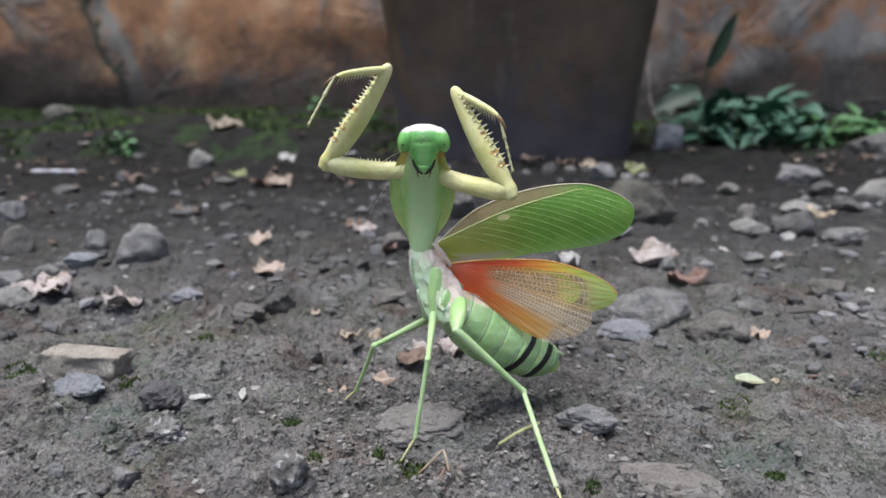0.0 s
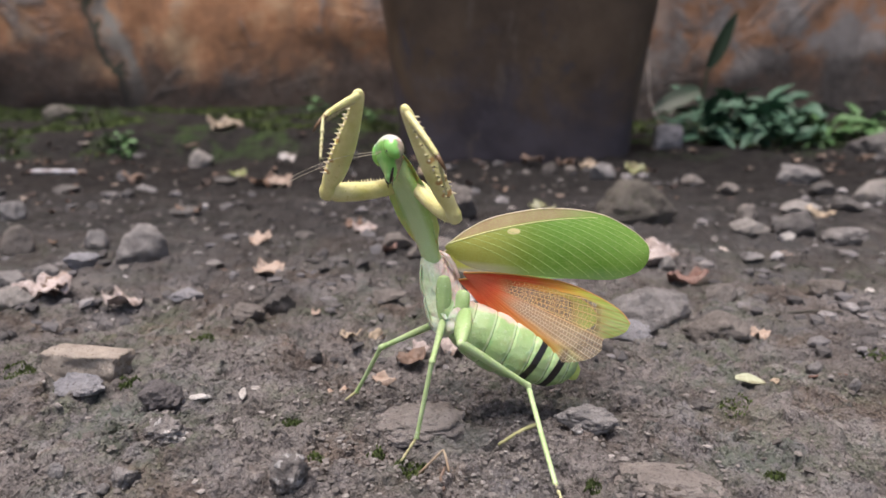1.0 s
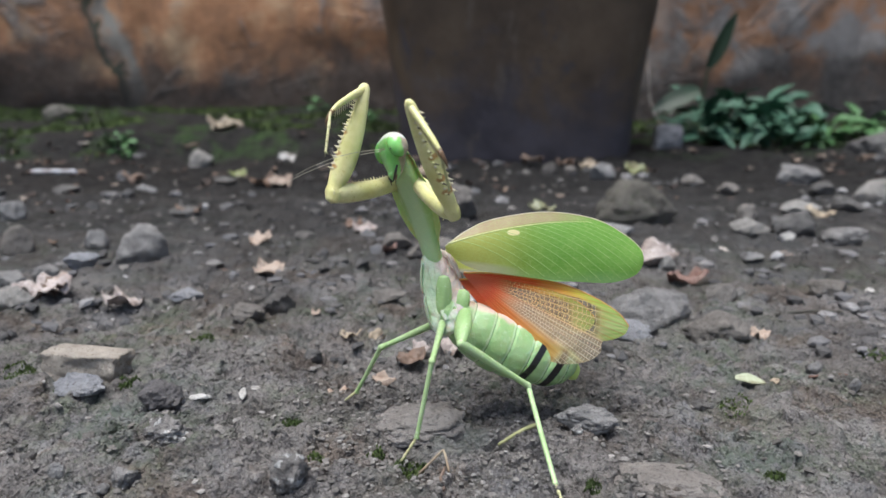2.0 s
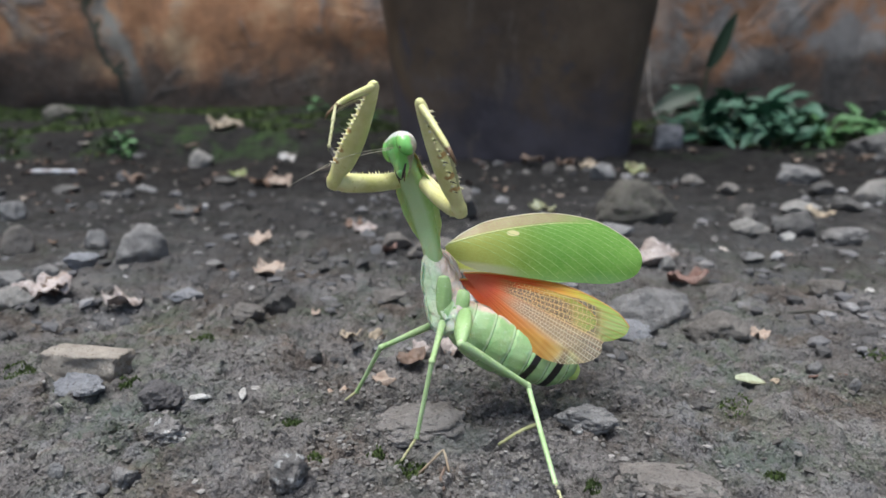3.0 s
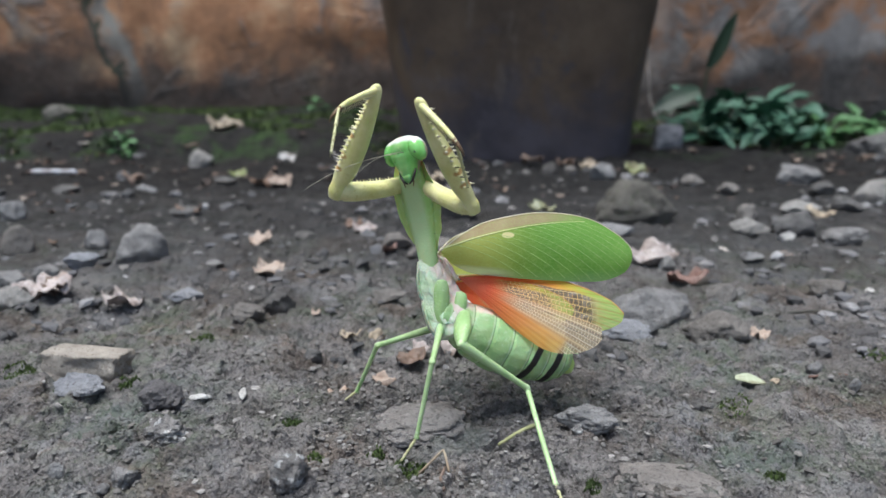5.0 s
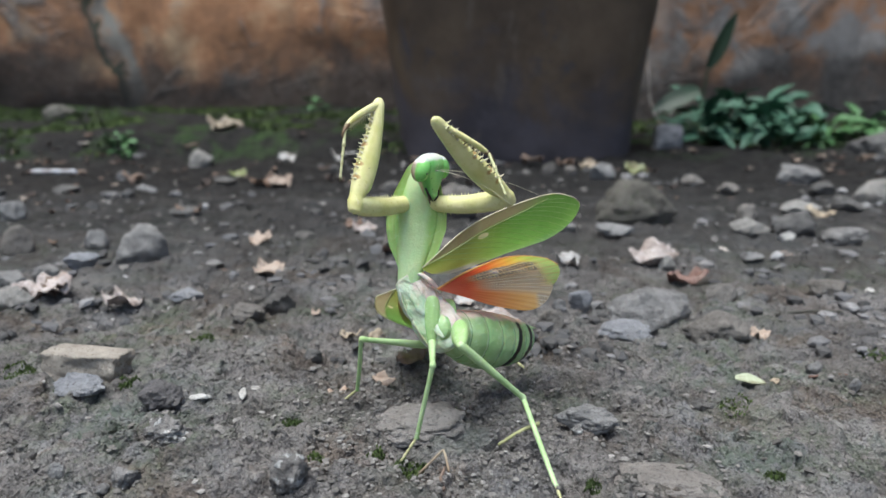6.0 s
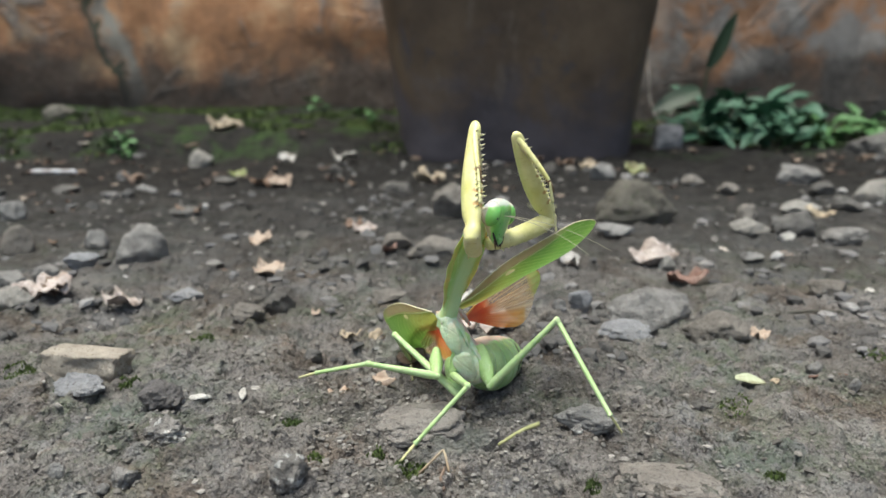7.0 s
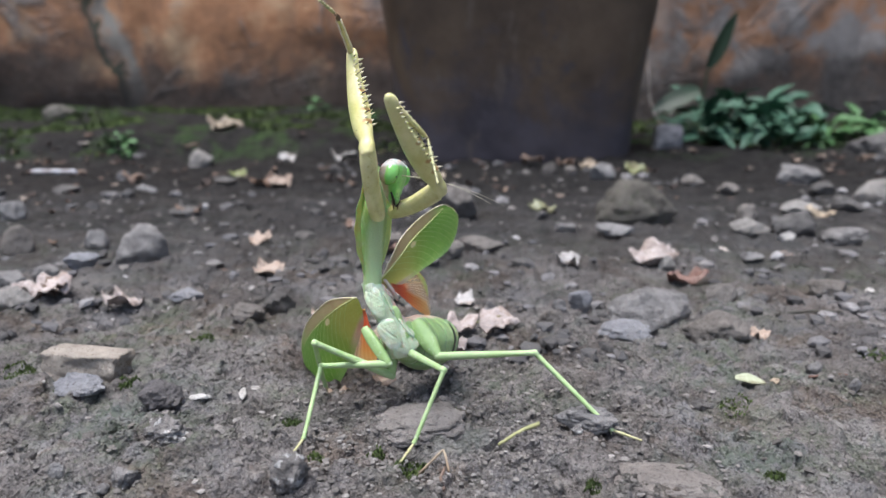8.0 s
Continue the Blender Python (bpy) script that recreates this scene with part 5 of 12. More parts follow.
def tube(bm, pts, radii, n=8):
    """A tapered tube along points, in millimetres."""
    pts = [Vector(p) for p in pts]
    rings = []
    for i, (p, r) in enumerate(zip(pts, radii)):
        d = (pts[min(i + 1, len(pts) - 1)] - pts[max(i - 1, 0)]).normalized()
        q = d.to_track_quat("Z", "Y")
        rings.append([bm.verts.new((p + q @ Vector((r * math.cos(2 * math.pi * j / n), r * math.sin(2 * math.pi * j / n), 0))) * MM) for j in range(n)])
    for a, b in zip(rings, rings[1:]):
        for i in range(n):
            bm.faces.new((a[i], a[(i + 1) % n], b[(i + 1) % n], b[i]))
    bm.faces.new(list(reversed(rings[0])))
    bm.faces.new(rings[-1])


mantis = new("praying_mantis")
mantis.location = (0.0, 0.175, 0.0)
tagged(mantis, "green praying mantis rearing on soil, forelegs raised, orange wings spread", "mantis")
PART = {}


def limb(key, name, bm, material, label=""):
    PART[key] = part(name, bm, material, mantis, label)
    return PART[key]


def build_pronotum():
    """The long forebody: a stout shaft that carries a leaf-like shield with a faint keel."""
    bm = bmesh.new()
    loft(bm, smooth_stations([(-2.6, 0, 0, 2.1, 2.3), (0, 0, 0, 2.2, 2.9), (4, -0.1, 0, 1.7, 3.4), (8, -0.3, 0, 1.15, 4.3), (13, -0.35, 0, 0.95, 5.4), (18, -0.3, 0, 1.15, 5.6),
                              (22, -0.2, 0, 1.8, 4.6), (25, -0.3, 0, 2.2, 3.8), (28, -0.6, 0, 2.1, 3.2), (30.6, -0.9, 0, 1.4, 2.0)], 40), 28)
    ob = limb("pronotum", "pronotum", bm, SHIELD, "pale green long neck")
    bm = bmesh.new()
    rows, cols = 44, 22
    outline = [(0, 2.9), (3, 3.3), (5, 4.1), (7.5, 5.6), (10, 6.9), (13, 7.8), (16.5, 8.2), (20, 7.9), (23, 6.9), (26, 5.6), (29, 4.5), (31, 3.0), (32, 0.6)]
    line_up = smooth_line(outline, 120)
    zs, ws = [o[0] for o in line_up], [o[1] for o in line_up]
    top, low = [], []
    for i in range(rows + 1):
        z = 32.0 * i / rows
        w = float(np.interp(z, zs, ws))
        # small teeth along the margin
        w += 0.07 * math.sin(z * 7.5) * min(1.0, z / 5)
        hump = 1.5 * math.exp(-((z - 25) / 4.5) ** 2)
        for grid, lift in ((top, -0.16), (low, 0.16)):
            line = []
            for j in range(cols + 1):
                q = -1 + 2 * j / cols
                y = q * w
                x = -0.45 - hump * (1 - q * q) + 0.010 * y * y * (0.5 + 0.2 * math.sin(z * 0.3)) + 0.12 * math.sin(z * 1.1) * abs(q) ** 3
                x += lift * (1 - 0.75 * abs(q) ** 4) - (0.22 * math.exp(-(y / 0.3) ** 2) if lift < 0 else 0)
                line.append(bm.verts.new((x * MM, y * MM, z * MM)))
            grid.append(line)
    for grid, turn in ((top, False), (low, True)):
        for i in range(rows):
            for j in range(cols):
                q = (grid[i][j], grid[i][j + 1], grid[i + 1][j + 1], grid[i + 1][j])
                bm.faces.new(q[::-1] if turn else q)
    for i in range(rows):
        for j, turn in ((0, True), (cols, False)):
            q = (top[i][j], top[i + 1][j], low[i + 1][j], low[i][j])
            bm.faces.new(q[::-1] if turn else q)
    part("shield", bm, SHIELD, ob, "green leaf-shaped shield with thin edges")


def build_thorax():
    keys = [(-2.0, 2.4, 2.6, 2.2), (1, 3.4, 4.0, 2.5), (4, 4.0, 5.2, 2.7), (8, 4.6, 6.0, 2.7), (12, 4.8, 6.6, 3.3), (16, 4.8, 6.8, 4.5), (19, 4.4, 5.6, 4.7)]
    bm = bmesh.new()
    loft(bm, smooth_stations([(z, (d - v) / 2, 0, (d + v) / 2, w) for z, d, v, w in keys], 40), 36)
    for v in bm.verts:
        # plates and folds of the flanks, a keel below
        p = v.co / MM
        a = math.atan2(p.y, p.x)
        f = 0.16 * math.sin(p.z * 1.1 + 2.2 * math.cos(2 * a)) + 0.25 * noise.noise(p * 0.5)
        v.co += Vector((math.cos(a), math.sin(a), 0)) * f * MM
        v.co.y *= 1 - 0.06 * min(6.0, max(0.0, -1 - p.x)) + 0.09 * min(4.0, max(0.0, p.x))
    ob = limb("thorax", "thorax", bm, THORAX, "whitish green thorax with pink wing roots")

    def girth(z, k):
        return float(np.interp(z, [q[0] for q in keys], [q[k] for q in keys]))

    for z0, z1, r in ((-0.6, 7.4, 2.2), (8.0, 16.8, 2.7)):
        bm = bmesh.new()
        loft(bm, smooth_stations([(z0, -girth(z0, 2) + 0.5, 0, 0.3, r * 0.5), (z0 + 1.2, 0.1 - girth(z0 + 1.2, 2), 0, 0.32, r), ((z0 + z1) / 2, 0.05 - girth((z0 + z1) / 2, 2), 0, 0.34, r * 0.95),
                                  (z1 - 1.6, 0.05 - girth(z1 - 1.6, 2), 0, 0.32, r * 0.75), (z1, 0.4 - girth(z1, 2), 0, 0.3, r * 0.3)], 14), 20)
        part("breast_plate", bm, STERNUM, ob, "whitish green breast plate")
    for s in (-1, 1):
        # long pale plates of the flank: two pinkish ones below the wing roots, greener ones before the hips
        for z0, z1, x0, x1, w, skin in ((-1.2, 7.6, 2.6, 0.9, 1.25, FLANK), (6.4, 17.2, 3.0, 2.3, 1.7, FLANK), (0.4, 8.6, -0.6, -2.4, 1.5, STERNUM), (8.6, 16.0, -0.8, -2.6, 1.5, STERNUM)):
            st = []
            for i in range(15):
                f = i / 14
                z, x = z0 + (z1 - z0) * f, x0 + (x1 - x0) * f
                d, v, wide = girth(z, 1), girth(z, 2), girth(z, 3)
                mid, half = (d - v) / 2, (d + v) / 2
                y = wide * math.sqrt(max(0.1, 1 - ((x - mid) / half) ** 2))
                g = math.sin(math.pi * (0.10 + 0.80 * f)) ** 0.6
                st.append((z, x + 0.12 * math.sin(z * 1.7), s * (y - 0.22), w * g, 0.50 * g))
            bm = bmesh.new()
            loft(bm, st, 18)
            for v in bm.verts:
                # a furrow runs down the middle of the plate
                p = v.co / MM
                f = (p.z - z0) / (z1 - z0)
                v.co.y -= s * 0.34 * MM * math.exp(-((p.x - x0 - (x1 - x0) * f - 0.3) / 0.28) ** 2)
            part("flank_plate", bm, skin, ob, "pinkish white flank plate" if skin is FLANK else "whitish green flank plate")
        # folded skin where the wings hinge
        bm = bmesh.new()
        tube(bm, [(2.4, s * 2.2, -1.6), (3.8, s * 2.9, 0.6), (4.3, s * 3.2, 3.5), (4.4, s * 3.4, 7.0)], [0.35, 0.6, 0.7, 0.4], 12)
        part("wing_root", bm, FLANK, ob, "pink wing hinge")


def build_abdomen():
    keys = [(-3.5, 3.6, 3.6, 3.5), (0, 4.4, 5.4, 4.5), (5, 5.2, 8.0, 5.8), (11, 5.6, 9.5, 6.8), (17, 5.5, 9.6, 7.0), (22, 5.2, 9.1, 6.8), (27, 4.7, 8.3, 6.2), (30.5, 4.2, 7.0, 5.4), (33, 3.5, 5.3, 4.2), (34.8, 2.6, 3.1, 2.6)]
    st = []
    for z, x, y, rx, ry in smooth_stations([(z, (d - v) / 2, 0, (d + v) / 2, w) for z, d, v, w in keys], 150):
        # each ring of the body swells behind its joint and steps in at the next
        f = ((z + 1.6) / 5.6) % 1.0
        g = 1 + 0.030 * math.sin(math.pi * min(1, f * 1.1)) ** 0.7 - 0.030 * math.exp(-(f / 0.05) ** 2) - 0.030 * math.exp(-((f - 1.0) / 0.05) ** 2)
        st.append((z, x, y, rx * g, ry * g))
    bm = bmesh.new()
    loft(bm, st, 56)
    for v in bm.verts:
        # the groove between back plates and belly plates along each side, soft dents
        p = v.co / MM
        a = math.atan2(p.y, p.x + 2.0)
        dent = 0.26 * math.exp(-((abs(a) - 2.15) / 0.045) ** 2) + 0.22 * math.exp(-((abs(a) - 1.0) / 0.05) ** 2) + 0.20 * noise.noise(p * 0.35) + 0.06 * noise.noise(p * 1.6)
        v.co -= Vector((math.cos(a), math.sin(a), 0)) * dent * MM
    ob = limb("abdomen", "abdomen", bm, ABDOMEN, "plump green ringed abdomen with two black bands")
    bm = bmesh.new()
    loft(bm, smooth_stations([(32.4, -0.6, 0, 2.6, 2.8), (35.0, -1.0, 0, 2.7, 2.2), (36.6, -1.4, 0, 1.7, 1.1)], 10), 18)
    part("tail_plate", bm, TAIL, ob, "yellow-green end plate")
    for s in (-1, 1):
        bm = bmesh.new()
        tube(bm, [(2.0, s * 1.6, 32.4), (2.3, s * 2.1, 34.4), (2.3, s * 2.4, 36.2)], [0.45, 0.4, 0.12])
        part("cercus", bm, LEG_GREEN, ob)


def build_head():
    """Triangular face: x forward, y to its left, z up."""
    rows = [(-6.3, 0.5, 0.5, 0.4), (-5.6, 1.25, 1.0, 1.1), (-4.6, 1.95, 1.5, 1.8), (-3.4, 2.5, 1.85, 2.3), (-2.2, 3.1, 2.15, 2.7), (-1.0, 3.8, 2.4, 2.9), (0.4, 4.75, 2.6, 2.8), (1.8, 5.0, 2.6, 2.9),
            (3.0, 4.8, 2.4, 2.7), (4.0, 4.1, 1.95, 2.2), (4.7, 3.0, 1.3, 1.5), (5.1, 1.6, 0.6, 0.8)]
    fine = smooth_line(rows, 46)
    n = 40
    bm = bmesh.new()
    rings = []
    for z, w, front, rear in fine:
        ring = []
        for i in range(n):
            a = 2 * math.pi * i / n
            c, q = math.cos(a), math.sin(a)
            y = w * math.copysign(abs(q) ** 0.8, q)
            x = (front if c > 0 else rear) * math.copysign(abs(c) ** 0.75, c) + 0.55 * max(0.0, -z) / 6
            if c > 0:
                # shield of the face between two grooves, a ridge over the mouth
                x -= 0.18 * math.exp(-((abs(y) - 0.40 * w - 0.5) / 0.30) ** 2) * c
                x -= 0.05 * math.exp(-((z + 2.0) / 0.35) ** 2) * math.exp(-(y / 1.9) ** 2)
                x += 0.05 * math.exp(-((z + 3.0) / 0.7) ** 2) * math.exp(-(y / 1.5) ** 2)
                x -= 0.25 * math.exp(-((z - 1.2) / 0.5) ** 2) * math.exp(-(y / 2.2) ** 2)
            ring.append(bm.verts.new(Vector((x, y, z)) * MM))
        rings.append(ring)
    for a, b in zip(rings, rings[1:]):
        for i in range(n):
            bm.faces.new((a[i], a[(i + 1) % n], b[(i + 1) % n], b[i]))
    bm.faces.new(list(reversed(rings[0])))
    bm.faces.new(rings[-1])
    ob = limb("head", "head", bm, HEAD_GREEN, "bright green triangular head")
    for s in (-1, 1):
        bm = bmesh.new()
        bmesh.ops.create_uvsphere(bm, u_segments=32, v_segments=24, radius=1.0)
        rot = Euler((0.34 * s, 0, 0)).to_matrix()
        for v in bm.verts:
            v.co = (rot @ Vector((v.co.x * 2.55, v.co.y * 2.05, v.co.z * 3.2)) + Vector((0.15, s * 4.15, 1.45))) * MM
        eye = part("eye", bm, EYE_SKIN, ob, "glossy green compound eye")
        bm = bmesh.new()
        bmesh.ops.create_uvsphere(bm, u_segments=10, v_segments=8, radius=0.24 * MM)
        bmesh.ops.translate(bm, verts=bm.verts, vec=Vector((2.45, s * 4.9, 0.6)) * MM)
        part("pupil_spot", bm, BLACK, eye, "tiny dark false pupil")
        bm = bmesh.new()
        pts, radii = [], []
        for i in range(30):
            f = i / 29
            pts.append((27 * f - 1.5 * f * f, s * (6.0 * f + 1.0 * f * f), 1.2 * f - 5.5 * f * f))
            radii.append((0.062 if i % 2 else 0.05) * (1 - f) + 0.030)
        radii[0] = 0.18
        tube(bm, pts, radii, 6)
        limb(("right", "left")[s > 0] + "_antenna", "antenna", bm, FEELER, "thread-thin pale feeler")
    for y, z in ((0, 2.5), (-0.6, 1.9), (0.6, 1.9)):
        bm = bmesh.new()
        bmesh.ops.create_uvsphere(bm, u_segments=10, v_segments=8, radius=0.16 * MM, matrix=Matrix.Translation(Vector((2.42, y, z)) * MM))
        part("ocellus", bm, CREAM, ob)
    bm = bmesh.new()
    loft(bm, smooth_stations([(-6.4, 1.0, 0, 0.4, 0.7), (-5.7, 1.35, 0, 0.55, 1.1), (-4.9, 1.6, 0, 0.5, 1.35), (-4.4, 1.6, 0, 0.3, 1.3)], 10), 16)
    part("labrum", bm, HEAD_GREEN, ob)
    for s in (-1, 1):
        bm = bmesh.new()
        tube(bm, [(0.7, s * 2.7, -3.2), (1.2, s * 2.25, -4.6), (1.45, s * 1.45, -5.9), (1.5, s * 0.3, -6.7)], [0.22, 0.34, 0.34, 0.16])
        part("mandible", bm, BLACK, ob, "blackish jaw edge")
        bm = bmesh.new()
        tube(bm, [(0.6, s * 1.2, -5.2), (1.3, s * 1.6, -6.4), (1.4, s * 1.3, -7.4)], [0.26, 0.22, 0.12], 7)
        part("palp", bm, BROWN, ob)


def build_foreleg(side):
    s = 1 if side == "left" else -1
    rng = random.Random(3 if s > 0 else 4)
    bm = bmesh.new()
    loft(bm, smooth_stations([(-1.2, 0, 0, 1.6, 1.7), (1.5, -0.2, 0, 2.15, 2.1), (8, -0.8, 0, 2.3, 2.0), (15, -0.6, 0, 2.5, 2.0), (18.5, -0.2, 0, 2.35, 1.9), (20.8, 0.2, 0, 1.7, 1.5)], 30), 22)
    for i in range(19):
        # beads and small teeth along both edges
        z = 1.6 + 16.6 * i / 18
        spike(bm, (1.1, 0.7, z), (2.05 + rng.uniform(-0.25, 0.25), 1.0, z + 0.25), rng.uniform(0.2, 0.32))
        if i % 2:
            spike(bm, (-2.55, 0.5, z), (-3.25 + rng.uniform(-0.1, 0.1), 0.6, z + 0.15), 0.24)
    limb(f"{side}_fore_coxa", "fore_coxa", bm, YELLOW, "cream-yellow upper arm with a row of beads")
    bm = bmesh.new()
    loft(bm, smooth_stations([(-1.8, -0.2, 0, 1.6, 1.4), (0.2, -0.1, 0, 2.15, 1.7), (2.0, 0.1, 0, 1.85, 1.55), (5.0, -0.3, 0, 2.55, 1.75), (10, -0.4, 0, 2.9, 1.85), (15, -0.5, 0, 2.65, 1.65), (21, -0.4, 0, 2.05, 1.35), (25.5, 0, 0, 1.7, 1.2), (27.4, 0.1, 0, 1.35, 1.0), (28.3, 0.1, 0, 0.7, 0.6)], 44), 24)
    for v in bm.verts:
        # a flat inner face between two ridges, where the shin folds in
        p = v.co / MM
        if p.x > 0.5 and 5 < p.z < 26:
            v.co.x -= 0.5 * MM * math.exp(-(p.y / 0.7) ** 2) * min(1.0, (p.z - 5) / 4, (26 - p.z) / 2)
    fem = limb(f"{side}_fore_femur", "fore_femur", bm, FEMUR, "cream-yellow grasping femur")
    for row, y in ((0, -1.0), (1, 1.0)):
        for i in range(15):
            z = 5.8 + 19.2 * i / 14 + rng.uniform(-0.25, 0.25)
            x = float(np.interp(z, [5, 10, 15, 21, 25.5], [2.0, 2.25, 1.9, 1.45, 1.45]))
            big = i % 2 == 0
            long = rng.uniform(1.05, 1.35) if big else rng.uniform(0.5, 0.75)
            if row == 0 and i in (2, 4, 6):
                long = (2.5, 1.9, 2.1)[i // 2 - 1]
            bm = bmesh.new()
            lean = rng.uniform(-0.15, 0.15)
            tip = (x + long, y * 1.15 + lean, z - 0.30 * long + 0.3)
            dark = row == 0 and big or i in (3, 9)
            r = 0.24 if dark else 0.34
            root = (x - 0.35, y, z)
            if dark:
                # a pale socket, then the black point
                spike(bm, root, tip, r)
                part("spine", bm, BLACK, fem, "black thorn")
                bm = bmesh.new()
                spike(bm, (x - 0.45, y, z), (x + 0.55, y * 1.05, z + 0.1), 0.40)
                part("spine_socket", bm, YELLOW, fem)
            else:
                spike(bm, root, tip, r)
                part("spine", bm, CREAM, fem)
    bm = bmesh.new()
    loft(bm, smooth_stations([(-0.6, 0, 0, 0.9, 0.8), (1.0, 0, 0, 1.05, 0.85), (6, -0.35, 0, 0.9, 0.72), (11, -0.3, 0, 0.75, 0.62), (13.5, 0.1, 0, 0.58, 0.5)], 20), 14)
    tib = limb(f"{side}_fore_tibia", "fore_tibia", bm, YELLOW, "cream-yellow shin with comb of teeth")
    bm = bmesh.new()
    tube(bm, [(0.1, 0, 13.0), (0.5, 0, 14.6), (1.5, 0, 16.2), (2.8, 0, 16.7)], [0.62, 0.48, 0.3, 0.04], 8)
    part("claw", bm, BROWN, tib, "brown hooked claw")
    for y in (-0.5, 0.5):
        for i in range(14):
            z = 2.0 + 10.9 * i / 13
            bm = bmesh.new()
            spike(bm, (0.40, y, z), (1.40 + 0.45 * i / 13, y * 1.3, z + 0.85), 0.19, 5)
            part("tooth", bm, CREAM, tib)
    bm = bmesh.new()
    z = 0.0
    for ln, r in ((5.2, 0.42), (2.5, 0.36), (1.9, 0.34), (1.5, 0.32), (1.7, 0.3)):
        loft(bm, smooth_stations([(z + 0.05, 0, 0, r * 0.72, r * 0.72), (z + ln * 0.6, 0, 0, r * 0.85, r * 0.85), (z + ln - 0.1, 0, 0, r * 1.15, r * 1.15)], 6), 8)
        z += ln
    for y in (-1, 1):
        spike(bm, (0, y * 0.15, z - 0.1), (0.5, y * 0.6, z + 0.8), 0.13, 5)
    limb(f"{side}_fore_tarsus", "fore_tarsus", bm, TARSUS, "yellowish jointed foot")


def build_walking_leg(side, pair, fem_len, tib_len, tar_len, stout):
    bm = bmesh.new()
    broad = 1.32 if pair == "hind" else 1.08
    loft(bm, smooth_stations([(z, 0, 0, rx * (1 + (broad - 1) * g), ry * (1 + (broad - 1) * g)) for z, rx, ry, g in
                              ((-2.0, 0.9, 1.2, 1), (-0.6, 1.15, 1.65, 1), (1.6, 1.3, 1.85, 1), (5.0, 1.3, 1.8, 1), (7.8, 1.15, 1.4, 0.5), (9.5, 0.98, 1.05, 0))], 22), 20)
    for v in bm.verts:
        # a keel along the outer side
        p = v.co / MM
        v.co.x += 0.40 * MM * math.exp(-(p.y / 0.45) ** 2) * (1 if p.x > 0 else -1) * max(0.0, 1 - abs(p.z - 3.5) / 6)
    limb(f"{side}_{pair}_coxa", "hip_joint", bm, HIP, "pale green tapered hip")
    bm = bmesh.new()
    k = stout
    f = fem_len
    loft(bm, smooth_stations([(-0.8, 0, 0, 0.85 * k, 0.8 * k), (1.2, 0, 0, 1.12 * k, 1.0 * k), (f * 0.3, 0, 0, 1.08 * k, 0.92 * k), (f * 0.65, 0, 0, 0.86 * k, 0.74 * k), (f - 1.6, 0, 0, 0.74 * k, 0.66 * k), (f - 0.3, 0, 0, 0.90 * k, 0.80 * k), (f + 0.5, 0, 0, 0.70 * k, 0.66 * k)], 26), 14)
    limb(f"{side}_{pair}_femur", "femur", bm, LEG_GREEN)
    bm = bmesh.new()
    t = tib_len
    loft(bm, smooth_stations([(-0.4, 0, 0, 0.62 * k, 0.58 * k), (0.9, 0, 0, 0.70 * k, 0.62 * k), (2.6, 0, 0, 0.62 * k, 0.58 * k), (t * 0.6, 0.12, 0, 0.6 * k, 0.55 * k), (t - 1.5, 0, 0, 0.55 * k, 0.52 * k), (t + 0.1, 0, 0, 0.66 * k, 0.62 * k)], 22), 12)
    for y in (-1, 1):
        spike(bm, (0.2, y * 0.45, t - 0.3), (0.5, y * 0.9, t + 0.9), 0.16, 5)
    limb(f"{side}_{pair}_tibia", "tibia", bm, LEG_GREEN)
    bm = bmesh.new()
    z = 0.0
    for share, r in ((0.42, 0.42), (0.2, 0.37), (0.15, 0.35), (0.1, 0.33), (0.13, 0.31)):
        ln = tar_len * share
        loft(bm, smooth_stations([(z + 0.05, 0, 0, r * 0.7, r * 0.7), (z + ln * 0.6, 0, 0, r * 0.85, r * 0.85), (z + ln - 0.05, 0, 0, r * 1.1, r * 1.1)], 6), 8)
        z += ln
    for y in (-1, 1):
        spike(bm, (0, y * 0.15, z - 0.1), (0.35, y * 0.55, z + 0.7), 0.12, 5)
    limb(f"{side}_{pair}_tarsus", "tarsus", bm, TARSUS, "thin jointed brownish foot")


def wing_sheet(low, high, length, s, camber, pleat, nu=64, nv=22):
    """A thin sheet between two margins given as (along, across) in millimetres; s mirrors the camber."""
    bm = bmesh.new()
    us = np.linspace(0, 1, nu) ** 1.0
    hu, hv = [p[0] for p in high], [p[1] for p in high]
    lu, lv = [p[0] for p in low], [p[1] for p in low]
    grid = []
    for i in range(nu):
        row = []
        for j in range(nv):
            f = j / (nv - 1)
            a = (float(np.interp(us[i], np.linspace(0, 1, len(high)), hu)), float(np.interp(us[i], np.linspace(0, 1, len(high)), hv)))
            b = (float(np.interp(us[i], np.linspace(0, 1, len(low)), lu)), float(np.interp(us[i], np.linspace(0, 1, len(low)), lv)))
            u, v = a[0] * (1 - f) + b[0] * f, a[1] * (1 - f) + b[1] * f
            y = camber * math.sin(math.pi * f) * math.sin(math.pi * min(1, us[i] * 1.05 + 0.02)) + pleat * math.sin(f * 42) * us[i] ** 0.7 * (1 - us[i]) ** 0.5
            y += 0.25 * math.sin(u * 0.22 + v * 0.15)
            row.append(bm.verts.new((v * MM, s * y * MM, u * MM)))
        grid.append(row)
    for i in range(nu - 1):
        for j in range(nv - 1):
            q = (grid[i][j], grid[i][j + 1], grid[i + 1][j + 1], grid[i + 1][j])
            bm.faces.new(q)
    bmesh.ops.remove_doubles(bm, verts=bm.verts, dist=1e-6)
    return bm, grid


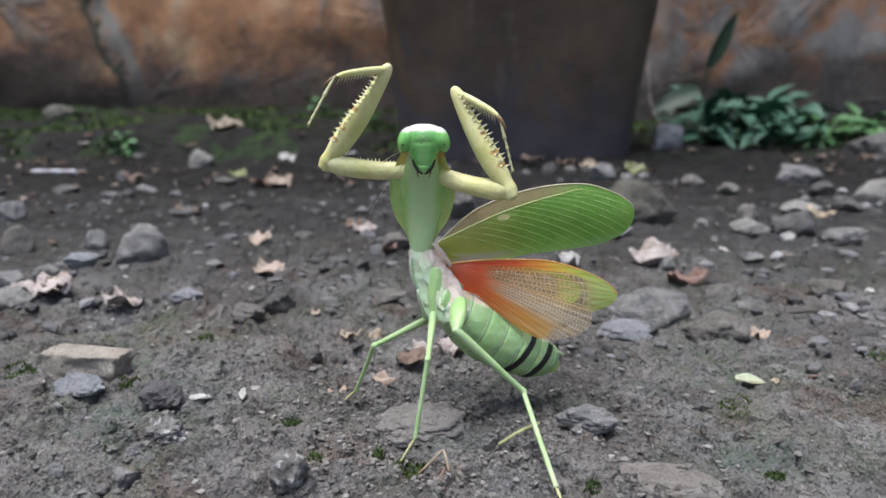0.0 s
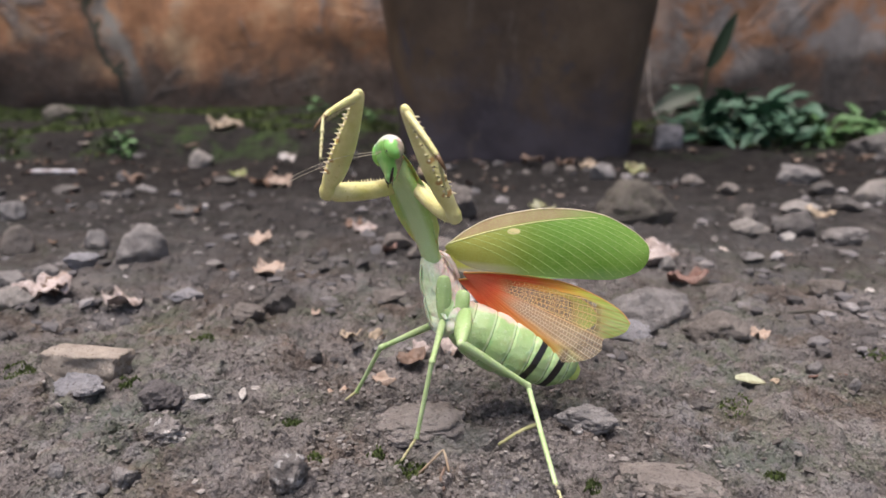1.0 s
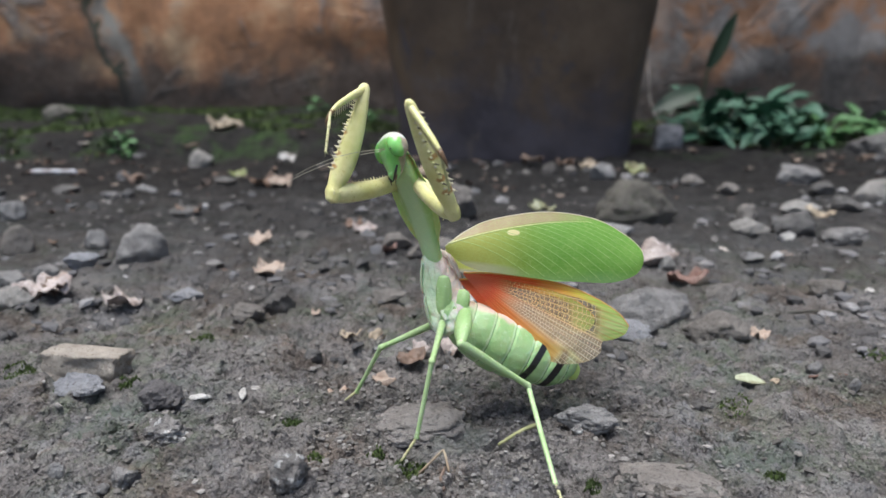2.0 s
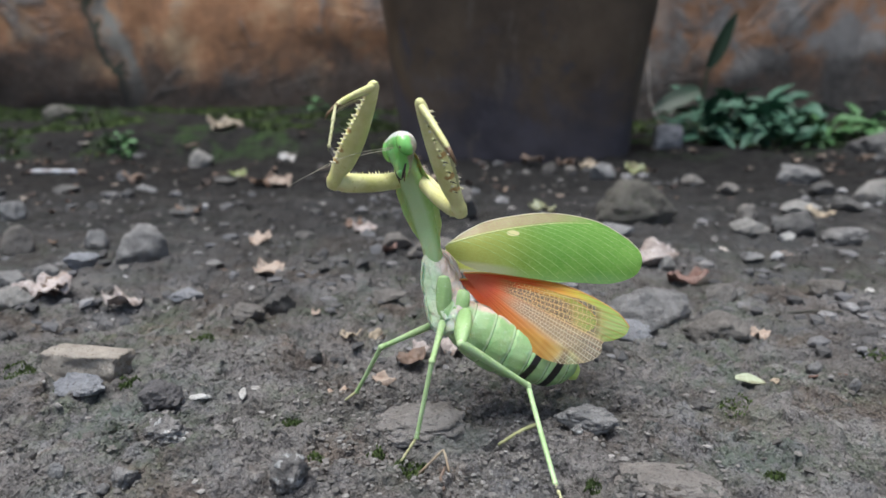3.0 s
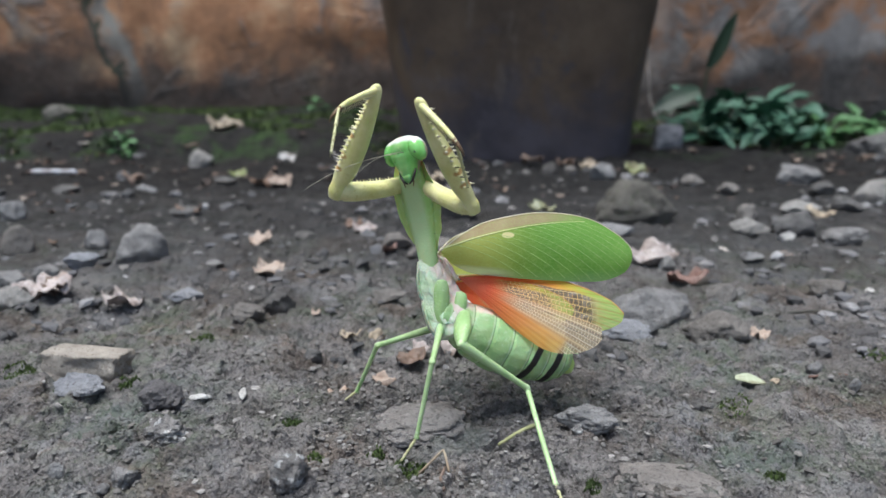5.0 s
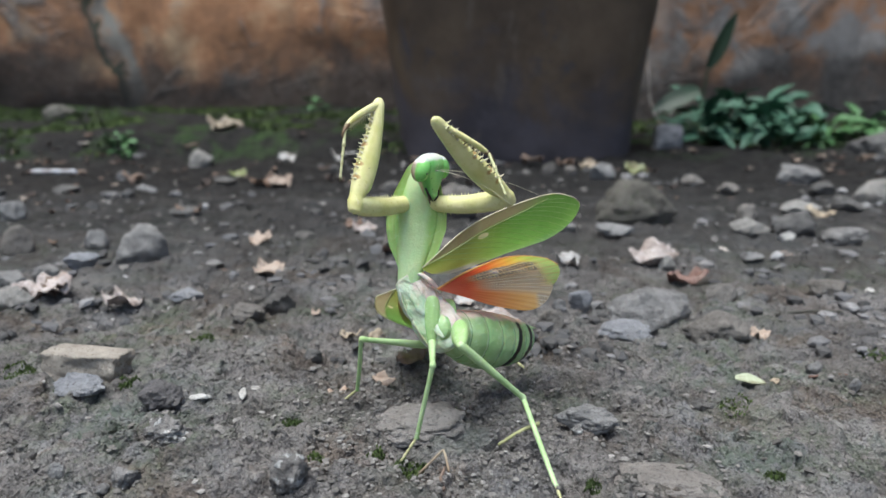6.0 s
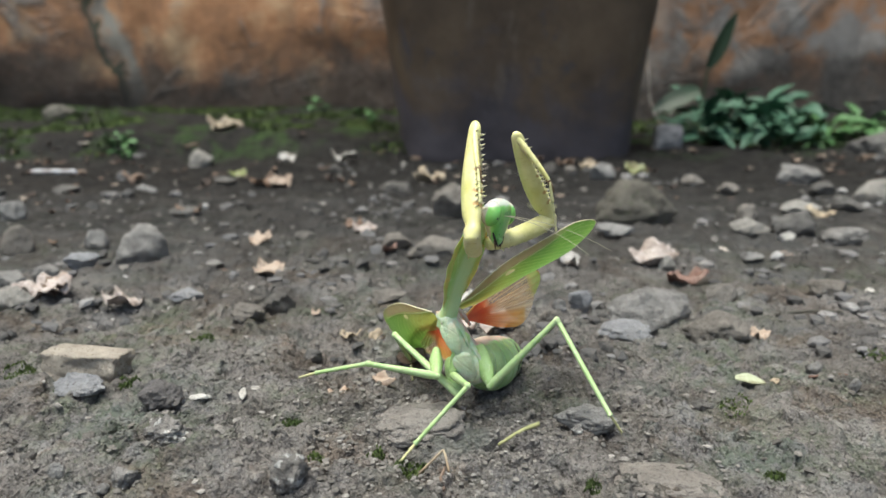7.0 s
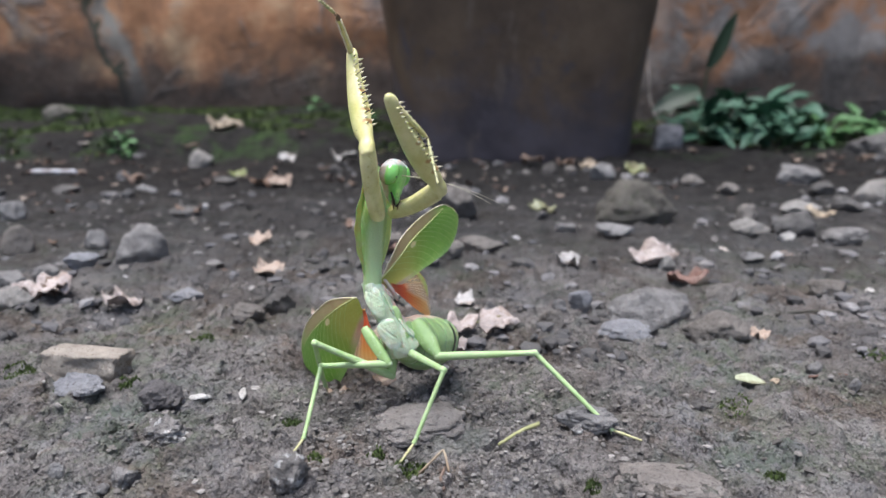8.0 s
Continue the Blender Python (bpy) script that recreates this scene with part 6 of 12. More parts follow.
def build_wings(side):
    s = 1 if side == "left" else -1
    high = smooth_line([(0, 0.2), (6.1, 4.6), (13.3, 7.7), (26.4, 9.7), (39.4, 8.3), (47.6, 4.3), (51.6, 0.8), (52.5, -1.4)], 60)
    low = smooth_line([(0, -0.4), (3.2, -3.6), (8.0, -5.8), (14.5, -6.7), (25, -7.8), (36, -8.5), (43.5, -8.5), (49.6, -6.6), (52.0, -4.0), (52.5, -1.5)], 60)
    bm, grid = wing_sheet(low, high, 52, s, 1.6, 0.0)
    ob = limb(f"{side}_forewing", "forewing", bm, FOREWING, "green leathery cover wing with a cream spot")
    bm = bmesh.new()
    tube(bm, [(v, s * 0.25 * math.sin(u * 0.22 + v * 0.15), u) for u, v in high], [0.20 - 0.0018 * i for i in range(60)], 6)
    part("rim", bm, CREAM, ob, "pale cream front edge")
    hu, hv, lu, lv = (np.array(c) for c in (*zip(*high), *zip(*low)))

    def on_wing(u, v):
        """Height of the cambered sheet at a place on the wing."""
        g = np.clip((hv - v) / (hv - lv + 1e-6), 0, 1)
        i = int(np.argmin(np.abs(hu * (1 - g) + lu * g - u)))
        t = i / 59
        return s * (1.6 * math.sin(math.pi * g[i]) * math.sin(math.pi * min(1, t * 1.05 + 0.02)) + 0.25 * math.sin(u * 0.22 + v * 0.15))

    # the main vein, and thin veins that leave it and slant to the hind margin
    main = [(u, 0.45 + 0.355 * u - 0.0046 * u * u) for u in np.linspace(0.6, 39, 44)]
    bm = bmesh.new()
    tube(bm, [(v, on_wing(u, v), u) for u, v in main], [0.20 - 0.0030 * i for i in range(44)], 6)
    part("vein", bm, VEIN_PALE, ob, "pale raised main vein")
    for k in range(14):
        u0 = 3.5 + 2.6 * k
        v0 = 0.45 + 0.355 * u0 - 0.0046 * u0 * u0
        pts = []
        for i in range(40):
            du = 0.75 * i
            u, v = u0 + du, v0 - 0.22 * du - 0.014 * du * du
            if u > 51 or v < float(np.interp(u, lu[:52], lv[:52])) + 0.3:
                break
            pts.append((v, on_wing(u, v), u))
        bm = bmesh.new()
        tube(bm, pts, [0.055] * len(pts), 5)
        part("vein", bm, VEIN, ob)
    front = smooth_line([(0, 0), (8.7, -0.1), (17.4, -1), (26, -2.5), (33.3, -5.4), (39.9, -9.4), (42.8, -13.0)], 50)
    rear = smooth_line([(0, -0.4), (4.3, -5.4), (10.1, -12.6), (15.9, -18.4), (20.3, -21.6), (26, -23), (31.9, -22.2), (35.3, -20.0), (35.9, -17.2), (38.4, -16.6), (41.6, -15.2), (42.8, -13.1)], 50)
    bm, grid = wing_sheet(rear, front, 43, s, 0.9, 0.05, 72, 72)
    fan = bm.copy()
    for half, keep in ((bm, lambda a: a < 0.47), (fan, lambda a: a >= 0.44)):
        gone = [f for f in half.faces if not keep(math.atan2(-f.calc_center_median().x, f.calc_center_median().z))]
        bmesh.ops.delete(half, geom=gone, context="FACES")
    for v in fan.verts:
        v.co.y += 0.00012 * s
    ob = limb(f"{side}_hindwing", "hindwing", bm, HINDWING, "clear netted wing, red at the root and green at the tip")
    limb(f"{side}_hindwing_fan", "hindwing_fan", fan, HINDWING, "pleated gold rear fan of the wing")
    bm = bmesh.new()
    tube(bm, [(v, s * 0.25 * math.sin(u * 0.22 + v * 0.15), u) for u, v in front], [0.3 - 0.004 * i for i in range(50)], 6)
    part("rim", bm, RIM_RED, ob, "orange front edge")


build_pronotum()
build_thorax()
build_abdomen()
build_head()
for side in ("left", "right"):
    build_foreleg(side)
    build_walking_leg(side, "mid", 18.0, 19.0, 6.5, 1.0)
    build_walking_leg(side, "hind", 25.0, 27.0, 7.5, 1.1)
    build_wings(side)


# ---- how the mantis moves: poses of its parts in its own space ----
FOLD = 0.13


def fan_fold(t):
    """Angle by which the rear fan has slid under the front of its wing."""
    f = min(1.0, max(0.0, (t - 4.7) / 1.1))
    return FOLD * f * f * (3 - 2 * f)


def motions():
    walk(PART["pronotum"], [
        (0, pose(-0.00563, 0.00409, 0.04473, -2.0, 12.0, -93.9)), (0.4, pose(-0.00563, 0.00409, 0.04473, -2.0, 12.0, -93.9)), (0.5, pose(-0.00542, 0.00280, 0.04378, 1.7, 6.5, -97.6)),
        (0.55, pose(-0.00434, 0.00353, 0.04293, 8.3, 7.2, -116.2)), (0.6, pose(-0.00323, 0.00444, 0.04227, 13.1, 11.4, -133.2)), (0.7, pose(-0.00283, 0.00513, 0.04193, 12.2, 14.9, -133.7)),
        (0.85, pose(-0.00261, 0.00559, 0.04173, 9.0, 18.0, -134.2)), (1, pose(-0.00261, 0.00559, 0.04173, 9.0, 18.0, -134.2)), (1.25, pose(-0.00255, 0.00487, 0.04211, 8.1, 18.4, -134.7)),
        (1.5, pose(-0.00247, 0.00414, 0.04248, 7.1, 18.7, -135.4)), (2, pose(-0.00233, 0.00428, 0.04245, 8.1, 16.7, -136.5)), (2.5, pose(-0.00221, 0.00455, 0.04240, 10.2, 13.2, -137.8)),
        (3, pose(-0.00216, 0.00469, 0.04238, 11.4, 11.4, -138.4)), (3.5, pose(-0.00216, 0.00469, 0.04238, 11.4, 11.4, -138.4)), (4.7, pose(-0.00216, 0.00469, 0.04238, 11.4, 11.4, -138.4)),
        (4.9, pose(-0.00281, 0.00440, 0.04183, 10.2, 9.4, -135.9)), (5.1, pose(-0.00439, 0.00370, 0.04052, 6.8, 4.9, -129.5)), (5.3, pose(-0.00633, 0.00285, 0.03892, 2.0, -0.0, -121.3)),
        (5.5, pose(-0.00805, 0.00209, 0.03749, -2.7, -3.8, -113.7)), (5.7, pose(-0.00899, 0.00168, 0.03671, -5.5, -5.6, -109.5)), (5.8, pose(-0.00904, 0.00166, 0.03667, -5.6, -5.7, -109.3)),
        (6, pose(-0.00897, 0.00132, 0.03691, -4.3, -9.1, -107.8)), (6.6, pose(-0.00897, 0.00132, 0.03691, -4.3, -9.1, -107.8)), (6.7, pose(-0.00884, 0.00480, 0.03578, -7.3, -3.1, -77.6)),
        (6.8, pose(-0.00847, 0.00828, 0.03357, -5.6, 6.5, -46.4)), (6.9, pose(-0.00682, 0.00478, 0.03082, -1.5, 12.4, -44.3)), (6.95, pose(-0.00254, 0.00348, 0.02853, -4.5, 14.7, -39.7)),
        (7, pose(0.00107, 0.00241, 0.02704, -8.0, 15.8, -34.4)), (7.05, pose(-0.00010, 0.00138, 0.02716, -9.6, 14.2, -31.3)), (7.1, pose(-0.00277, 0.00036, 0.02746, -10.6, 11.3, -28.3)),
        (7.15, pose(-0.00562, -0.00042, 0.02782, -11.4, 8.1, -26.2)), (7.2, pose(-0.00737, -0.00073, 0.02815, -12.1, 5.8, -25.2)), (7.25, pose(-0.00793, 0.00016, 0.02836, -12.9, 4.3, -25.7)),
        (7.3, pose(-0.00827, 0.00210, 0.02854, -13.6, 2.8, -26.8)), (7.35, pose(-0.00862, 0.00405, 0.02878, -14.2, 1.7, -28.0)), (7.4, pose(-0.00924, 0.00493, 0.02919, -14.3, 1.2, -28.5)),
        (7.45, pose(-0.01106, 0.00404, 0.03160, -12.9, 3.7, -27.2)), (7.5, pose(-0.01363, 0.00314, 0.03419, -10.9, 6.2, -25.9)), (7.55, pose(-0.01664, 0.00330, 0.03494, -9.3, 2.3, -27.6)),
        (7.6, pose(-0.01850, 0.00347, 0.03526, -8.0, -1.7, -29.5)), (7.8, pose(-0.01849, 0.00331, 0.03537, -7.8, -1.6, -29.8)), (8, pose(-0.01849, 0.00315, 0.03540, -7.8, -1.5, -29.9)),
    ])
    walk(PART["thorax"], [
        (0, pose(-0.00563, 0.00409, 0.04473, 158.0, -24.3, 18.7)), (0.4, pose(-0.00563, 0.00409, 0.04473, 158.0, -24.3, 18.7)), (0.5, pose(-0.00542, 0.00280, 0.04378, 159.4, -25.4, 16.9)),
        (0.55, pose(-0.00434, 0.00353, 0.04293, 157.2, -23.7, 14.2)), (0.6, pose(-0.00323, 0.00444, 0.04227, 154.2, -21.5, 12.0)), (0.7, pose(-0.00283, 0.00513, 0.04193, 152.3, -20.0, 11.5)),
        (0.85, pose(-0.00261, 0.00559, 0.04173, 151.0, -19.1, 11.3)), (1, pose(-0.00261, 0.00559, 0.04173, 151.0, -19.1, 11.3)), (1.25, pose(-0.00255, 0.00487, 0.04211, 153.0, -18.9, 11.3)),
        (1.5, pose(-0.00247, 0.00414, 0.04248, 155.0, -18.5, 11.3)), (2, pose(-0.00233, 0.00428, 0.04245, 154.7, -18.0, 11.1)), (2.5, pose(-0.00221, 0.00455, 0.04240, 154.1, -17.5, 11.0)),
        (3, pose(-0.00216, 0.00469, 0.04238, 153.8, -17.3, 10.9)), (3.5, pose(-0.00216, 0.00469, 0.04238, 153.8, -17.3, 10.9)), (4.7, pose(-0.00216, 0.00469, 0.04238, 153.8, -17.3, 10.9)),
        (4.9, pose(-0.00281, 0.00440, 0.04183, 153.9, -18.8, 12.5)), (5.1, pose(-0.00439, 0.00370, 0.04052, 153.8, -22.6, 16.4)), (5.3, pose(-0.00633, 0.00285, 0.03892, 153.3, -27.2, 21.4)),
        (5.5, pose(-0.00805, 0.00209, 0.03749, 152.4, -31.2, 26.0)), (5.7, pose(-0.00899, 0.00168, 0.03671, 151.8, -33.4, 28.6)), (5.8, pose(-0.00904, 0.00166, 0.03667, 151.7, -33.5, 28.7)),
        (6, pose(-0.00897, 0.00132, 0.03691, 152.1, -33.0, 29.1)), (6.6, pose(-0.00897, 0.00132, 0.03691, 152.1, -33.0, 29.1)), (6.7, pose(-0.00884, 0.00480, 0.03578, 143.3, -20.2, 56.9)),
        (6.8, pose(-0.00847, 0.00828, 0.03357, 141.7, -5.3, 81.1)), (6.9, pose(-0.00682, 0.00478, 0.03082, 143.8, -14.9, 72.5)), (6.95, pose(-0.00254, 0.00348, 0.02853, 149.7, -14.7, 80.2)),
        (7, pose(0.00107, 0.00241, 0.02704, 154.7, -13.9, 87.8)), (7.05, pose(-0.00010, 0.00138, 0.02716, 154.8, -13.3, 87.3)), (7.1, pose(-0.00277, 0.00036, 0.02746, 154.4, -12.7, 86.3)),
        (7.15, pose(-0.00562, -0.00042, 0.02782, 153.9, -12.0, 85.0)), (7.2, pose(-0.00737, -0.00073, 0.02815, 153.4, -11.2, 83.6)), (7.25, pose(-0.00793, 0.00016, 0.02836, 153.1, -10.0, 81.7)),
        (7.3, pose(-0.00827, 0.00210, 0.02854, 152.8, -8.4, 79.1)), (7.35, pose(-0.00862, 0.00405, 0.02878, 152.9, -6.7, 76.8)), (7.4, pose(-0.00924, 0.00493, 0.02919, 153.4, -5.2, 75.6)),
        (7.45, pose(-0.01106, 0.00404, 0.03160, 155.0, -2.7, 79.2)), (7.5, pose(-0.01363, 0.00314, 0.03419, 156.3, -0.8, 83.0)), (7.55, pose(-0.01664, 0.00330, 0.03494, 155.0, -1.9, 82.6)),
        (7.6, pose(-0.01850, 0.00347, 0.03526, 153.6, -2.9, 82.3)), (7.8, pose(-0.01849, 0.00331, 0.03537, 153.2, -0.8, 84.8)), (8, pose(-0.01849, 0.00315, 0.03540, 153.3, 0.9, 87.5)),
    ])
    walk(PART["abdomen"], [
        (0, pose(0.00175, 0.00053, 0.03180, 157.7, -55.0, 40.4)), (0.4, pose(0.00175, 0.00053, 0.03180, 157.7, -55.0, 40.4)), (0.5, pose(0.00197, -0.00053, 0.03094, 156.8, -59.2, 41.8)),
        (0.55, pose(0.00251, -0.00080, 0.03022, 152.6, -58.3, 42.8)), (0.6, pose(0.00298, -0.00092, 0.02967, 147.1, -56.8, 44.5)), (0.7, pose(0.00304, -0.00086, 0.02940, 142.0, -55.8, 46.9)),
        (0.85, pose(0.00308, -0.00075, 0.02925, 138.0, -55.3, 49.1)), (1, pose(0.00308, -0.00075, 0.02925, 138.0, -55.3, 49.1)), (1.25, pose(0.00307, -0.00101, 0.02936, 139.8, -56.2, 47.2)),
        (1.5, pose(0.00306, -0.00127, 0.02948, 141.6, -57.1, 45.3)), (2, pose(0.00306, -0.00122, 0.02947, 141.2, -56.9, 45.7)), (2.5, pose(0.00307, -0.00114, 0.02944, 140.5, -56.5, 46.5)),
        (3, pose(0.00307, -0.00110, 0.02942, 140.2, -56.3, 46.9)), (3.5, pose(0.00307, -0.00110, 0.02942, 140.2, -56.3, 46.9)), (4.7, pose(0.00307, -0.00110, 0.02942, 140.2, -56.3, 46.9)),
        (4.9, pose(0.00287, -0.00110, 0.02904, 140.7, -57.2, 50.2)), (5.1, pose(0.00238, -0.00110, 0.02813, 141.5, -59.5, 58.7)), (5.3, pose(0.00178, -0.00111, 0.02702, 141.6, -62.3, 70.0)),
        (5.5, pose(0.00125, -0.00111, 0.02603, 140.6, -64.7, 81.0)), (5.7, pose(0.00095, -0.00111, 0.02548, 139.5, -66.0, 87.3)), (5.8, pose(0.00094, -0.00111, 0.02546, 139.5, -66.1, 87.6)),
        (6, pose(0.00092, -0.00134, 0.02558, 139.8, -66.1, 87.2)), (6.6, pose(0.00092, -0.00134, 0.02558, 139.8, -66.1, 87.2)), (6.7, pose(0.00098, 0.00328, 0.02411, 122.1, -55.8, 110.8)),
        (6.8, pose(0.00116, 0.00791, 0.02150, 114.4, -43.4, 124.7)), (6.9, pose(0.00268, 0.00508, 0.01897, 116.2, -52.1, 125.0)), (6.95, pose(0.00545, 0.00525, 0.01597, 119.1, -56.2, 127.9)),
        (7, pose(0.00764, 0.00542, 0.01382, 121.5, -58.6, 129.8)), (7.05, pose(0.00655, 0.00476, 0.01393, 121.0, -58.6, 129.9)), (7.1, pose(0.00408, 0.00329, 0.01417, 119.8, -58.5, 130.3)),
        (7.15, pose(0.00141, 0.00182, 0.01448, 118.7, -58.5, 130.6)), (7.2, pose(-0.00029, 0.00115, 0.01475, 118.2, -58.4, 130.7)), (7.25, pose(-0.00089, 0.00166, 0.01493, 119.2, -58.4, 129.8)),
        (7.3, pose(-0.00126, 0.00280, 0.01509, 121.3, -58.3, 128.0)), (7.35, pose(-0.00165, 0.00393, 0.01529, 123.5, -58.1, 126.1)), (7.4, pose(-0.00234, 0.00444, 0.01564, 124.8, -57.8, 125.2)),
        (7.45, pose(-0.00457, 0.00352, 0.01774, 124.9, -58.0, 126.1)), (7.5, pose(-0.00748, 0.00259, 0.02015, 124.5, -58.1, 127.6)), (7.55, pose(-0.01013, 0.00291, 0.02109, 123.9, -57.3, 128.7)),
        (7.6, pose(-0.01163, 0.00323, 0.02153, 123.3, -56.6, 129.5)), (7.8, pose(-0.01162, 0.00293, 0.02167, 121.8, -54.9, 131.5)), (8, pose(-0.01161, 0.00263, 0.02171, 121.1, -54.2, 132.3)),
    ])
    rows = [
        (0, pose(-0.00461, -0.00396, 0.07316, 0.0, 4.0, -90.0)), (0.4, pose(-0.00461, -0.00396, 0.07316, 0.0, 4.0, -90.0)), (0.5, pose(-0.00655, -0.00281, 0.07332, 2.0, 4.0, -98.0)),
        (0.55, pose(-0.00888, -0.00027, 0.07203, 9.1, 3.0, -118.3)), (0.6, pose(-0.01096, 0.00180, 0.07064, 15.8, 4.0, -138.0)), (0.7, pose(-0.01235, 0.00116, 0.07031, 17.2, 4.2, -146.8)),
        (0.85, pose(-0.01322, -0.00002, 0.07014, 17.8, 4.0, -152.0)), (1, pose(-0.01322, -0.00002, 0.07014, 17.8, 4.0, -152.0)), (1.25, pose(-0.01317, -0.00106, 0.07046, 17.8, 4.0, -152.0)),
        (1.5, pose(-0.01306, -0.00210, 0.07079, 17.8, 4.0, -152.0)), (2, pose(-0.01230, -0.00100, 0.07084, 17.6, 4.0, -151.0)), (2.5, pose(-0.01115, 0.00105, 0.07087, 17.2, 4.0, -149.0)),
        (3, pose(-0.01055, 0.00216, 0.07088, 17.1, 4.0, -148.0)), (3.5, pose(-0.01055, 0.00216, 0.07088, 17.1, 4.0, -148.0)), (4.7, pose(-0.01055, 0.00216, 0.07088, 17.1, 4.0, -148.0)),
        (4.9, pose(-0.00980, 0.00196, 0.07036, 16.0, 2.4, -138.6)), (5.1, pose(-0.00799, 0.00149, 0.06909, 12.1, -1.0, -112.8)), (5.3, pose(-0.00577, 0.00091, 0.06754, 5.2, -2.2, -77.8)),
        (5.5, pose(-0.00379, 0.00039, 0.06616, -0.2, -0.0, -48.5)), (5.7, pose(-0.00272, 0.00011, 0.06541, -2.3, 1.9, -34.6)), (5.8, pose(-0.00266, 0.00010, 0.06537, -2.3, 2.0, -34.0)),
        (6, pose(-0.00325, 0.00137, 0.06562, -2.3, 2.0, -34.0)), (6.6, pose(-0.00325, 0.00137, 0.06562, -2.3, 2.0, -34.0)), (6.7, pose(-0.00267, 0.00316, 0.06493, -2.7, 2.0, -34.0)),
        (6.8, pose(-0.00130, 0.00495, 0.06339, -3.6, 2.0, -34.0)), (6.9, pose(0.00196, -0.00139, 0.06038, -6.0, 2.0, -34.0)), (6.95, pose(0.00838, -0.00145, 0.05715, -7.5, 3.1, -33.3)),
        (7, pose(0.01354, -0.00147, 0.05469, -8.8, 4.0, -32.0)), (7.05, pose(0.01162, -0.00136, 0.05430, -9.6, 3.9, -30.6)), (7.1, pose(0.00741, -0.00107, 0.05403, -10.1, 3.9, -28.9)),
        (7.15, pose(0.00320, -0.00063, 0.05388, -10.7, 3.9, -27.0)), (7.2, pose(0.00128, -0.00008, 0.05382, -11.1, 4.0, -25.0)), (7.25, pose(0.00129, 0.00135, 0.05407, -11.6, 4.0, -22.3)),
        (7.3, pose(0.00130, 0.00374, 0.05473, -12.1, 4.0, -19.0)), (7.35, pose(0.00132, 0.00599, 0.05570, -12.5, 4.0, -16.2)), (7.4, pose(0.00132, 0.00699, 0.05687, -12.6, 4.0, -15.0)),
        (7.45, pose(-0.00046, 0.00507, 0.05918, -12.5, 4.0, -15.8)), (7.5, pose(-0.00387, 0.00316, 0.06163, -12.3, 4.0, -17.0)), (7.55, pose(-0.00898, 0.00346, 0.06311, -12.2, 4.0, -17.7)),
        (7.6, pose(-0.01247, 0.00377, 0.06385, -12.2, 4.0, -18.0)), (7.8, pose(-0.01245, 0.00354, 0.06390, -12.2, 4.0, -18.0)), (8, pose(-0.01244, 0.00330, 0.06392, -12.2, 4.0, -18.0)),
    ]
    walk(PART["head"], rows)
    # the feelers lie swept back at first, then swing forward as the head turns
    for side, y, back in (("left", 1.0, Vector((-0.45, -0.70, -0.50))), ("right", -1.0, Vector((-0.50, -0.62, -0.60)))):
        swept = Vector((1, 0, 0)).rotation_difference(back)
        turned = []
        for t, m in rows:
            f = min(1.0, max(0.0, (t - 0.38) / 0.24))
            turn = swept.slerp(Matrix.Identity(3).to_quaternion(), f).to_matrix().to_4x4()
            turned.append((t, m @ Matrix.Translation(Vector((2.1, y, 1.2)) * MM) @ turn))
        walk(PART[f"{side}_antenna"], turned)
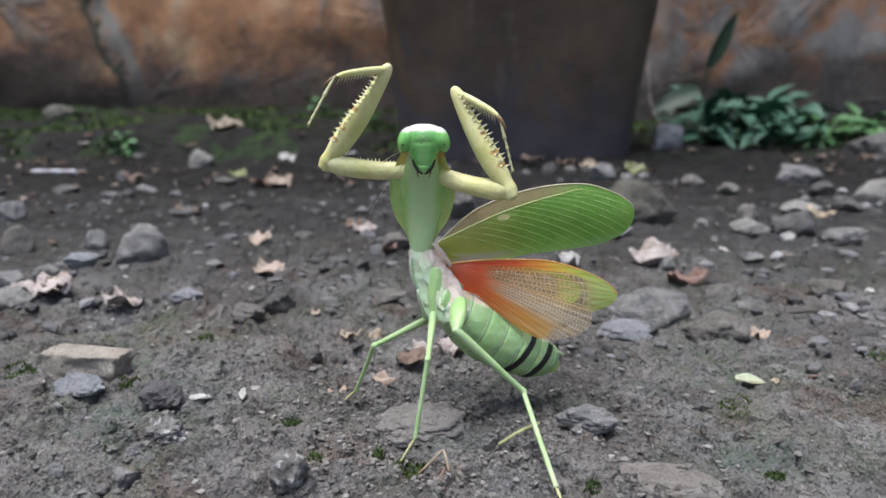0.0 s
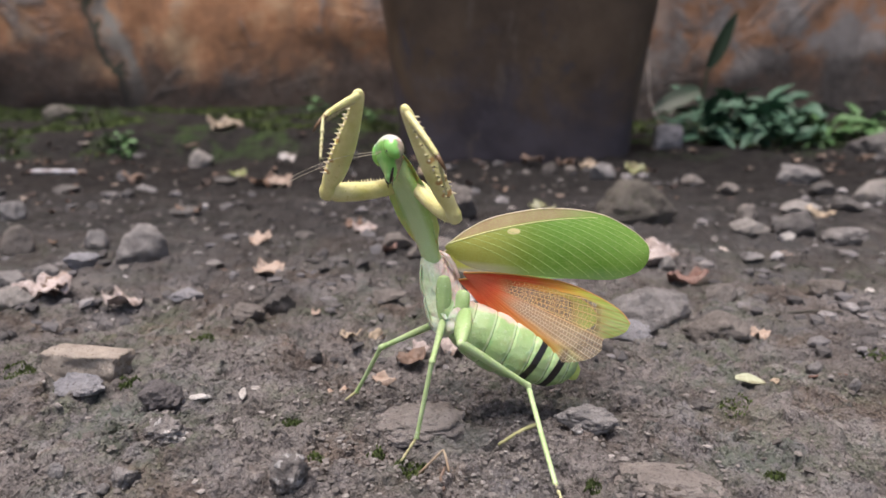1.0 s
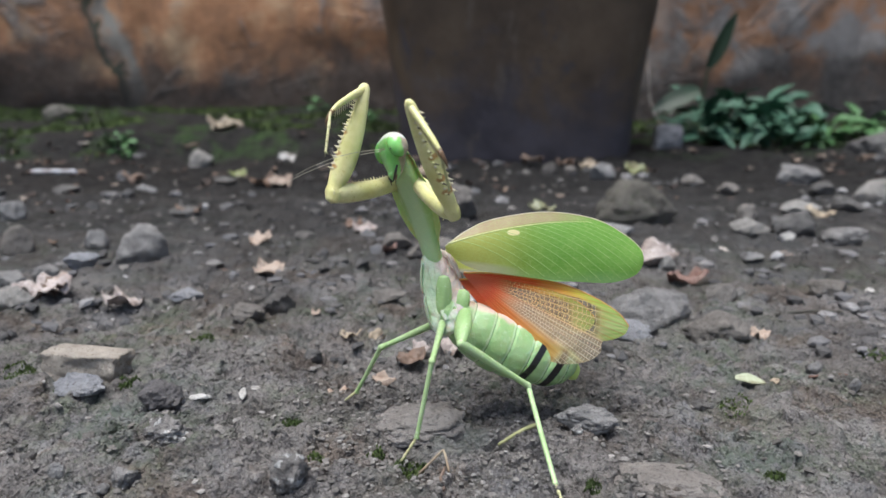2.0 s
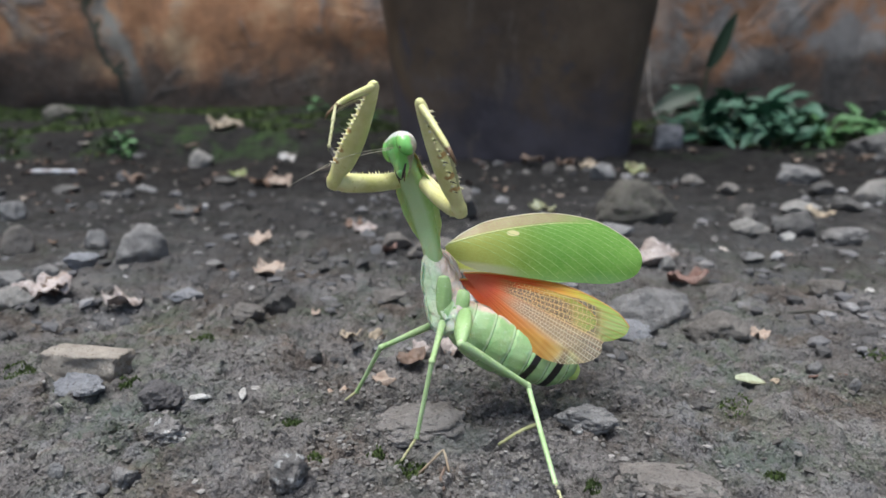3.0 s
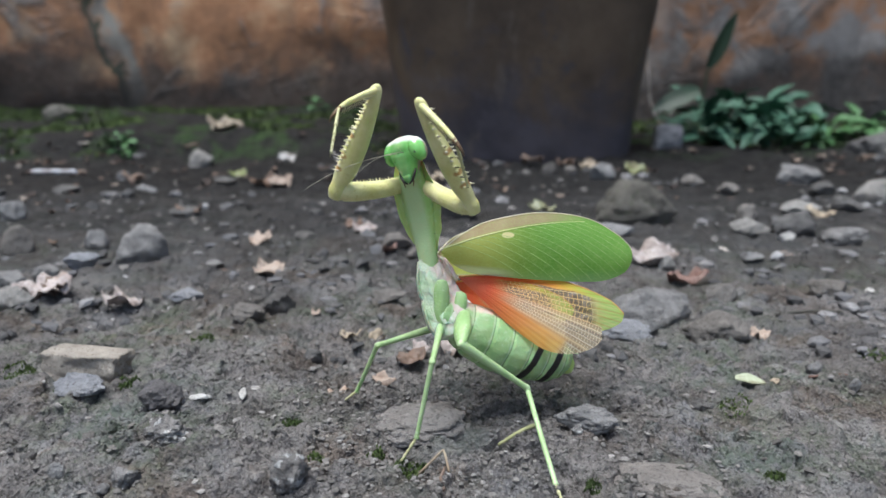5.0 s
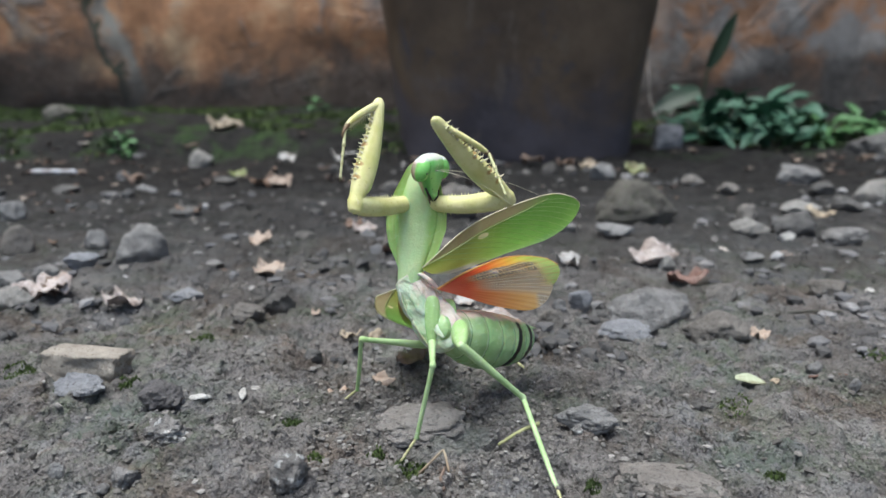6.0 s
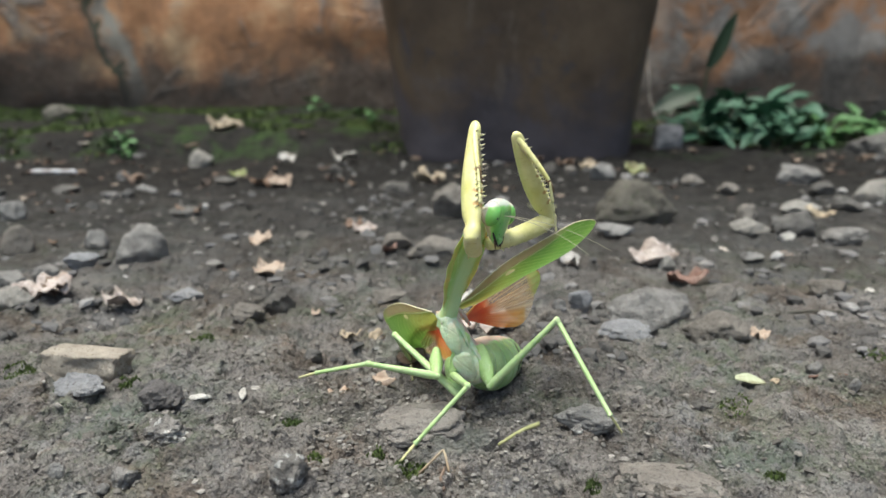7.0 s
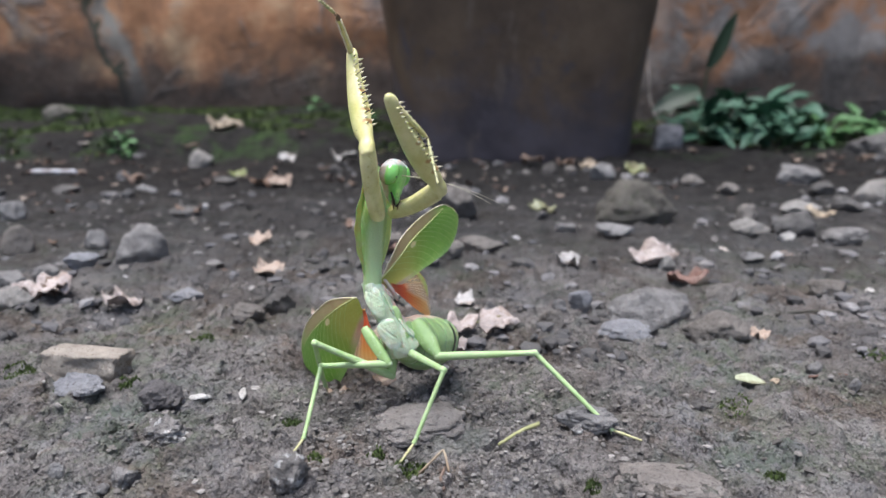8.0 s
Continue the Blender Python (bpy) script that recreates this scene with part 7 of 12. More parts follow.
    walk(PART["left_forewing"], [
        (0, pose(-0.00129, 0.00009, 0.04793, -22.8, -79.8, -148.7)), (0.4, pose(-0.00129, 0.00009, 0.04793, -22.8, -79.8, -148.7)), (0.5, pose(-0.00157, -0.00120, 0.04853, -62.0, -75.0, -111.1)),
        (0.55, pose(-0.00067, -0.00047, 0.04760, -61.3, -77.0, -115.2)), (0.6, pose(0.00029, 0.00044, 0.04666, -55.2, -80.3, -125.5)), (0.7, pose(0.00048, 0.00113, 0.04672, 10.7, -86.5, 167.1)),
        (0.85, pose(0.00058, 0.00159, 0.04682, 88.9, -78.5, 91.1)), (1, pose(0.00058, 0.00159, 0.04682, 88.9, -78.5, 91.1)), (1.25, pose(0.00058, 0.00087, 0.04700, 92.4, -73.6, 90.2)),
        (1.5, pose(0.00057, 0.00014, 0.04718, 95.3, -68.2, 90.1)), (2, pose(0.00058, 0.00028, 0.04714, 96.7, -66.4, 89.7)), (2.5, pose(0.00058, 0.00055, 0.04708, 97.6, -65.3, 89.4)),
        (3, pose(0.00058, 0.00069, 0.04705, 97.9, -65.0, 89.3)), (3.5, pose(0.00058, 0.00069, 0.04705, 97.9, -65.0, 89.3)), (4.7, pose(0.00058, 0.00069, 0.04705, 97.9, -65.0, 89.3)),
        (4.9, pose(0.00006, 0.00030, 0.04658, 97.9, -69.4, 91.3)), (5.1, pose(-0.00118, -0.00062, 0.04547, 94.2, -80.3, 100.0)), (5.3, pose(-0.00270, -0.00176, 0.04410, -46.9, -85.3, -112.7)),
        (5.5, pose(-0.00405, -0.00277, 0.04288, -61.7, -73.4, -92.5)), (5.7, pose(-0.00479, -0.00332, 0.04222, -62.1, -67.1, -89.1)), (5.8, pose(-0.00483, -0.00334, 0.04219, -62.1, -66.8, -89.0)),
        (6, pose(-0.00510, -0.00368, 0.04257, -62.5, -60.8, -83.9)), (6.6, pose(-0.00510, -0.00368, 0.04257, -62.5, -60.8, -83.9)), (6.7, pose(-0.00508, -0.00107, 0.04108, -60.2, -58.4, -82.3)),
        (6.8, pose(-0.00503, 0.00328, 0.03819, -56.4, -56.7, -81.2)), (6.9, pose(-0.00318, 0.00678, 0.03466, -43.3, -65.3, -96.0)), (6.95, pose(0.00035, 0.00583, 0.03151, -52.9, -57.0, -88.2)),
        (7, pose(0.00316, 0.00441, 0.02941, -59.3, -47.4, -82.7)), (7.05, pose(0.00200, 0.00338, 0.02953, -58.0, -46.6, -80.6)), (7.1, pose(-0.00061, 0.00236, 0.02982, -55.2, -47.7, -78.9)),
        (7.15, pose(-0.00339, 0.00158, 0.03016, -51.9, -50.1, -77.5)), (7.2, pose(-0.00502, 0.00127, 0.03047, -49.3, -53.1, -76.3)), (7.25, pose(-0.00548, 0.00216, 0.03068, -48.1, -57.3, -75.1)),
        (7.3, pose(-0.00574, 0.00410, 0.03085, -47.8, -62.9, -73.7)), (7.35, pose(-0.00601, 0.00605, 0.03107, -47.5, -68.8, -72.8)), (7.4, pose(-0.00653, 0.00693, 0.03144, -45.4, -74.0, -74.0)),
        (7.45, pose(-0.00866, 0.00604, 0.03317, -37.9, -79.1, -81.0)), (7.5, pose(-0.01169, 0.00514, 0.03516, -28.0, -82.2, -90.7)), (7.55, pose(-0.01479, 0.00530, 0.03605, -26.6, -81.2, -89.8)),
        (7.6, pose(-0.01664, 0.00547, 0.03646, -26.5, -80.0, -88.0)), (7.8, pose(-0.01662, 0.00531, 0.03654, -26.5, -80.0, -88.0)), (8, pose(-0.01661, 0.00515, 0.03656, -26.5, -80.0, -88.0)),
    ])
    rows = [
        (0, pose(0.00088, 0.00209, 0.04204, 58.7, -75.6, 121.1)), (0.4, pose(0.00088, 0.00209, 0.04204, 58.7, -75.6, 121.1)), (0.5, pose(0.00291, 0.00080, 0.04163, 67.8, -75.6, 116.5)),
        (0.55, pose(0.00417, 0.00153, 0.04069, 76.9, -62.9, 93.4)), (0.6, pose(0.00499, 0.00244, 0.03981, 74.9, -49.9, 80.7)), (0.7, pose(0.00521, 0.00313, 0.03950, 79.3, -56.7, 84.1)),
        (0.85, pose(0.00532, 0.00359, 0.03933, 87.8, -69.7, 89.2)), (1, pose(0.00532, 0.00359, 0.03933, 87.8, -69.7, 89.2)), (1.25, pose(0.00530, 0.00287, 0.03954, 89.6, -69.6, 88.6)),
        (1.5, pose(0.00528, 0.00214, 0.03974, 91.9, -68.9, 88.0)), (2, pose(0.00528, 0.00228, 0.03970, 93.4, -66.0, 87.5)), (2.5, pose(0.00529, 0.00255, 0.03963, 93.8, -62.3, 87.2)),
        (3, pose(0.00530, 0.00269, 0.03959, 93.8, -60.6, 87.0)), (3.5, pose(0.00530, 0.00269, 0.03959, 93.8, -60.6, 87.0)), (4.7, pose(0.00530, 0.00269, 0.03959, 93.8, -60.6, 87.0)),
        (4.9, pose(0.00470, 0.00230, 0.03920, 90.9, -59.6, 93.8)), (5.1, pose(0.00325, 0.00138, 0.03825, 85.0, -56.7, 109.2)), (5.3, pose(0.00147, 0.00024, 0.03709, 80.4, -52.2, 125.9)),
        (5.5, pose(-0.00011, -0.00077, 0.03606, 78.5, -47.7, 138.8)), (5.7, pose(-0.00097, -0.00132, 0.03550, 78.1, -45.3, 145.2)), (5.8, pose(-0.00101, -0.00134, 0.03547, 78.1, -45.1, 145.5)),
        (6, pose(-0.00130, -0.00168, 0.03648, 71.3, -49.9, 153.6)), (6.6, pose(-0.00130, -0.00168, 0.03648, 71.3, -49.9, 153.6)), (6.7, pose(-0.00123, 0.00093, 0.03574, 67.7, -53.8, 161.7)),
        (6.8, pose(-0.00105, 0.00528, 0.03402, 60.8, -57.8, 174.8)), (6.9, pose(-0.00046, 0.00878, 0.03036, 58.1, -56.3, -178.7)), (6.95, pose(0.00265, 0.00783, 0.02742, 47.1, -62.0, -169.1)),
        (7, pose(0.00550, 0.00641, 0.02552, 31.3, -66.8, -154.2)), (7.05, pose(0.00434, 0.00538, 0.02582, 29.0, -67.5, -148.3)), (7.1, pose(0.00169, 0.00436, 0.02649, 30.8, -67.8, -145.2)),
        (7.15, pose(-0.00117, 0.00358, 0.02719, 35.7, -67.7, -145.0)), (7.2, pose(-0.00300, 0.00327, 0.02759, 42.6, -67.5, -147.9)), (7.25, pose(-0.00368, 0.00416, 0.02768, 52.7, -66.5, -155.3)),
        (7.3, pose(-0.00411, 0.00610, 0.02772, 64.7, -64.2, -165.0)), (7.35, pose(-0.00454, 0.00805, 0.02777, 74.5, -61.4, -172.7)), (7.4, pose(-0.00524, 0.00893, 0.02788, 80.6, -59.8, -176.8)),
        (7.45, pose(-0.00679, 0.00804, 0.02935, 85.0, -60.2, -178.1)), (7.5, pose(-0.00897, 0.00714, 0.03153, 87.4, -61.0, -178.4)), (7.55, pose(-0.01217, 0.00730, 0.03330, 87.2, -62.2, -179.3)),
        (7.6, pose(-0.01427, 0.00747, 0.03429, 87.0, -63.4, 179.7)), (7.8, pose(-0.01426, 0.00731, 0.03437, 87.0, -63.4, 179.7)), (8, pose(-0.01425, 0.00715, 0.03439, 87.0, -63.4, 179.7)),
    ]
    walk(PART["left_hindwing"], rows)
    walk(PART["left_hindwing_fan"], [(t, m @ Matrix.Rotation(fan_fold(t), 4, "Y")) for t, m in rows])
    walk(PART["right_forewing"], [
        (0, pose(-0.00229, 0.00909, 0.04343, -34.4, -82.2, -115.2)), (0.4, pose(-0.00229, 0.00909, 0.04343, -34.4, -82.2, -115.2)), (0.5, pose(-0.00257, 0.00780, 0.04403, -73.5, -75.8, -78.0)),
        (0.55, pose(-0.00167, 0.00853, 0.04310, -74.1, -78.0, -80.7)), (0.6, pose(-0.00071, 0.00944, 0.04216, -72.3, -81.7, -86.6)), (0.7, pose(-0.00052, 0.01013, 0.04222, 68.9, -89.3, 130.8)),
        (0.85, pose(-0.00042, 0.01059, 0.04232, 103.7, -78.1, 98.7)), (1, pose(-0.00042, 0.01059, 0.04232, 103.7, -78.1, 98.7)), (1.25, pose(-0.00042, 0.00987, 0.04250, 102.9, -73.4, 102.1)),
        (1.5, pose(-0.00043, 0.00914, 0.04268, 103.3, -68.0, 104.6)), (2, pose(-0.00042, 0.00928, 0.04264, 104.2, -66.2, 104.8)), (2.5, pose(-0.00042, 0.00955, 0.04258, 104.7, -65.1, 104.9)),
        (3, pose(-0.00042, 0.00969, 0.04255, 104.9, -64.8, 104.9)), (3.5, pose(-0.00042, 0.00969, 0.04255, 104.9, -64.8, 104.9)), (4.7, pose(-0.00042, 0.00969, 0.04255, 104.9, -64.8, 104.9)),
        (4.9, pose(-0.00155, 0.00921, 0.04178, 101.6, -59.2, 113.9)), (5.1, pose(-0.00427, 0.00805, 0.03994, 100.6, -44.0, 131.0)), (5.3, pose(-0.00761, 0.00664, 0.03768, 106.8, -24.9, 148.8)),
        (5.5, pose(-0.01057, 0.00538, 0.03567, 116.2, -10.4, 164.2)), (5.7, pose(-0.01219, 0.00469, 0.03458, 122.0, -4.2, 172.5)), (5.8, pose(-0.01227, 0.00466, 0.03452, 122.3, -4.0, 172.9)),
        (6, pose(-0.01225, 0.00432, 0.03463, 122.3, -4.0, 172.9)), (6.6, pose(-0.01225, 0.00432, 0.03463, 122.3, -4.0, 172.9)), (6.7, pose(-0.01100, 0.00780, 0.03338, 126.7, -10.0, 173.2)),
        (6.8, pose(-0.00963, 0.01128, 0.03118, 131.4, -17.3, 172.7)), (6.9, pose(-0.00949, 0.00778, 0.02908, 129.6, -19.4, 172.1)), (6.95, pose(-0.00615, 0.00648, 0.02824, 127.7, -28.6, 172.0)),
        (7, pose(-0.00288, 0.00541, 0.02780, 125.7, -36.8, 172.5)), (7.05, pose(-0.00410, 0.00438, 0.02785, 124.1, -35.7, 174.6)), (7.1, pose(-0.00686, 0.00336, 0.02795, 122.0, -33.4, 178.8)),
        (7.15, pose(-0.00981, 0.00258, 0.02805, 120.4, -30.9, -177.3)), (7.2, pose(-0.01162, 0.00227, 0.02810, 119.9, -29.7, -175.6)), (7.25, pose(-0.01221, 0.00316, 0.02758, 122.6, -31.4, -177.1)),
        (7.3, pose(-0.01256, 0.00510, 0.02646, 129.0, -35.4, 178.7)), (7.35, pose(-0.01292, 0.00705, 0.02533, 137.9, -39.3, 171.9)), (7.4, pose(-0.01355, 0.00793, 0.02482, 144.0, -40.4, 168.4)),
        (7.45, pose(-0.01535, 0.00704, 0.02690, 150.1, -40.7, 162.3)), (7.5, pose(-0.01790, 0.00614, 0.02963, 153.8, -40.2, 159.4)), (7.55, pose(-0.02106, 0.00630, 0.03085, 156.1, -39.0, 158.3)),
        (7.6, pose(-0.02305, 0.00647, 0.03143, 157.0, -38.0, 157.8)), (7.8, pose(-0.02303, 0.00631, 0.03151, 157.0, -38.1, 157.8)), (8, pose(-0.02301, 0.00615, 0.03153, 157.0, -38.1, 157.8)),
    ])
    rows = [
        (0, pose(-0.00012, 0.01109, 0.03754, 70.1, -76.9, 132.0)), (0.4, pose(-0.00012, 0.01109, 0.03754, 70.1, -76.9, 132.0)), (0.5, pose(0.00191, 0.00980, 0.03713, 79.5, -76.7, 127.1)),
        (0.55, pose(0.00317, 0.01053, 0.03619, 83.3, -62.9, 109.8)), (0.6, pose(0.00399, 0.01144, 0.03531, 79.5, -49.3, 99.3)), (0.7, pose(0.00421, 0.01213, 0.03500, 85.0, -56.3, 101.3)),
        (0.85, pose(0.00432, 0.01259, 0.03483, 96.4, -69.5, 103.2)), (1, pose(0.00432, 0.01259, 0.03483, 96.4, -69.5, 103.2)), (1.25, pose(0.00430, 0.01187, 0.03504, 98.0, -69.3, 102.8)),
        (1.5, pose(0.00428, 0.01114, 0.03524, 100.2, -68.6, 102.3)), (2, pose(0.00428, 0.01128, 0.03520, 100.9, -65.7, 102.7)), (2.5, pose(0.00429, 0.01155, 0.03513, 100.3, -62.1, 103.4)),
        (3, pose(0.00430, 0.01169, 0.03509, 99.9, -60.3, 103.8)), (3.5, pose(0.00430, 0.01169, 0.03509, 99.9, -60.3, 103.8)), (4.7, pose(0.00430, 0.01169, 0.03509, 99.9, -60.3, 103.8)),
        (4.9, pose(0.00282, 0.01121, 0.03480, 97.4, -55.5, 113.2)), (5.1, pose(-0.00074, 0.01005, 0.03409, 97.2, -42.3, 133.0)), (5.3, pose(-0.00511, 0.00864, 0.03322, 104.5, -26.0, 154.8)),
        (5.5, pose(-0.00900, 0.00738, 0.03245, 114.7, -14.7, 173.3)), (5.7, pose(-0.01112, 0.00669, 0.03202, 120.7, -10.5, -177.3)), (5.8, pose(-0.01122, 0.00666, 0.03200, 121.0, -10.3, -176.9)),
        (6, pose(-0.01120, 0.00632, 0.03211, 121.0, -10.3, -176.8)), (6.6, pose(-0.01120, 0.00632, 0.03211, 121.0, -10.3, -176.8)), (6.7, pose(-0.00990, 0.00980, 0.03083, 124.3, -17.0, -176.7)),
        (6.8, pose(-0.00850, 0.01328, 0.02857, 127.8, -25.0, -177.4)), (6.9, pose(-0.00838, 0.00978, 0.02646, 125.5, -26.7, -177.6)), (6.95, pose(-0.00500, 0.00848, 0.02561, 121.4, -35.4, -176.3)),
        (7, pose(-0.00169, 0.00741, 0.02517, 117.1, -43.1, -174.2)), (7.05, pose(-0.00293, 0.00638, 0.02522, 115.8, -41.8, -172.1)), (7.1, pose(-0.00574, 0.00536, 0.02533, 114.3, -39.2, -168.1)),
        (7.15, pose(-0.00874, 0.00458, 0.02544, 113.2, -36.5, -164.4)), (7.2, pose(-0.01057, 0.00427, 0.02549, 113.1, -35.1, -162.9)), (7.25, pose(-0.01116, 0.00516, 0.02491, 114.5, -35.0, -163.5)),
        (7.3, pose(-0.01151, 0.00710, 0.02364, 117.4, -35.1, -164.6)), (7.35, pose(-0.01187, 0.00905, 0.02237, 120.9, -35.4, -165.7)), (7.4, pose(-0.01249, 0.00993, 0.02180, 122.4, -33.7, -163.4)),
        (7.45, pose(-0.01421, 0.00904, 0.02364, 124.2, -33.2, -162.2)), (7.5, pose(-0.01663, 0.00814, 0.02605, 125.6, -33.7, -161.8)), (7.55, pose(-0.01956, 0.00830, 0.02707, 127.4, -37.3, -164.7)),
        (7.6, pose(-0.02139, 0.00847, 0.02756, 128.3, -39.7, -166.4)), (7.8, pose(-0.02137, 0.00831, 0.02764, 128.3, -39.7, -166.4)), (8, pose(-0.02136, 0.00815, 0.02767, 128.2, -39.7, -166.4)),
    ]
    walk(PART["right_hindwing"], rows)
    walk(PART["right_hindwing_fan"], [(t, m @ Matrix.Rotation(fan_fold(t), 4, "Y")) for t, m in rows])
    walk(PART["left_fore_coxa"], [
        (0, pose(-0.00090, 0.00117, 0.06535, -172.7, -83.6, -40.7)), (0.4, pose(-0.00090, 0.00117, 0.06535, -172.7, -83.6, -40.7)), (0.5, pose(-0.00318, 0.00137, 0.06528, -176.7, -80.4, -38.6)),
        (0.55, pose(-0.00462, 0.00265, 0.06434, 175.7, -78.2, -38.7)), (0.6, pose(-0.00565, 0.00384, 0.06325, 166.7, -78.5, -38.5)), (0.7, pose(-0.00624, 0.00361, 0.06260, 161.2, -78.0, -39.1)),
        (0.85, pose(-0.00659, 0.00318, 0.06219, 157.9, -77.7, -39.7)), (1, pose(-0.00659, 0.00318, 0.06219, 157.9, -77.7, -39.7)), (1.25, pose(-0.00658, 0.00173, 0.06267, 156.5, -77.7, -39.7)),
        (1.5, pose(-0.00656, 0.00028, 0.06320, 154.7, -77.7, -39.6)), (2, pose(-0.00611, 0.00125, 0.06337, 155.4, -77.6, -39.9)), (2.5, pose(-0.00532, 0.00304, 0.06346, 156.7, -77.4, -40.3)),
        (3, pose(-0.00490, 0.00400, 0.06350, 157.4, -77.3, -40.4)), (3.5, pose(-0.00490, 0.00400, 0.06350, 157.4, -77.3, -40.4)), (4.7, pose(-0.00490, 0.00400, 0.06350, 157.4, -77.3, -40.4)),
        (4.9, pose(-0.00461, 0.00381, 0.06297, 156.0, -79.5, -35.7)), (5.1, pose(-0.00392, 0.00336, 0.06170, 121.1, -85.9, 6.4)), (5.3, pose(-0.00307, 0.00281, 0.06015, 23.6, -80.2, 110.9)),
        (5.5, pose(-0.00231, 0.00232, 0.05877, 35.0, -79.2, 113.8)), (5.7, pose(-0.00190, 0.00206, 0.05801, 42.3, -79.1, 114.4)), (5.8, pose(-0.00188, 0.00204, 0.05798, 42.6, -79.1, 114.4)),
        (6, pose(-0.00188, 0.00322, 0.05778, 35.9, -79.0, 114.8)), (6.6, pose(-0.00188, 0.00322, 0.05778, 35.9, -79.0, 114.8)), (6.7, pose(-0.00176, 0.00434, 0.05742, 53.8, -76.7, 125.8)),
        (6.8, pose(-0.00138, 0.00546, 0.05641, 70.8, -75.1, 137.7)), (6.9, pose(0.00330, 0.00157, 0.05191, 43.8, -68.1, 171.5)), (6.95, pose(0.00863, 0.00218, 0.04929, 39.1, -67.0, 174.0)),
        (7, pose(0.01240, 0.00280, 0.04760, 50.3, -71.7, 161.0)), (7.05, pose(0.01113, 0.00261, 0.04731, 45.7, -69.8, 167.4)), (7.1, pose(0.00822, 0.00220, 0.04710, 39.2, -65.5, 177.6)),
        (7.15, pose(0.00507, 0.00179, 0.04697, 34.8, -60.3, -173.9)), (7.2, pose(0.00304, 0.00160, 0.04693, 32.3, -56.4, -168.9)), (7.25, pose(0.00229, 0.00321, 0.04695, 22.7, -52.7, -165.6)),
        (7.3, pose(0.00183, 0.00676, 0.04702, -0.7, -46.3, -163.7)), (7.35, pose(0.00134, 0.01031, 0.04713, -27.2, -38.7, -166.2)), (7.4, pose(0.00049, 0.01192, 0.04729, -39.5, -31.2, -172.2)),
        (7.45, pose(-0.00193, 0.00921, 0.04968, -45.8, -32.8, -170.5)), (7.5, pose(-0.00540, 0.00649, 0.05277, -51.5, -36.4, -165.6)), (7.55, pose(-0.00978, 0.00694, 0.05426, -53.1, -35.6, -166.8)),
        (7.6, pose(-0.01255, 0.00740, 0.05497, -58.1, -38.5, -161.5)), (7.8, pose(-0.01254, 0.00734, 0.05500, -58.1, -38.5, -161.6)), (8, pose(-0.01252, 0.00728, 0.05501, -58.1, -38.4, -161.7)),
    ])
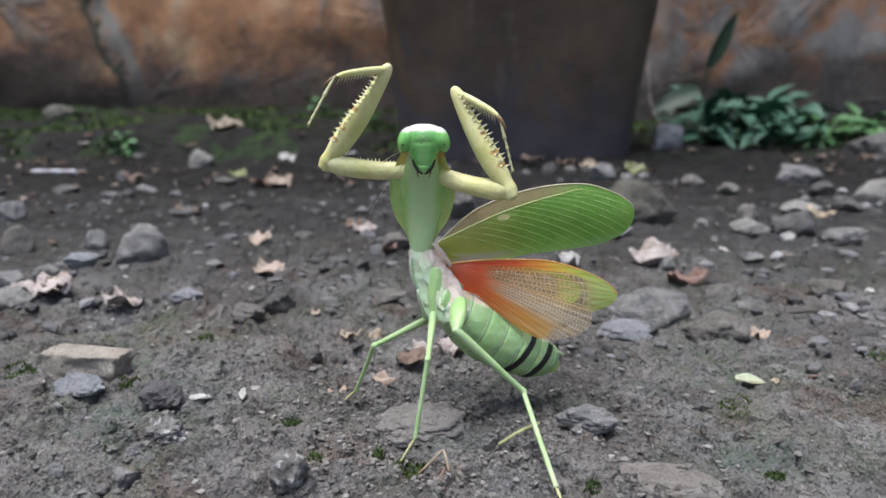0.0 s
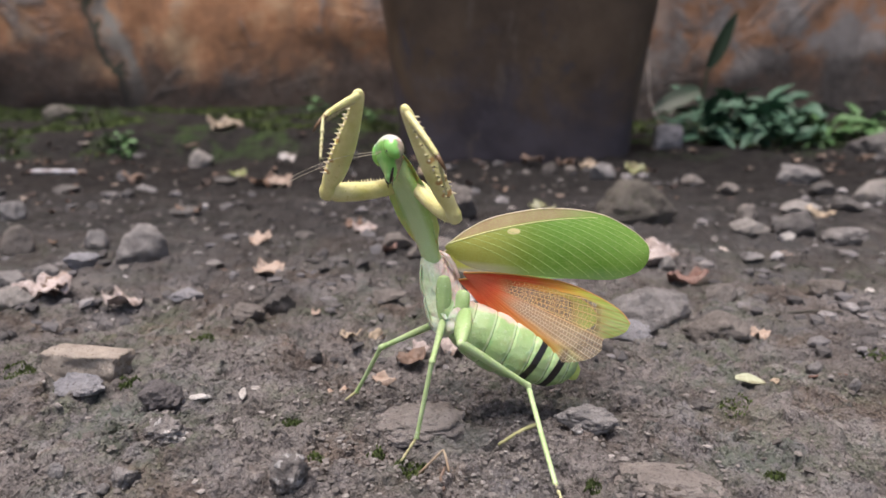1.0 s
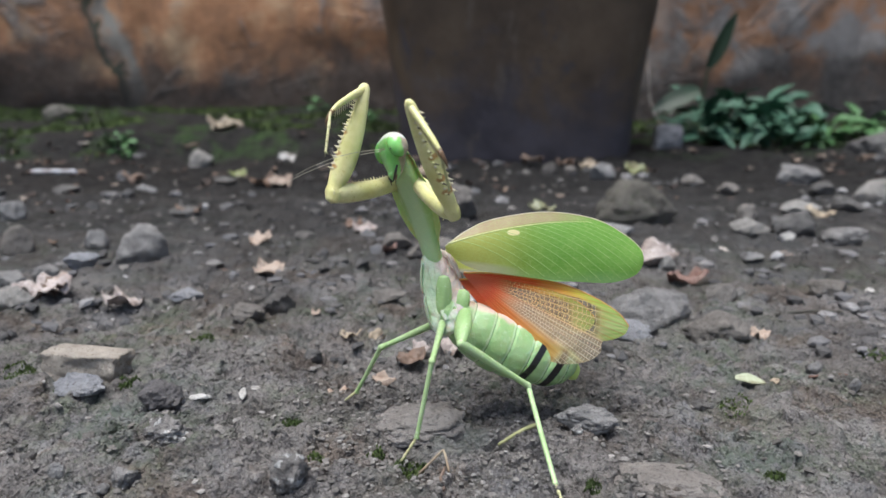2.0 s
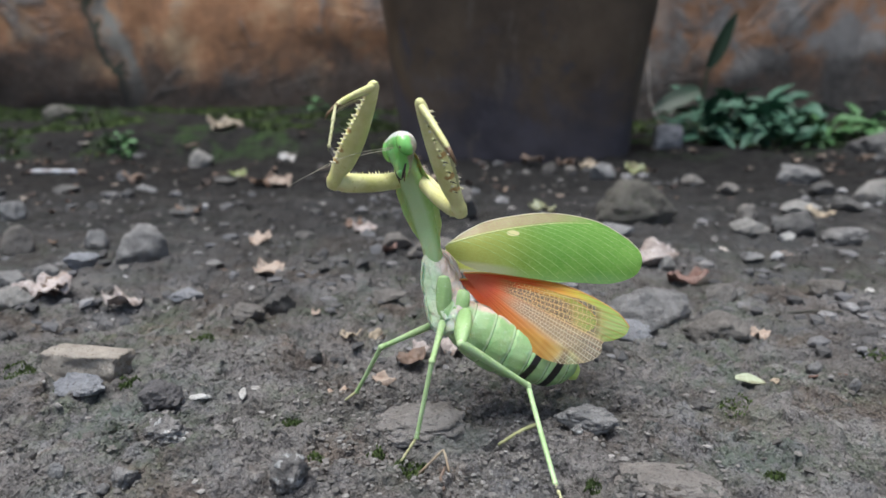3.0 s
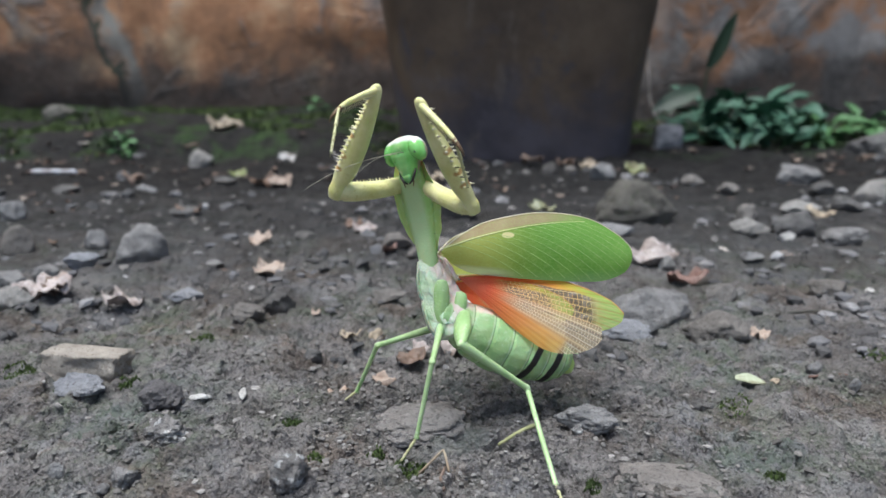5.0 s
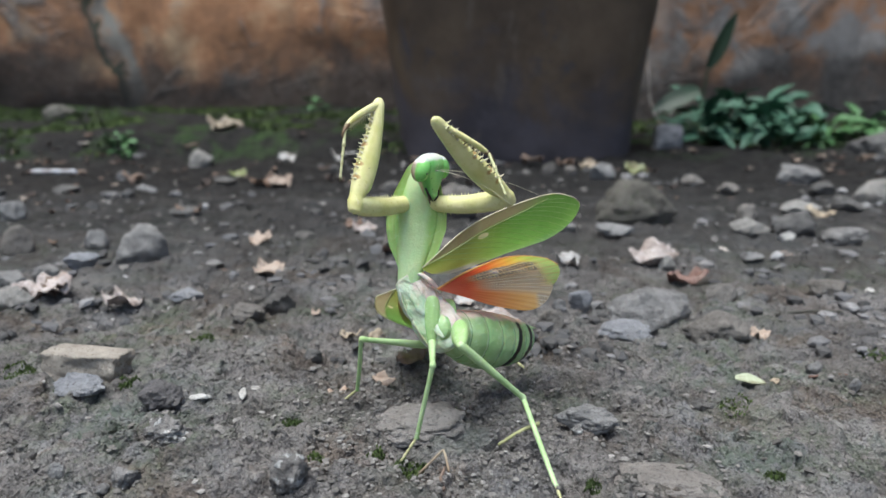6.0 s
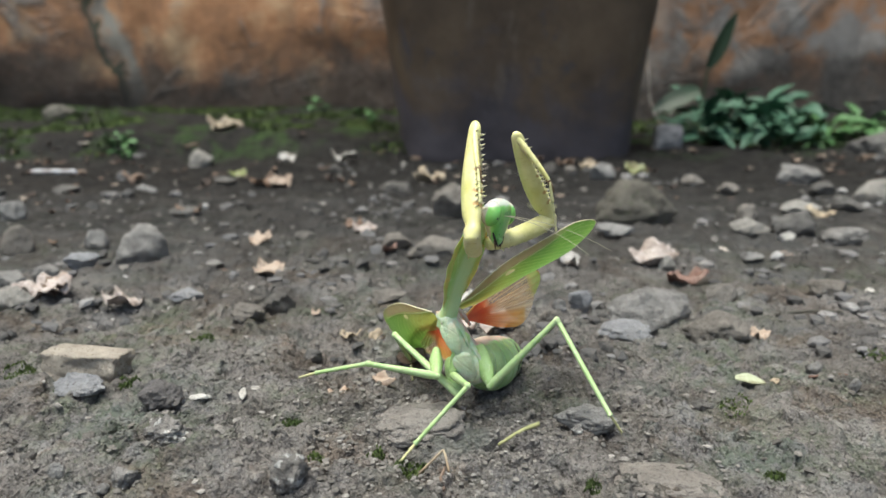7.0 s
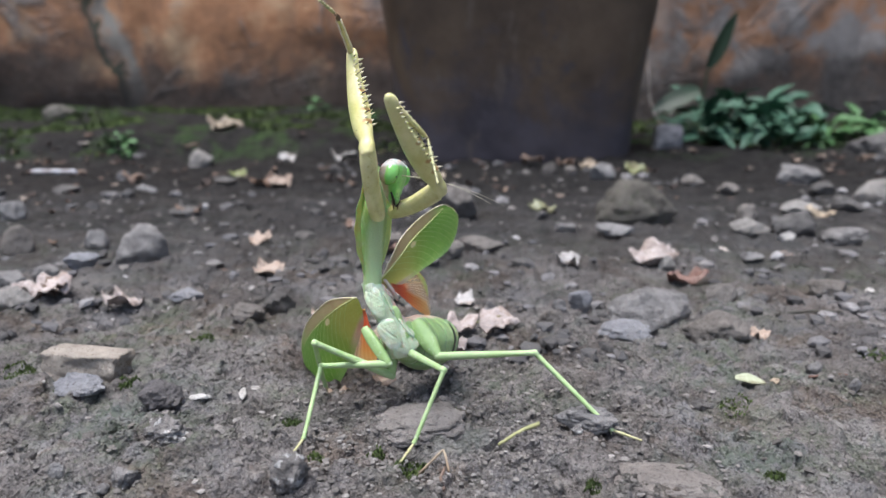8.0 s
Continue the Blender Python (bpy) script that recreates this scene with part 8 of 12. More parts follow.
    walk(PART["left_fore_femur"], [
        (0, pose(0.01571, -0.00975, 0.06314, -0.1, -33.9, -32.0)), (0.4, pose(0.01571, -0.00975, 0.06314, -0.1, -33.9, -32.0)), (0.5, pose(0.01292, -0.01001, 0.06196, 7.0, -28.6, -39.5)),
        (0.55, pose(0.00968, -0.01072, 0.06026, 20.5, -15.7, -50.2)), (0.6, pose(0.00642, -0.01163, 0.05936, 27.9, -3.1, -50.9)), (0.7, pose(0.00409, -0.01306, 0.05867, 27.7, -3.1, -50.9)),
        (0.85, pose(0.00254, -0.01417, 0.05823, 27.1, -3.6, -51.3)), (1, pose(0.00254, -0.01417, 0.05823, 27.1, -3.6, -51.3)), (1.25, pose(0.00210, -0.01585, 0.05875, 27.6, -1.6, -50.1)),
        (1.5, pose(0.00163, -0.01756, 0.05936, 27.9, 0.5, -48.9)), (2, pose(0.00218, -0.01653, 0.05946, 27.2, 0.9, -48.9)), (2.5, pose(0.00326, -0.01458, 0.05946, 26.8, 1.4, -48.8)),
        (3, pose(0.00384, -0.01353, 0.05944, 26.6, 1.6, -48.8)), (3.5, pose(0.00384, -0.01353, 0.05944, 26.6, 1.6, -48.8)), (4.7, pose(0.00384, -0.01353, 0.05944, 26.6, 1.6, -48.8)),
        (4.9, pose(0.00523, -0.01327, 0.05965, 27.5, -3.4, -46.6)), (5.1, pose(0.00824, -0.01250, 0.06096, 28.9, -16.9, -42.4)), (5.3, pose(0.01086, -0.01119, 0.06328, 33.6, -28.7, -35.4)),
        (5.5, pose(0.01469, -0.00775, 0.06182, 33.9, -32.8, -25.7)), (5.7, pose(0.01636, -0.00561, 0.06080, 32.8, -34.9, -20.7)), (5.8, pose(0.01643, -0.00551, 0.06076, 32.8, -35.0, -20.4)),
        (6, pose(0.01544, -0.00628, 0.06087, 34.0, -33.9, -19.9)), (6.6, pose(0.01544, -0.00628, 0.06087, 34.0, -33.9, -19.9)), (6.7, pose(0.01805, 0.00443, 0.06014, 34.1, -38.1, -23.3)),
        (6.8, pose(0.01603, 0.01517, 0.05809, 29.4, -34.0, -20.1)), (6.9, pose(0.01860, 0.01328, 0.05729, 29.6, -29.9, -17.0)), (6.95, pose(0.02414, 0.01325, 0.05535, 26.5, -26.6, -13.6)),
        (7, pose(0.02887, 0.01341, 0.05162, 24.9, -20.6, -10.1)), (7.05, pose(0.02705, 0.01371, 0.05214, 25.1, -19.7, -11.5)), (7.1, pose(0.02284, 0.01424, 0.05352, 25.0, -17.8, -14.7)),
        (7.15, pose(0.01804, 0.01465, 0.05510, 24.3, -15.5, -17.6)), (7.2, pose(0.01480, 0.01480, 0.05628, 23.3, -13.7, -18.6)), (7.25, pose(0.01459, 0.01433, 0.05813, 27.9, -13.9, -18.9)),
        (7.3, pose(0.01578, 0.01060, 0.06082, 34.9, -16.0, -20.8)), (7.35, pose(0.01432, 0.00410, 0.06101, 34.1, -13.8, -19.2)), (7.4, pose(0.01014, 0.00040, 0.06048, 33.3, -7.3, -14.8)),
        (7.45, pose(0.00788, -0.00369, 0.06141, 35.9, -7.2, -14.5)), (7.5, pose(0.00565, -0.00684, 0.06278, 37.6, -9.9, -16.4)), (7.55, pose(0.00067, -0.00704, 0.06401, 37.9, -12.1, -18.1)),
        (7.6, pose(-0.00093, -0.00661, 0.06325, 35.6, -14.5, -19.8)), (7.8, pose(-0.00093, -0.00670, 0.06327, 35.7, -14.4, -19.7)), (8, pose(-0.00096, -0.00678, 0.06330, 35.8, -14.3, -19.7)),
    ])
    walk(PART["left_fore_tibia"], [
        (0, pose(0.00297, -0.00172, 0.08555, 162.3, 66.9, 121.1)), (0.4, pose(0.00297, -0.00172, 0.08555, 162.3, 66.9, 121.1)), (0.5, pose(0.00094, -0.00440, 0.08549, 149.4, 67.7, 103.9)),
        (0.55, pose(-0.00197, -0.01152, 0.08460, 136.7, 55.7, 85.1)), (0.6, pose(-0.00420, -0.01860, 0.08318, 143.2, 39.4, 86.0)), (0.7, pose(-0.00644, -0.01998, 0.08255, 144.6, 38.5, 84.3)),
        (0.85, pose(-0.00802, -0.02067, 0.08221, 145.0, 38.8, 83.0)), (1, pose(-0.00802, -0.02067, 0.08221, 145.0, 38.8, 83.0)), (1.25, pose(-0.00792, -0.02336, 0.08267, 144.9, 40.0, 81.9)),
        (1.5, pose(-0.00775, -0.02603, 0.08322, 145.1, 41.5, 80.6)), (2, pose(-0.00687, -0.02492, 0.08348, 145.9, 42.6, 80.1)), (2.5, pose(-0.00551, -0.02302, 0.08356, 146.6, 43.2, 79.7)),
        (3, pose(-0.00482, -0.02201, 0.08357, 146.9, 43.4, 79.7)), (3.5, pose(-0.00482, -0.02201, 0.08357, 146.9, 43.4, 79.7)), (4.7, pose(-0.00482, -0.02201, 0.08357, 146.9, 43.4, 79.7)),
        (4.9, pose(-0.00479, -0.02079, 0.08356, 142.0, 44.4, 77.3)), (5.1, pose(-0.00564, -0.01753, 0.08357, 129.7, 45.1, 77.3)), (5.3, pose(-0.00659, -0.01712, 0.08301, 122.0, 34.5, 104.5)),
        (5.5, pose(-0.00279, -0.01602, 0.08067, 122.9, 25.7, 120.4)), (5.7, pose(-0.00095, -0.01472, 0.07941, 124.6, 24.6, 122.2)), (5.8, pose(-0.00087, -0.01466, 0.07936, 124.7, 24.6, 122.2)),
        (6, pose(-0.00145, -0.01621, 0.07945, 124.3, 26.9, 118.5)), (6.6, pose(-0.00145, -0.01621, 0.07945, 124.3, 26.9, 118.5)), (6.7, pose(-0.00059, -0.00402, 0.07775, 127.2, 30.3, 113.2)),
        (6.8, pose(-0.00088, 0.00724, 0.07759, 135.4, 31.2, 109.8)), (6.9, pose(0.00352, 0.00392, 0.07764, 136.0, 29.0, 107.9)), (6.95, pose(0.01081, 0.00410, 0.07697, 139.0, 28.3, 105.5)),
        (7, pose(0.01839, 0.00372, 0.07454, 148.2, 24.9, 100.9)), (7.05, pose(0.01669, 0.00413, 0.07516, 148.1, 22.8, 99.9)), (7.1, pose(0.01270, 0.00510, 0.07682, 149.0, 20.8, 100.9)),
        (7.15, pose(0.00841, 0.00607, 0.07882, 150.0, 19.4, 102.7)), (7.2, pose(0.00582, 0.00654, 0.08037, 150.9, 19.4, 104.2)), (7.25, pose(0.00506, 0.00424, 0.08129, 150.9, 17.6, 103.7)),
        (7.3, pose(0.00459, -0.00166, 0.08212, 150.8, 10.1, 103.7)), (7.35, pose(0.00430, -0.00843, 0.08272, 151.0, 3.6, 107.4)), (7.4, pose(0.00358, -0.01321, 0.08286, 147.4, 3.2, 109.9)),
        (7.45, pose(0.00125, -0.01833, 0.08311, 140.0, -6.1, 116.6)), (7.5, pose(-0.00251, -0.02161, 0.08386, 133.3, -11.8, 122.1)), (7.55, pose(-0.00871, -0.02141, 0.08486, 122.2, -15.6, 127.1)),
        (7.6, pose(-0.01140, -0.01955, 0.08451, 130.6, -12.5, 122.8)), (7.8, pose(-0.01139, -0.01969, 0.08451, 130.9, -12.3, 122.5)), (8, pose(-0.01139, -0.01984, 0.08451, 130.7, -12.4, 122.7)),
    ])
    walk(PART["left_fore_tarsus"], [
        (0, pose(0.01295, -0.01002, 0.08032, 177.1, 16.6, 138.4)), (0.4, pose(0.01295, -0.01002, 0.08032, 177.1, 16.6, 138.4)), (0.5, pose(0.01054, -0.01351, 0.08092, 174.6, 12.7, 138.6)),
        (0.55, pose(0.00687, -0.02072, 0.07885, 156.7, -5.5, 143.3)), (0.6, pose(0.00367, -0.02629, 0.07452, 138.3, -19.4, 152.3)), (0.7, pose(0.00094, -0.02784, 0.07362, 138.0, -18.9, 151.8)),
        (0.85, pose(-0.00092, -0.02877, 0.07327, 138.9, -17.4, 150.4)), (1, pose(-0.00092, -0.02877, 0.07327, 138.9, -17.4, 150.4)), (1.25, pose(-0.00100, -0.03179, 0.07389, 139.6, -16.9, 149.9)),
        (1.5, pose(-0.00110, -0.03485, 0.07462, 140.1, -16.4, 149.5)), (2, pose(-0.00050, -0.03401, 0.07494, 138.5, -16.7, 149.8)), (2.5, pose(0.00064, -0.03226, 0.07504, 136.6, -16.9, 150.0)),
        (3, pose(0.00126, -0.03130, 0.07504, 135.6, -17.0, 150.1)), (3.5, pose(0.00126, -0.03130, 0.07504, 135.6, -17.0, 150.1)), (4.7, pose(0.00126, -0.03130, 0.07504, 135.6, -17.0, 150.1)),
        (4.9, pose(0.00192, -0.03021, 0.07569, 140.4, -13.8, 147.1)), (5.1, pose(0.00347, -0.02608, 0.07725, 155.1, -1.6, 139.3)), (5.3, pose(0.00596, -0.01823, 0.07689, 177.7, 22.2, 133.5)),
        (5.5, pose(0.00902, -0.01291, 0.07381, -163.6, 40.5, 136.2)), (5.7, pose(0.01056, -0.01139, 0.07218, -156.2, 46.8, 139.4)), (5.8, pose(0.01063, -0.01134, 0.07211, -155.9, 47.1, 139.5)),
        (6, pose(0.01042, -0.01384, 0.07241, -155.4, 47.5, 139.8)), (6.6, pose(0.01042, -0.01384, 0.07241, -155.4, 47.5, 139.8)), (6.7, pose(0.01134, -0.00356, 0.07044, -147.5, 49.0, 141.0)),
        (6.8, pose(0.01012, 0.00571, 0.06907, -149.8, 51.1, 143.1)), (6.9, pose(0.01427, 0.00226, 0.06882, -145.4, 50.2, 142.2)), (6.95, pose(0.02100, 0.00173, 0.06768, -169.3, 28.5, 130.6)),
        (7, pose(0.02659, 0.00020, 0.06374, 170.6, 4.2, 130.3)), (7.05, pose(0.02477, 0.00087, 0.06420, 166.0, -0.8, 131.3)), (7.1, pose(0.02060, 0.00228, 0.06561, 164.4, -1.9, 131.6)),
        (7.15, pose(0.01612, 0.00367, 0.06738, 164.7, -1.3, 131.4)), (7.2, pose(0.01342, 0.00427, 0.06883, 165.6, -1.3, 131.4)), (7.25, pose(0.01256, 0.00226, 0.06963, 165.1, -3.4, 132.0)),
        (7.3, pose(0.01174, -0.00214, 0.07009, 162.2, -5.6, 132.6)), (7.35, pose(0.01100, -0.00713, 0.07050, 159.0, -8.5, 133.6)), (7.4, pose(0.01089, -0.01127, 0.07108, 157.5, -15.1, 136.4)),
        (7.45, pose(0.00878, -0.01328, 0.07244, 154.3, -17.8, 137.6)), (7.5, pose(0.00506, -0.01452, 0.07446, 152.7, -15.3, 136.3)), (7.55, pose(-0.00047, -0.01267, 0.07767, 176.8, 15.3, 128.1)),
        (7.6, pose(-0.00354, -0.01215, 0.07560, -162.8, 40.8, 131.6)), (7.8, pose(-0.00351, -0.01235, 0.07555, -161.2, 42.2, 132.3)), (8, pose(-0.00351, -0.01246, 0.07559, -161.0, 42.3, 132.3)),
    ])
    walk(PART["left_mid_coxa"], [
        (0, pose(-0.00191, 0.00040, 0.03932, 177.5, -16.4, -92.4)), (0.4, pose(-0.00191, 0.00040, 0.03932, 177.5, -16.4, -92.4)), (0.5, pose(-0.00145, -0.00090, 0.03883, 177.6, -17.6, -92.3)),
        (0.55, pose(-0.00052, -0.00134, 0.03816, 176.6, -16.4, -92.4)), (0.6, pose(0.00022, -0.00159, 0.03766, 176.2, -15.4, -92.4)), (0.7, pose(0.00023, -0.00176, 0.03770, 178.2, -12.9, -92.6)),
        (0.85, pose(0.00024, -0.00186, 0.03778, 179.3, -9.5, -92.6)), (1, pose(0.00024, -0.00186, 0.03778, 179.3, -9.5, -92.6)), (1.25, pose(0.00024, -0.00206, 0.03782, 179.3, -8.4, -92.7)),
        (1.5, pose(0.00024, -0.00226, 0.03787, 179.3, -7.3, -92.7)), (2, pose(0.00024, -0.00223, 0.03786, 179.3, -7.4, -92.7)), (2.5, pose(0.00024, -0.00218, 0.03785, 179.3, -7.7, -92.7)),
        (3, pose(0.00024, -0.00215, 0.03784, 179.3, -7.8, -92.7)), (3.5, pose(0.00024, -0.00215, 0.03784, 179.3, -7.8, -92.7)), (4.7, pose(0.00024, -0.00215, 0.03784, 179.3, -7.8, -92.7)),
        (4.9, pose(-0.00004, -0.00213, 0.03732, 179.4, -8.5, -92.6)), (5.1, pose(-0.00072, -0.00208, 0.03606, 179.7, -10.6, -92.6)), (5.3, pose(-0.00155, -0.00202, 0.03451, 179.9, -14.1, -92.6)),
        (5.5, pose(-0.00228, -0.00197, 0.03313, -179.8, -18.0, -92.6)), (5.7, pose(-0.00269, -0.00194, 0.03238, -179.7, -20.3, -92.6)), (5.8, pose(-0.00270, -0.00194, 0.03234, -179.7, -20.5, -92.6)),
        (6, pose(-0.00271, -0.00210, 0.03240, -179.7, -19.8, -92.6)), (6.6, pose(-0.00271, -0.00210, 0.03240, -179.7, -19.8, -92.6)), (6.7, pose(-0.00236, 0.00175, 0.03082, -179.6, -36.0, -92.8)),
        (6.8, pose(-0.00156, 0.00560, 0.02806, 179.5, -47.4, -92.7)), (6.9, pose(0.00015, 0.00193, 0.02550, 177.1, -6.3, -94.1)), (6.95, pose(0.00306, 0.00220, 0.02283, 170.6, -12.0, -93.5)),
        (7, pose(0.00533, 0.00246, 0.02090, 164.2, -16.8, -92.4)), (7.05, pose(0.00427, 0.00195, 0.02076, 165.4, -15.1, -92.8)), (7.1, pose(0.00188, 0.00083, 0.02067, 167.8, -11.4, -93.8)),
        (7.15, pose(-0.00071, -0.00030, 0.02062, 170.6, -7.5, -94.5)), (7.2, pose(-0.00235, -0.00081, 0.02060, 172.9, -5.5, -94.8)), (7.25, pose(-0.00292, -0.00069, 0.02064, 174.2, -4.7, -94.9)),
        (7.3, pose(-0.00327, -0.00036, 0.02075, 175.1, -3.5, -95.0)), (7.35, pose(-0.00364, 0.00009, 0.02094, 176.0, -2.8, -95.1)), (7.4, pose(-0.00428, 0.00061, 0.02121, 177.6, -3.7, -95.0)),
        (7.45, pose(-0.00625, 0.00158, 0.02367, -179.3, -7.6, -94.9)), (7.5, pose(-0.00887, 0.00229, 0.02668, -173.8, -12.5, -95.2)), (7.55, pose(-0.01140, 0.00184, 0.02800, -169.2, -9.3, -94.8)),
        (7.6, pose(-0.01287, 0.00139, 0.02860, -167.3, -5.0, -93.9)), (7.8, pose(-0.01286, 0.00149, 0.02854, -167.8, -2.9, -93.4)), (8, pose(-0.01285, 0.00159, 0.02849, -167.9, -2.5, -93.3)),
    ])
    walk(PART["left_mid_femur"], [
        (0, pose(-0.00244, -0.00225, 0.03021, -153.6, 69.4, 114.1)), (0.4, pose(-0.00244, -0.00225, 0.03021, -153.6, 69.4, 114.1)), (0.5, pose(-0.00196, -0.00376, 0.02978, -150.5, 71.2, 116.9)),
        (0.55, pose(-0.00120, -0.00398, 0.02906, -144.7, 73.1, 120.8)), (0.6, pose(-0.00051, -0.00407, 0.02852, -139.5, 74.3, 124.1)), (0.7, pose(-0.00016, -0.00386, 0.02844, -138.8, 74.3, 124.1)),
        (0.85, pose(0.00005, -0.00341, 0.02841, -138.9, 74.1, 123.7)), (1, pose(0.00005, -0.00341, 0.02841, -138.9, 74.1, 123.7)), (1.25, pose(0.00006, -0.00343, 0.02842, -139.0, 74.1, 123.6)),
        (1.5, pose(0.00006, -0.00346, 0.02845, -139.1, 74.1, 123.4)), (2, pose(0.00006, -0.00345, 0.02844, -139.1, 74.1, 123.4)), (2.5, pose(0.00006, -0.00344, 0.02844, -139.0, 74.1, 123.5)),
        (3, pose(0.00006, -0.00344, 0.02843, -139.0, 74.1, 123.5)), (3.5, pose(0.00006, -0.00344, 0.02843, -139.0, 74.1, 123.5)), (4.7, pose(0.00006, -0.00344, 0.02843, -139.0, 74.1, 123.5)),
        (4.9, pose(-0.00020, -0.00353, 0.02793, -135.0, 75.4, 128.3)), (5.1, pose(-0.00085, -0.00383, 0.02672, -122.2, 78.1, 143.0)), (5.3, pose(-0.00167, -0.00434, 0.02529, -99.9, 80.0, 167.7)),
        (5.5, pose(-0.00239, -0.00490, 0.02409, -78.1, 79.9, -168.3)), (5.7, pose(-0.00278, -0.00524, 0.02347, -68.0, 79.3, -157.0)), (5.8, pose(-0.00280, -0.00526, 0.02344, -67.5, 79.2, -156.5)),
        (6, pose(-0.00280, -0.00531, 0.02346, -67.6, 79.3, -156.6)), (6.6, pose(-0.00280, -0.00531, 0.02346, -67.6, 79.3, -156.6)), (6.7, pose(-0.00256, -0.00384, 0.02314, -74.5, 79.7, -163.1)),
        (6.8, pose(-0.00198, -0.00138, 0.02163, -75.3, 79.7, -163.0)), (6.9, pose(-0.00040, 0.00093, 0.01607, -34.7, 71.8, -119.8)), (6.95, pose(0.00140, 0.00034, 0.01366, -34.4, 70.2, -116.4)),
        (7, pose(0.00264, -0.00007, 0.01214, -36.9, 70.7, -117.4)), (7.05, pose(0.00176, -0.00032, 0.01188, -33.5, 68.7, -113.3)), (7.1, pose(-0.00025, -0.00087, 0.01157, -28.9, 64.6, -107.1)),
        (7.15, pose(-0.00236, -0.00140, 0.01133, -26.5, 60.9, -102.9)), (7.2, pose(-0.00360, -0.00161, 0.01122, -26.6, 59.2, -101.2)), (7.25, pose(-0.00395, -0.00139, 0.01122, -27.7, 59.2, -101.2)),
        (7.3, pose(-0.00413, -0.00087, 0.01130, -29.0, 59.6, -101.6)), (7.35, pose(-0.00434, -0.00032, 0.01147, -30.6, 60.3, -102.4)), (7.4, pose(-0.00473, 0.00003, 0.01174, -33.0, 61.0, -103.3)),
        (7.45, pose(-0.00624, 0.00031, 0.01425, -46.7, 65.4, -111.3)), (7.5, pose(-0.00803, 0.00017, 0.01746, -69.6, 69.2, -127.0)), (7.55, pose(-0.00975, 0.00019, 0.01879, -82.6, 69.9, -135.9)),
        (7.6, pose(-0.01085, 0.00045, 0.01937, -89.5, 70.1, -141.3)), (7.8, pose(-0.01089, 0.00089, 0.01927, -90.6, 70.1, -142.3)), (8, pose(-0.01088, 0.00106, 0.01921, -90.5, 70.1, -142.2)),
    ])
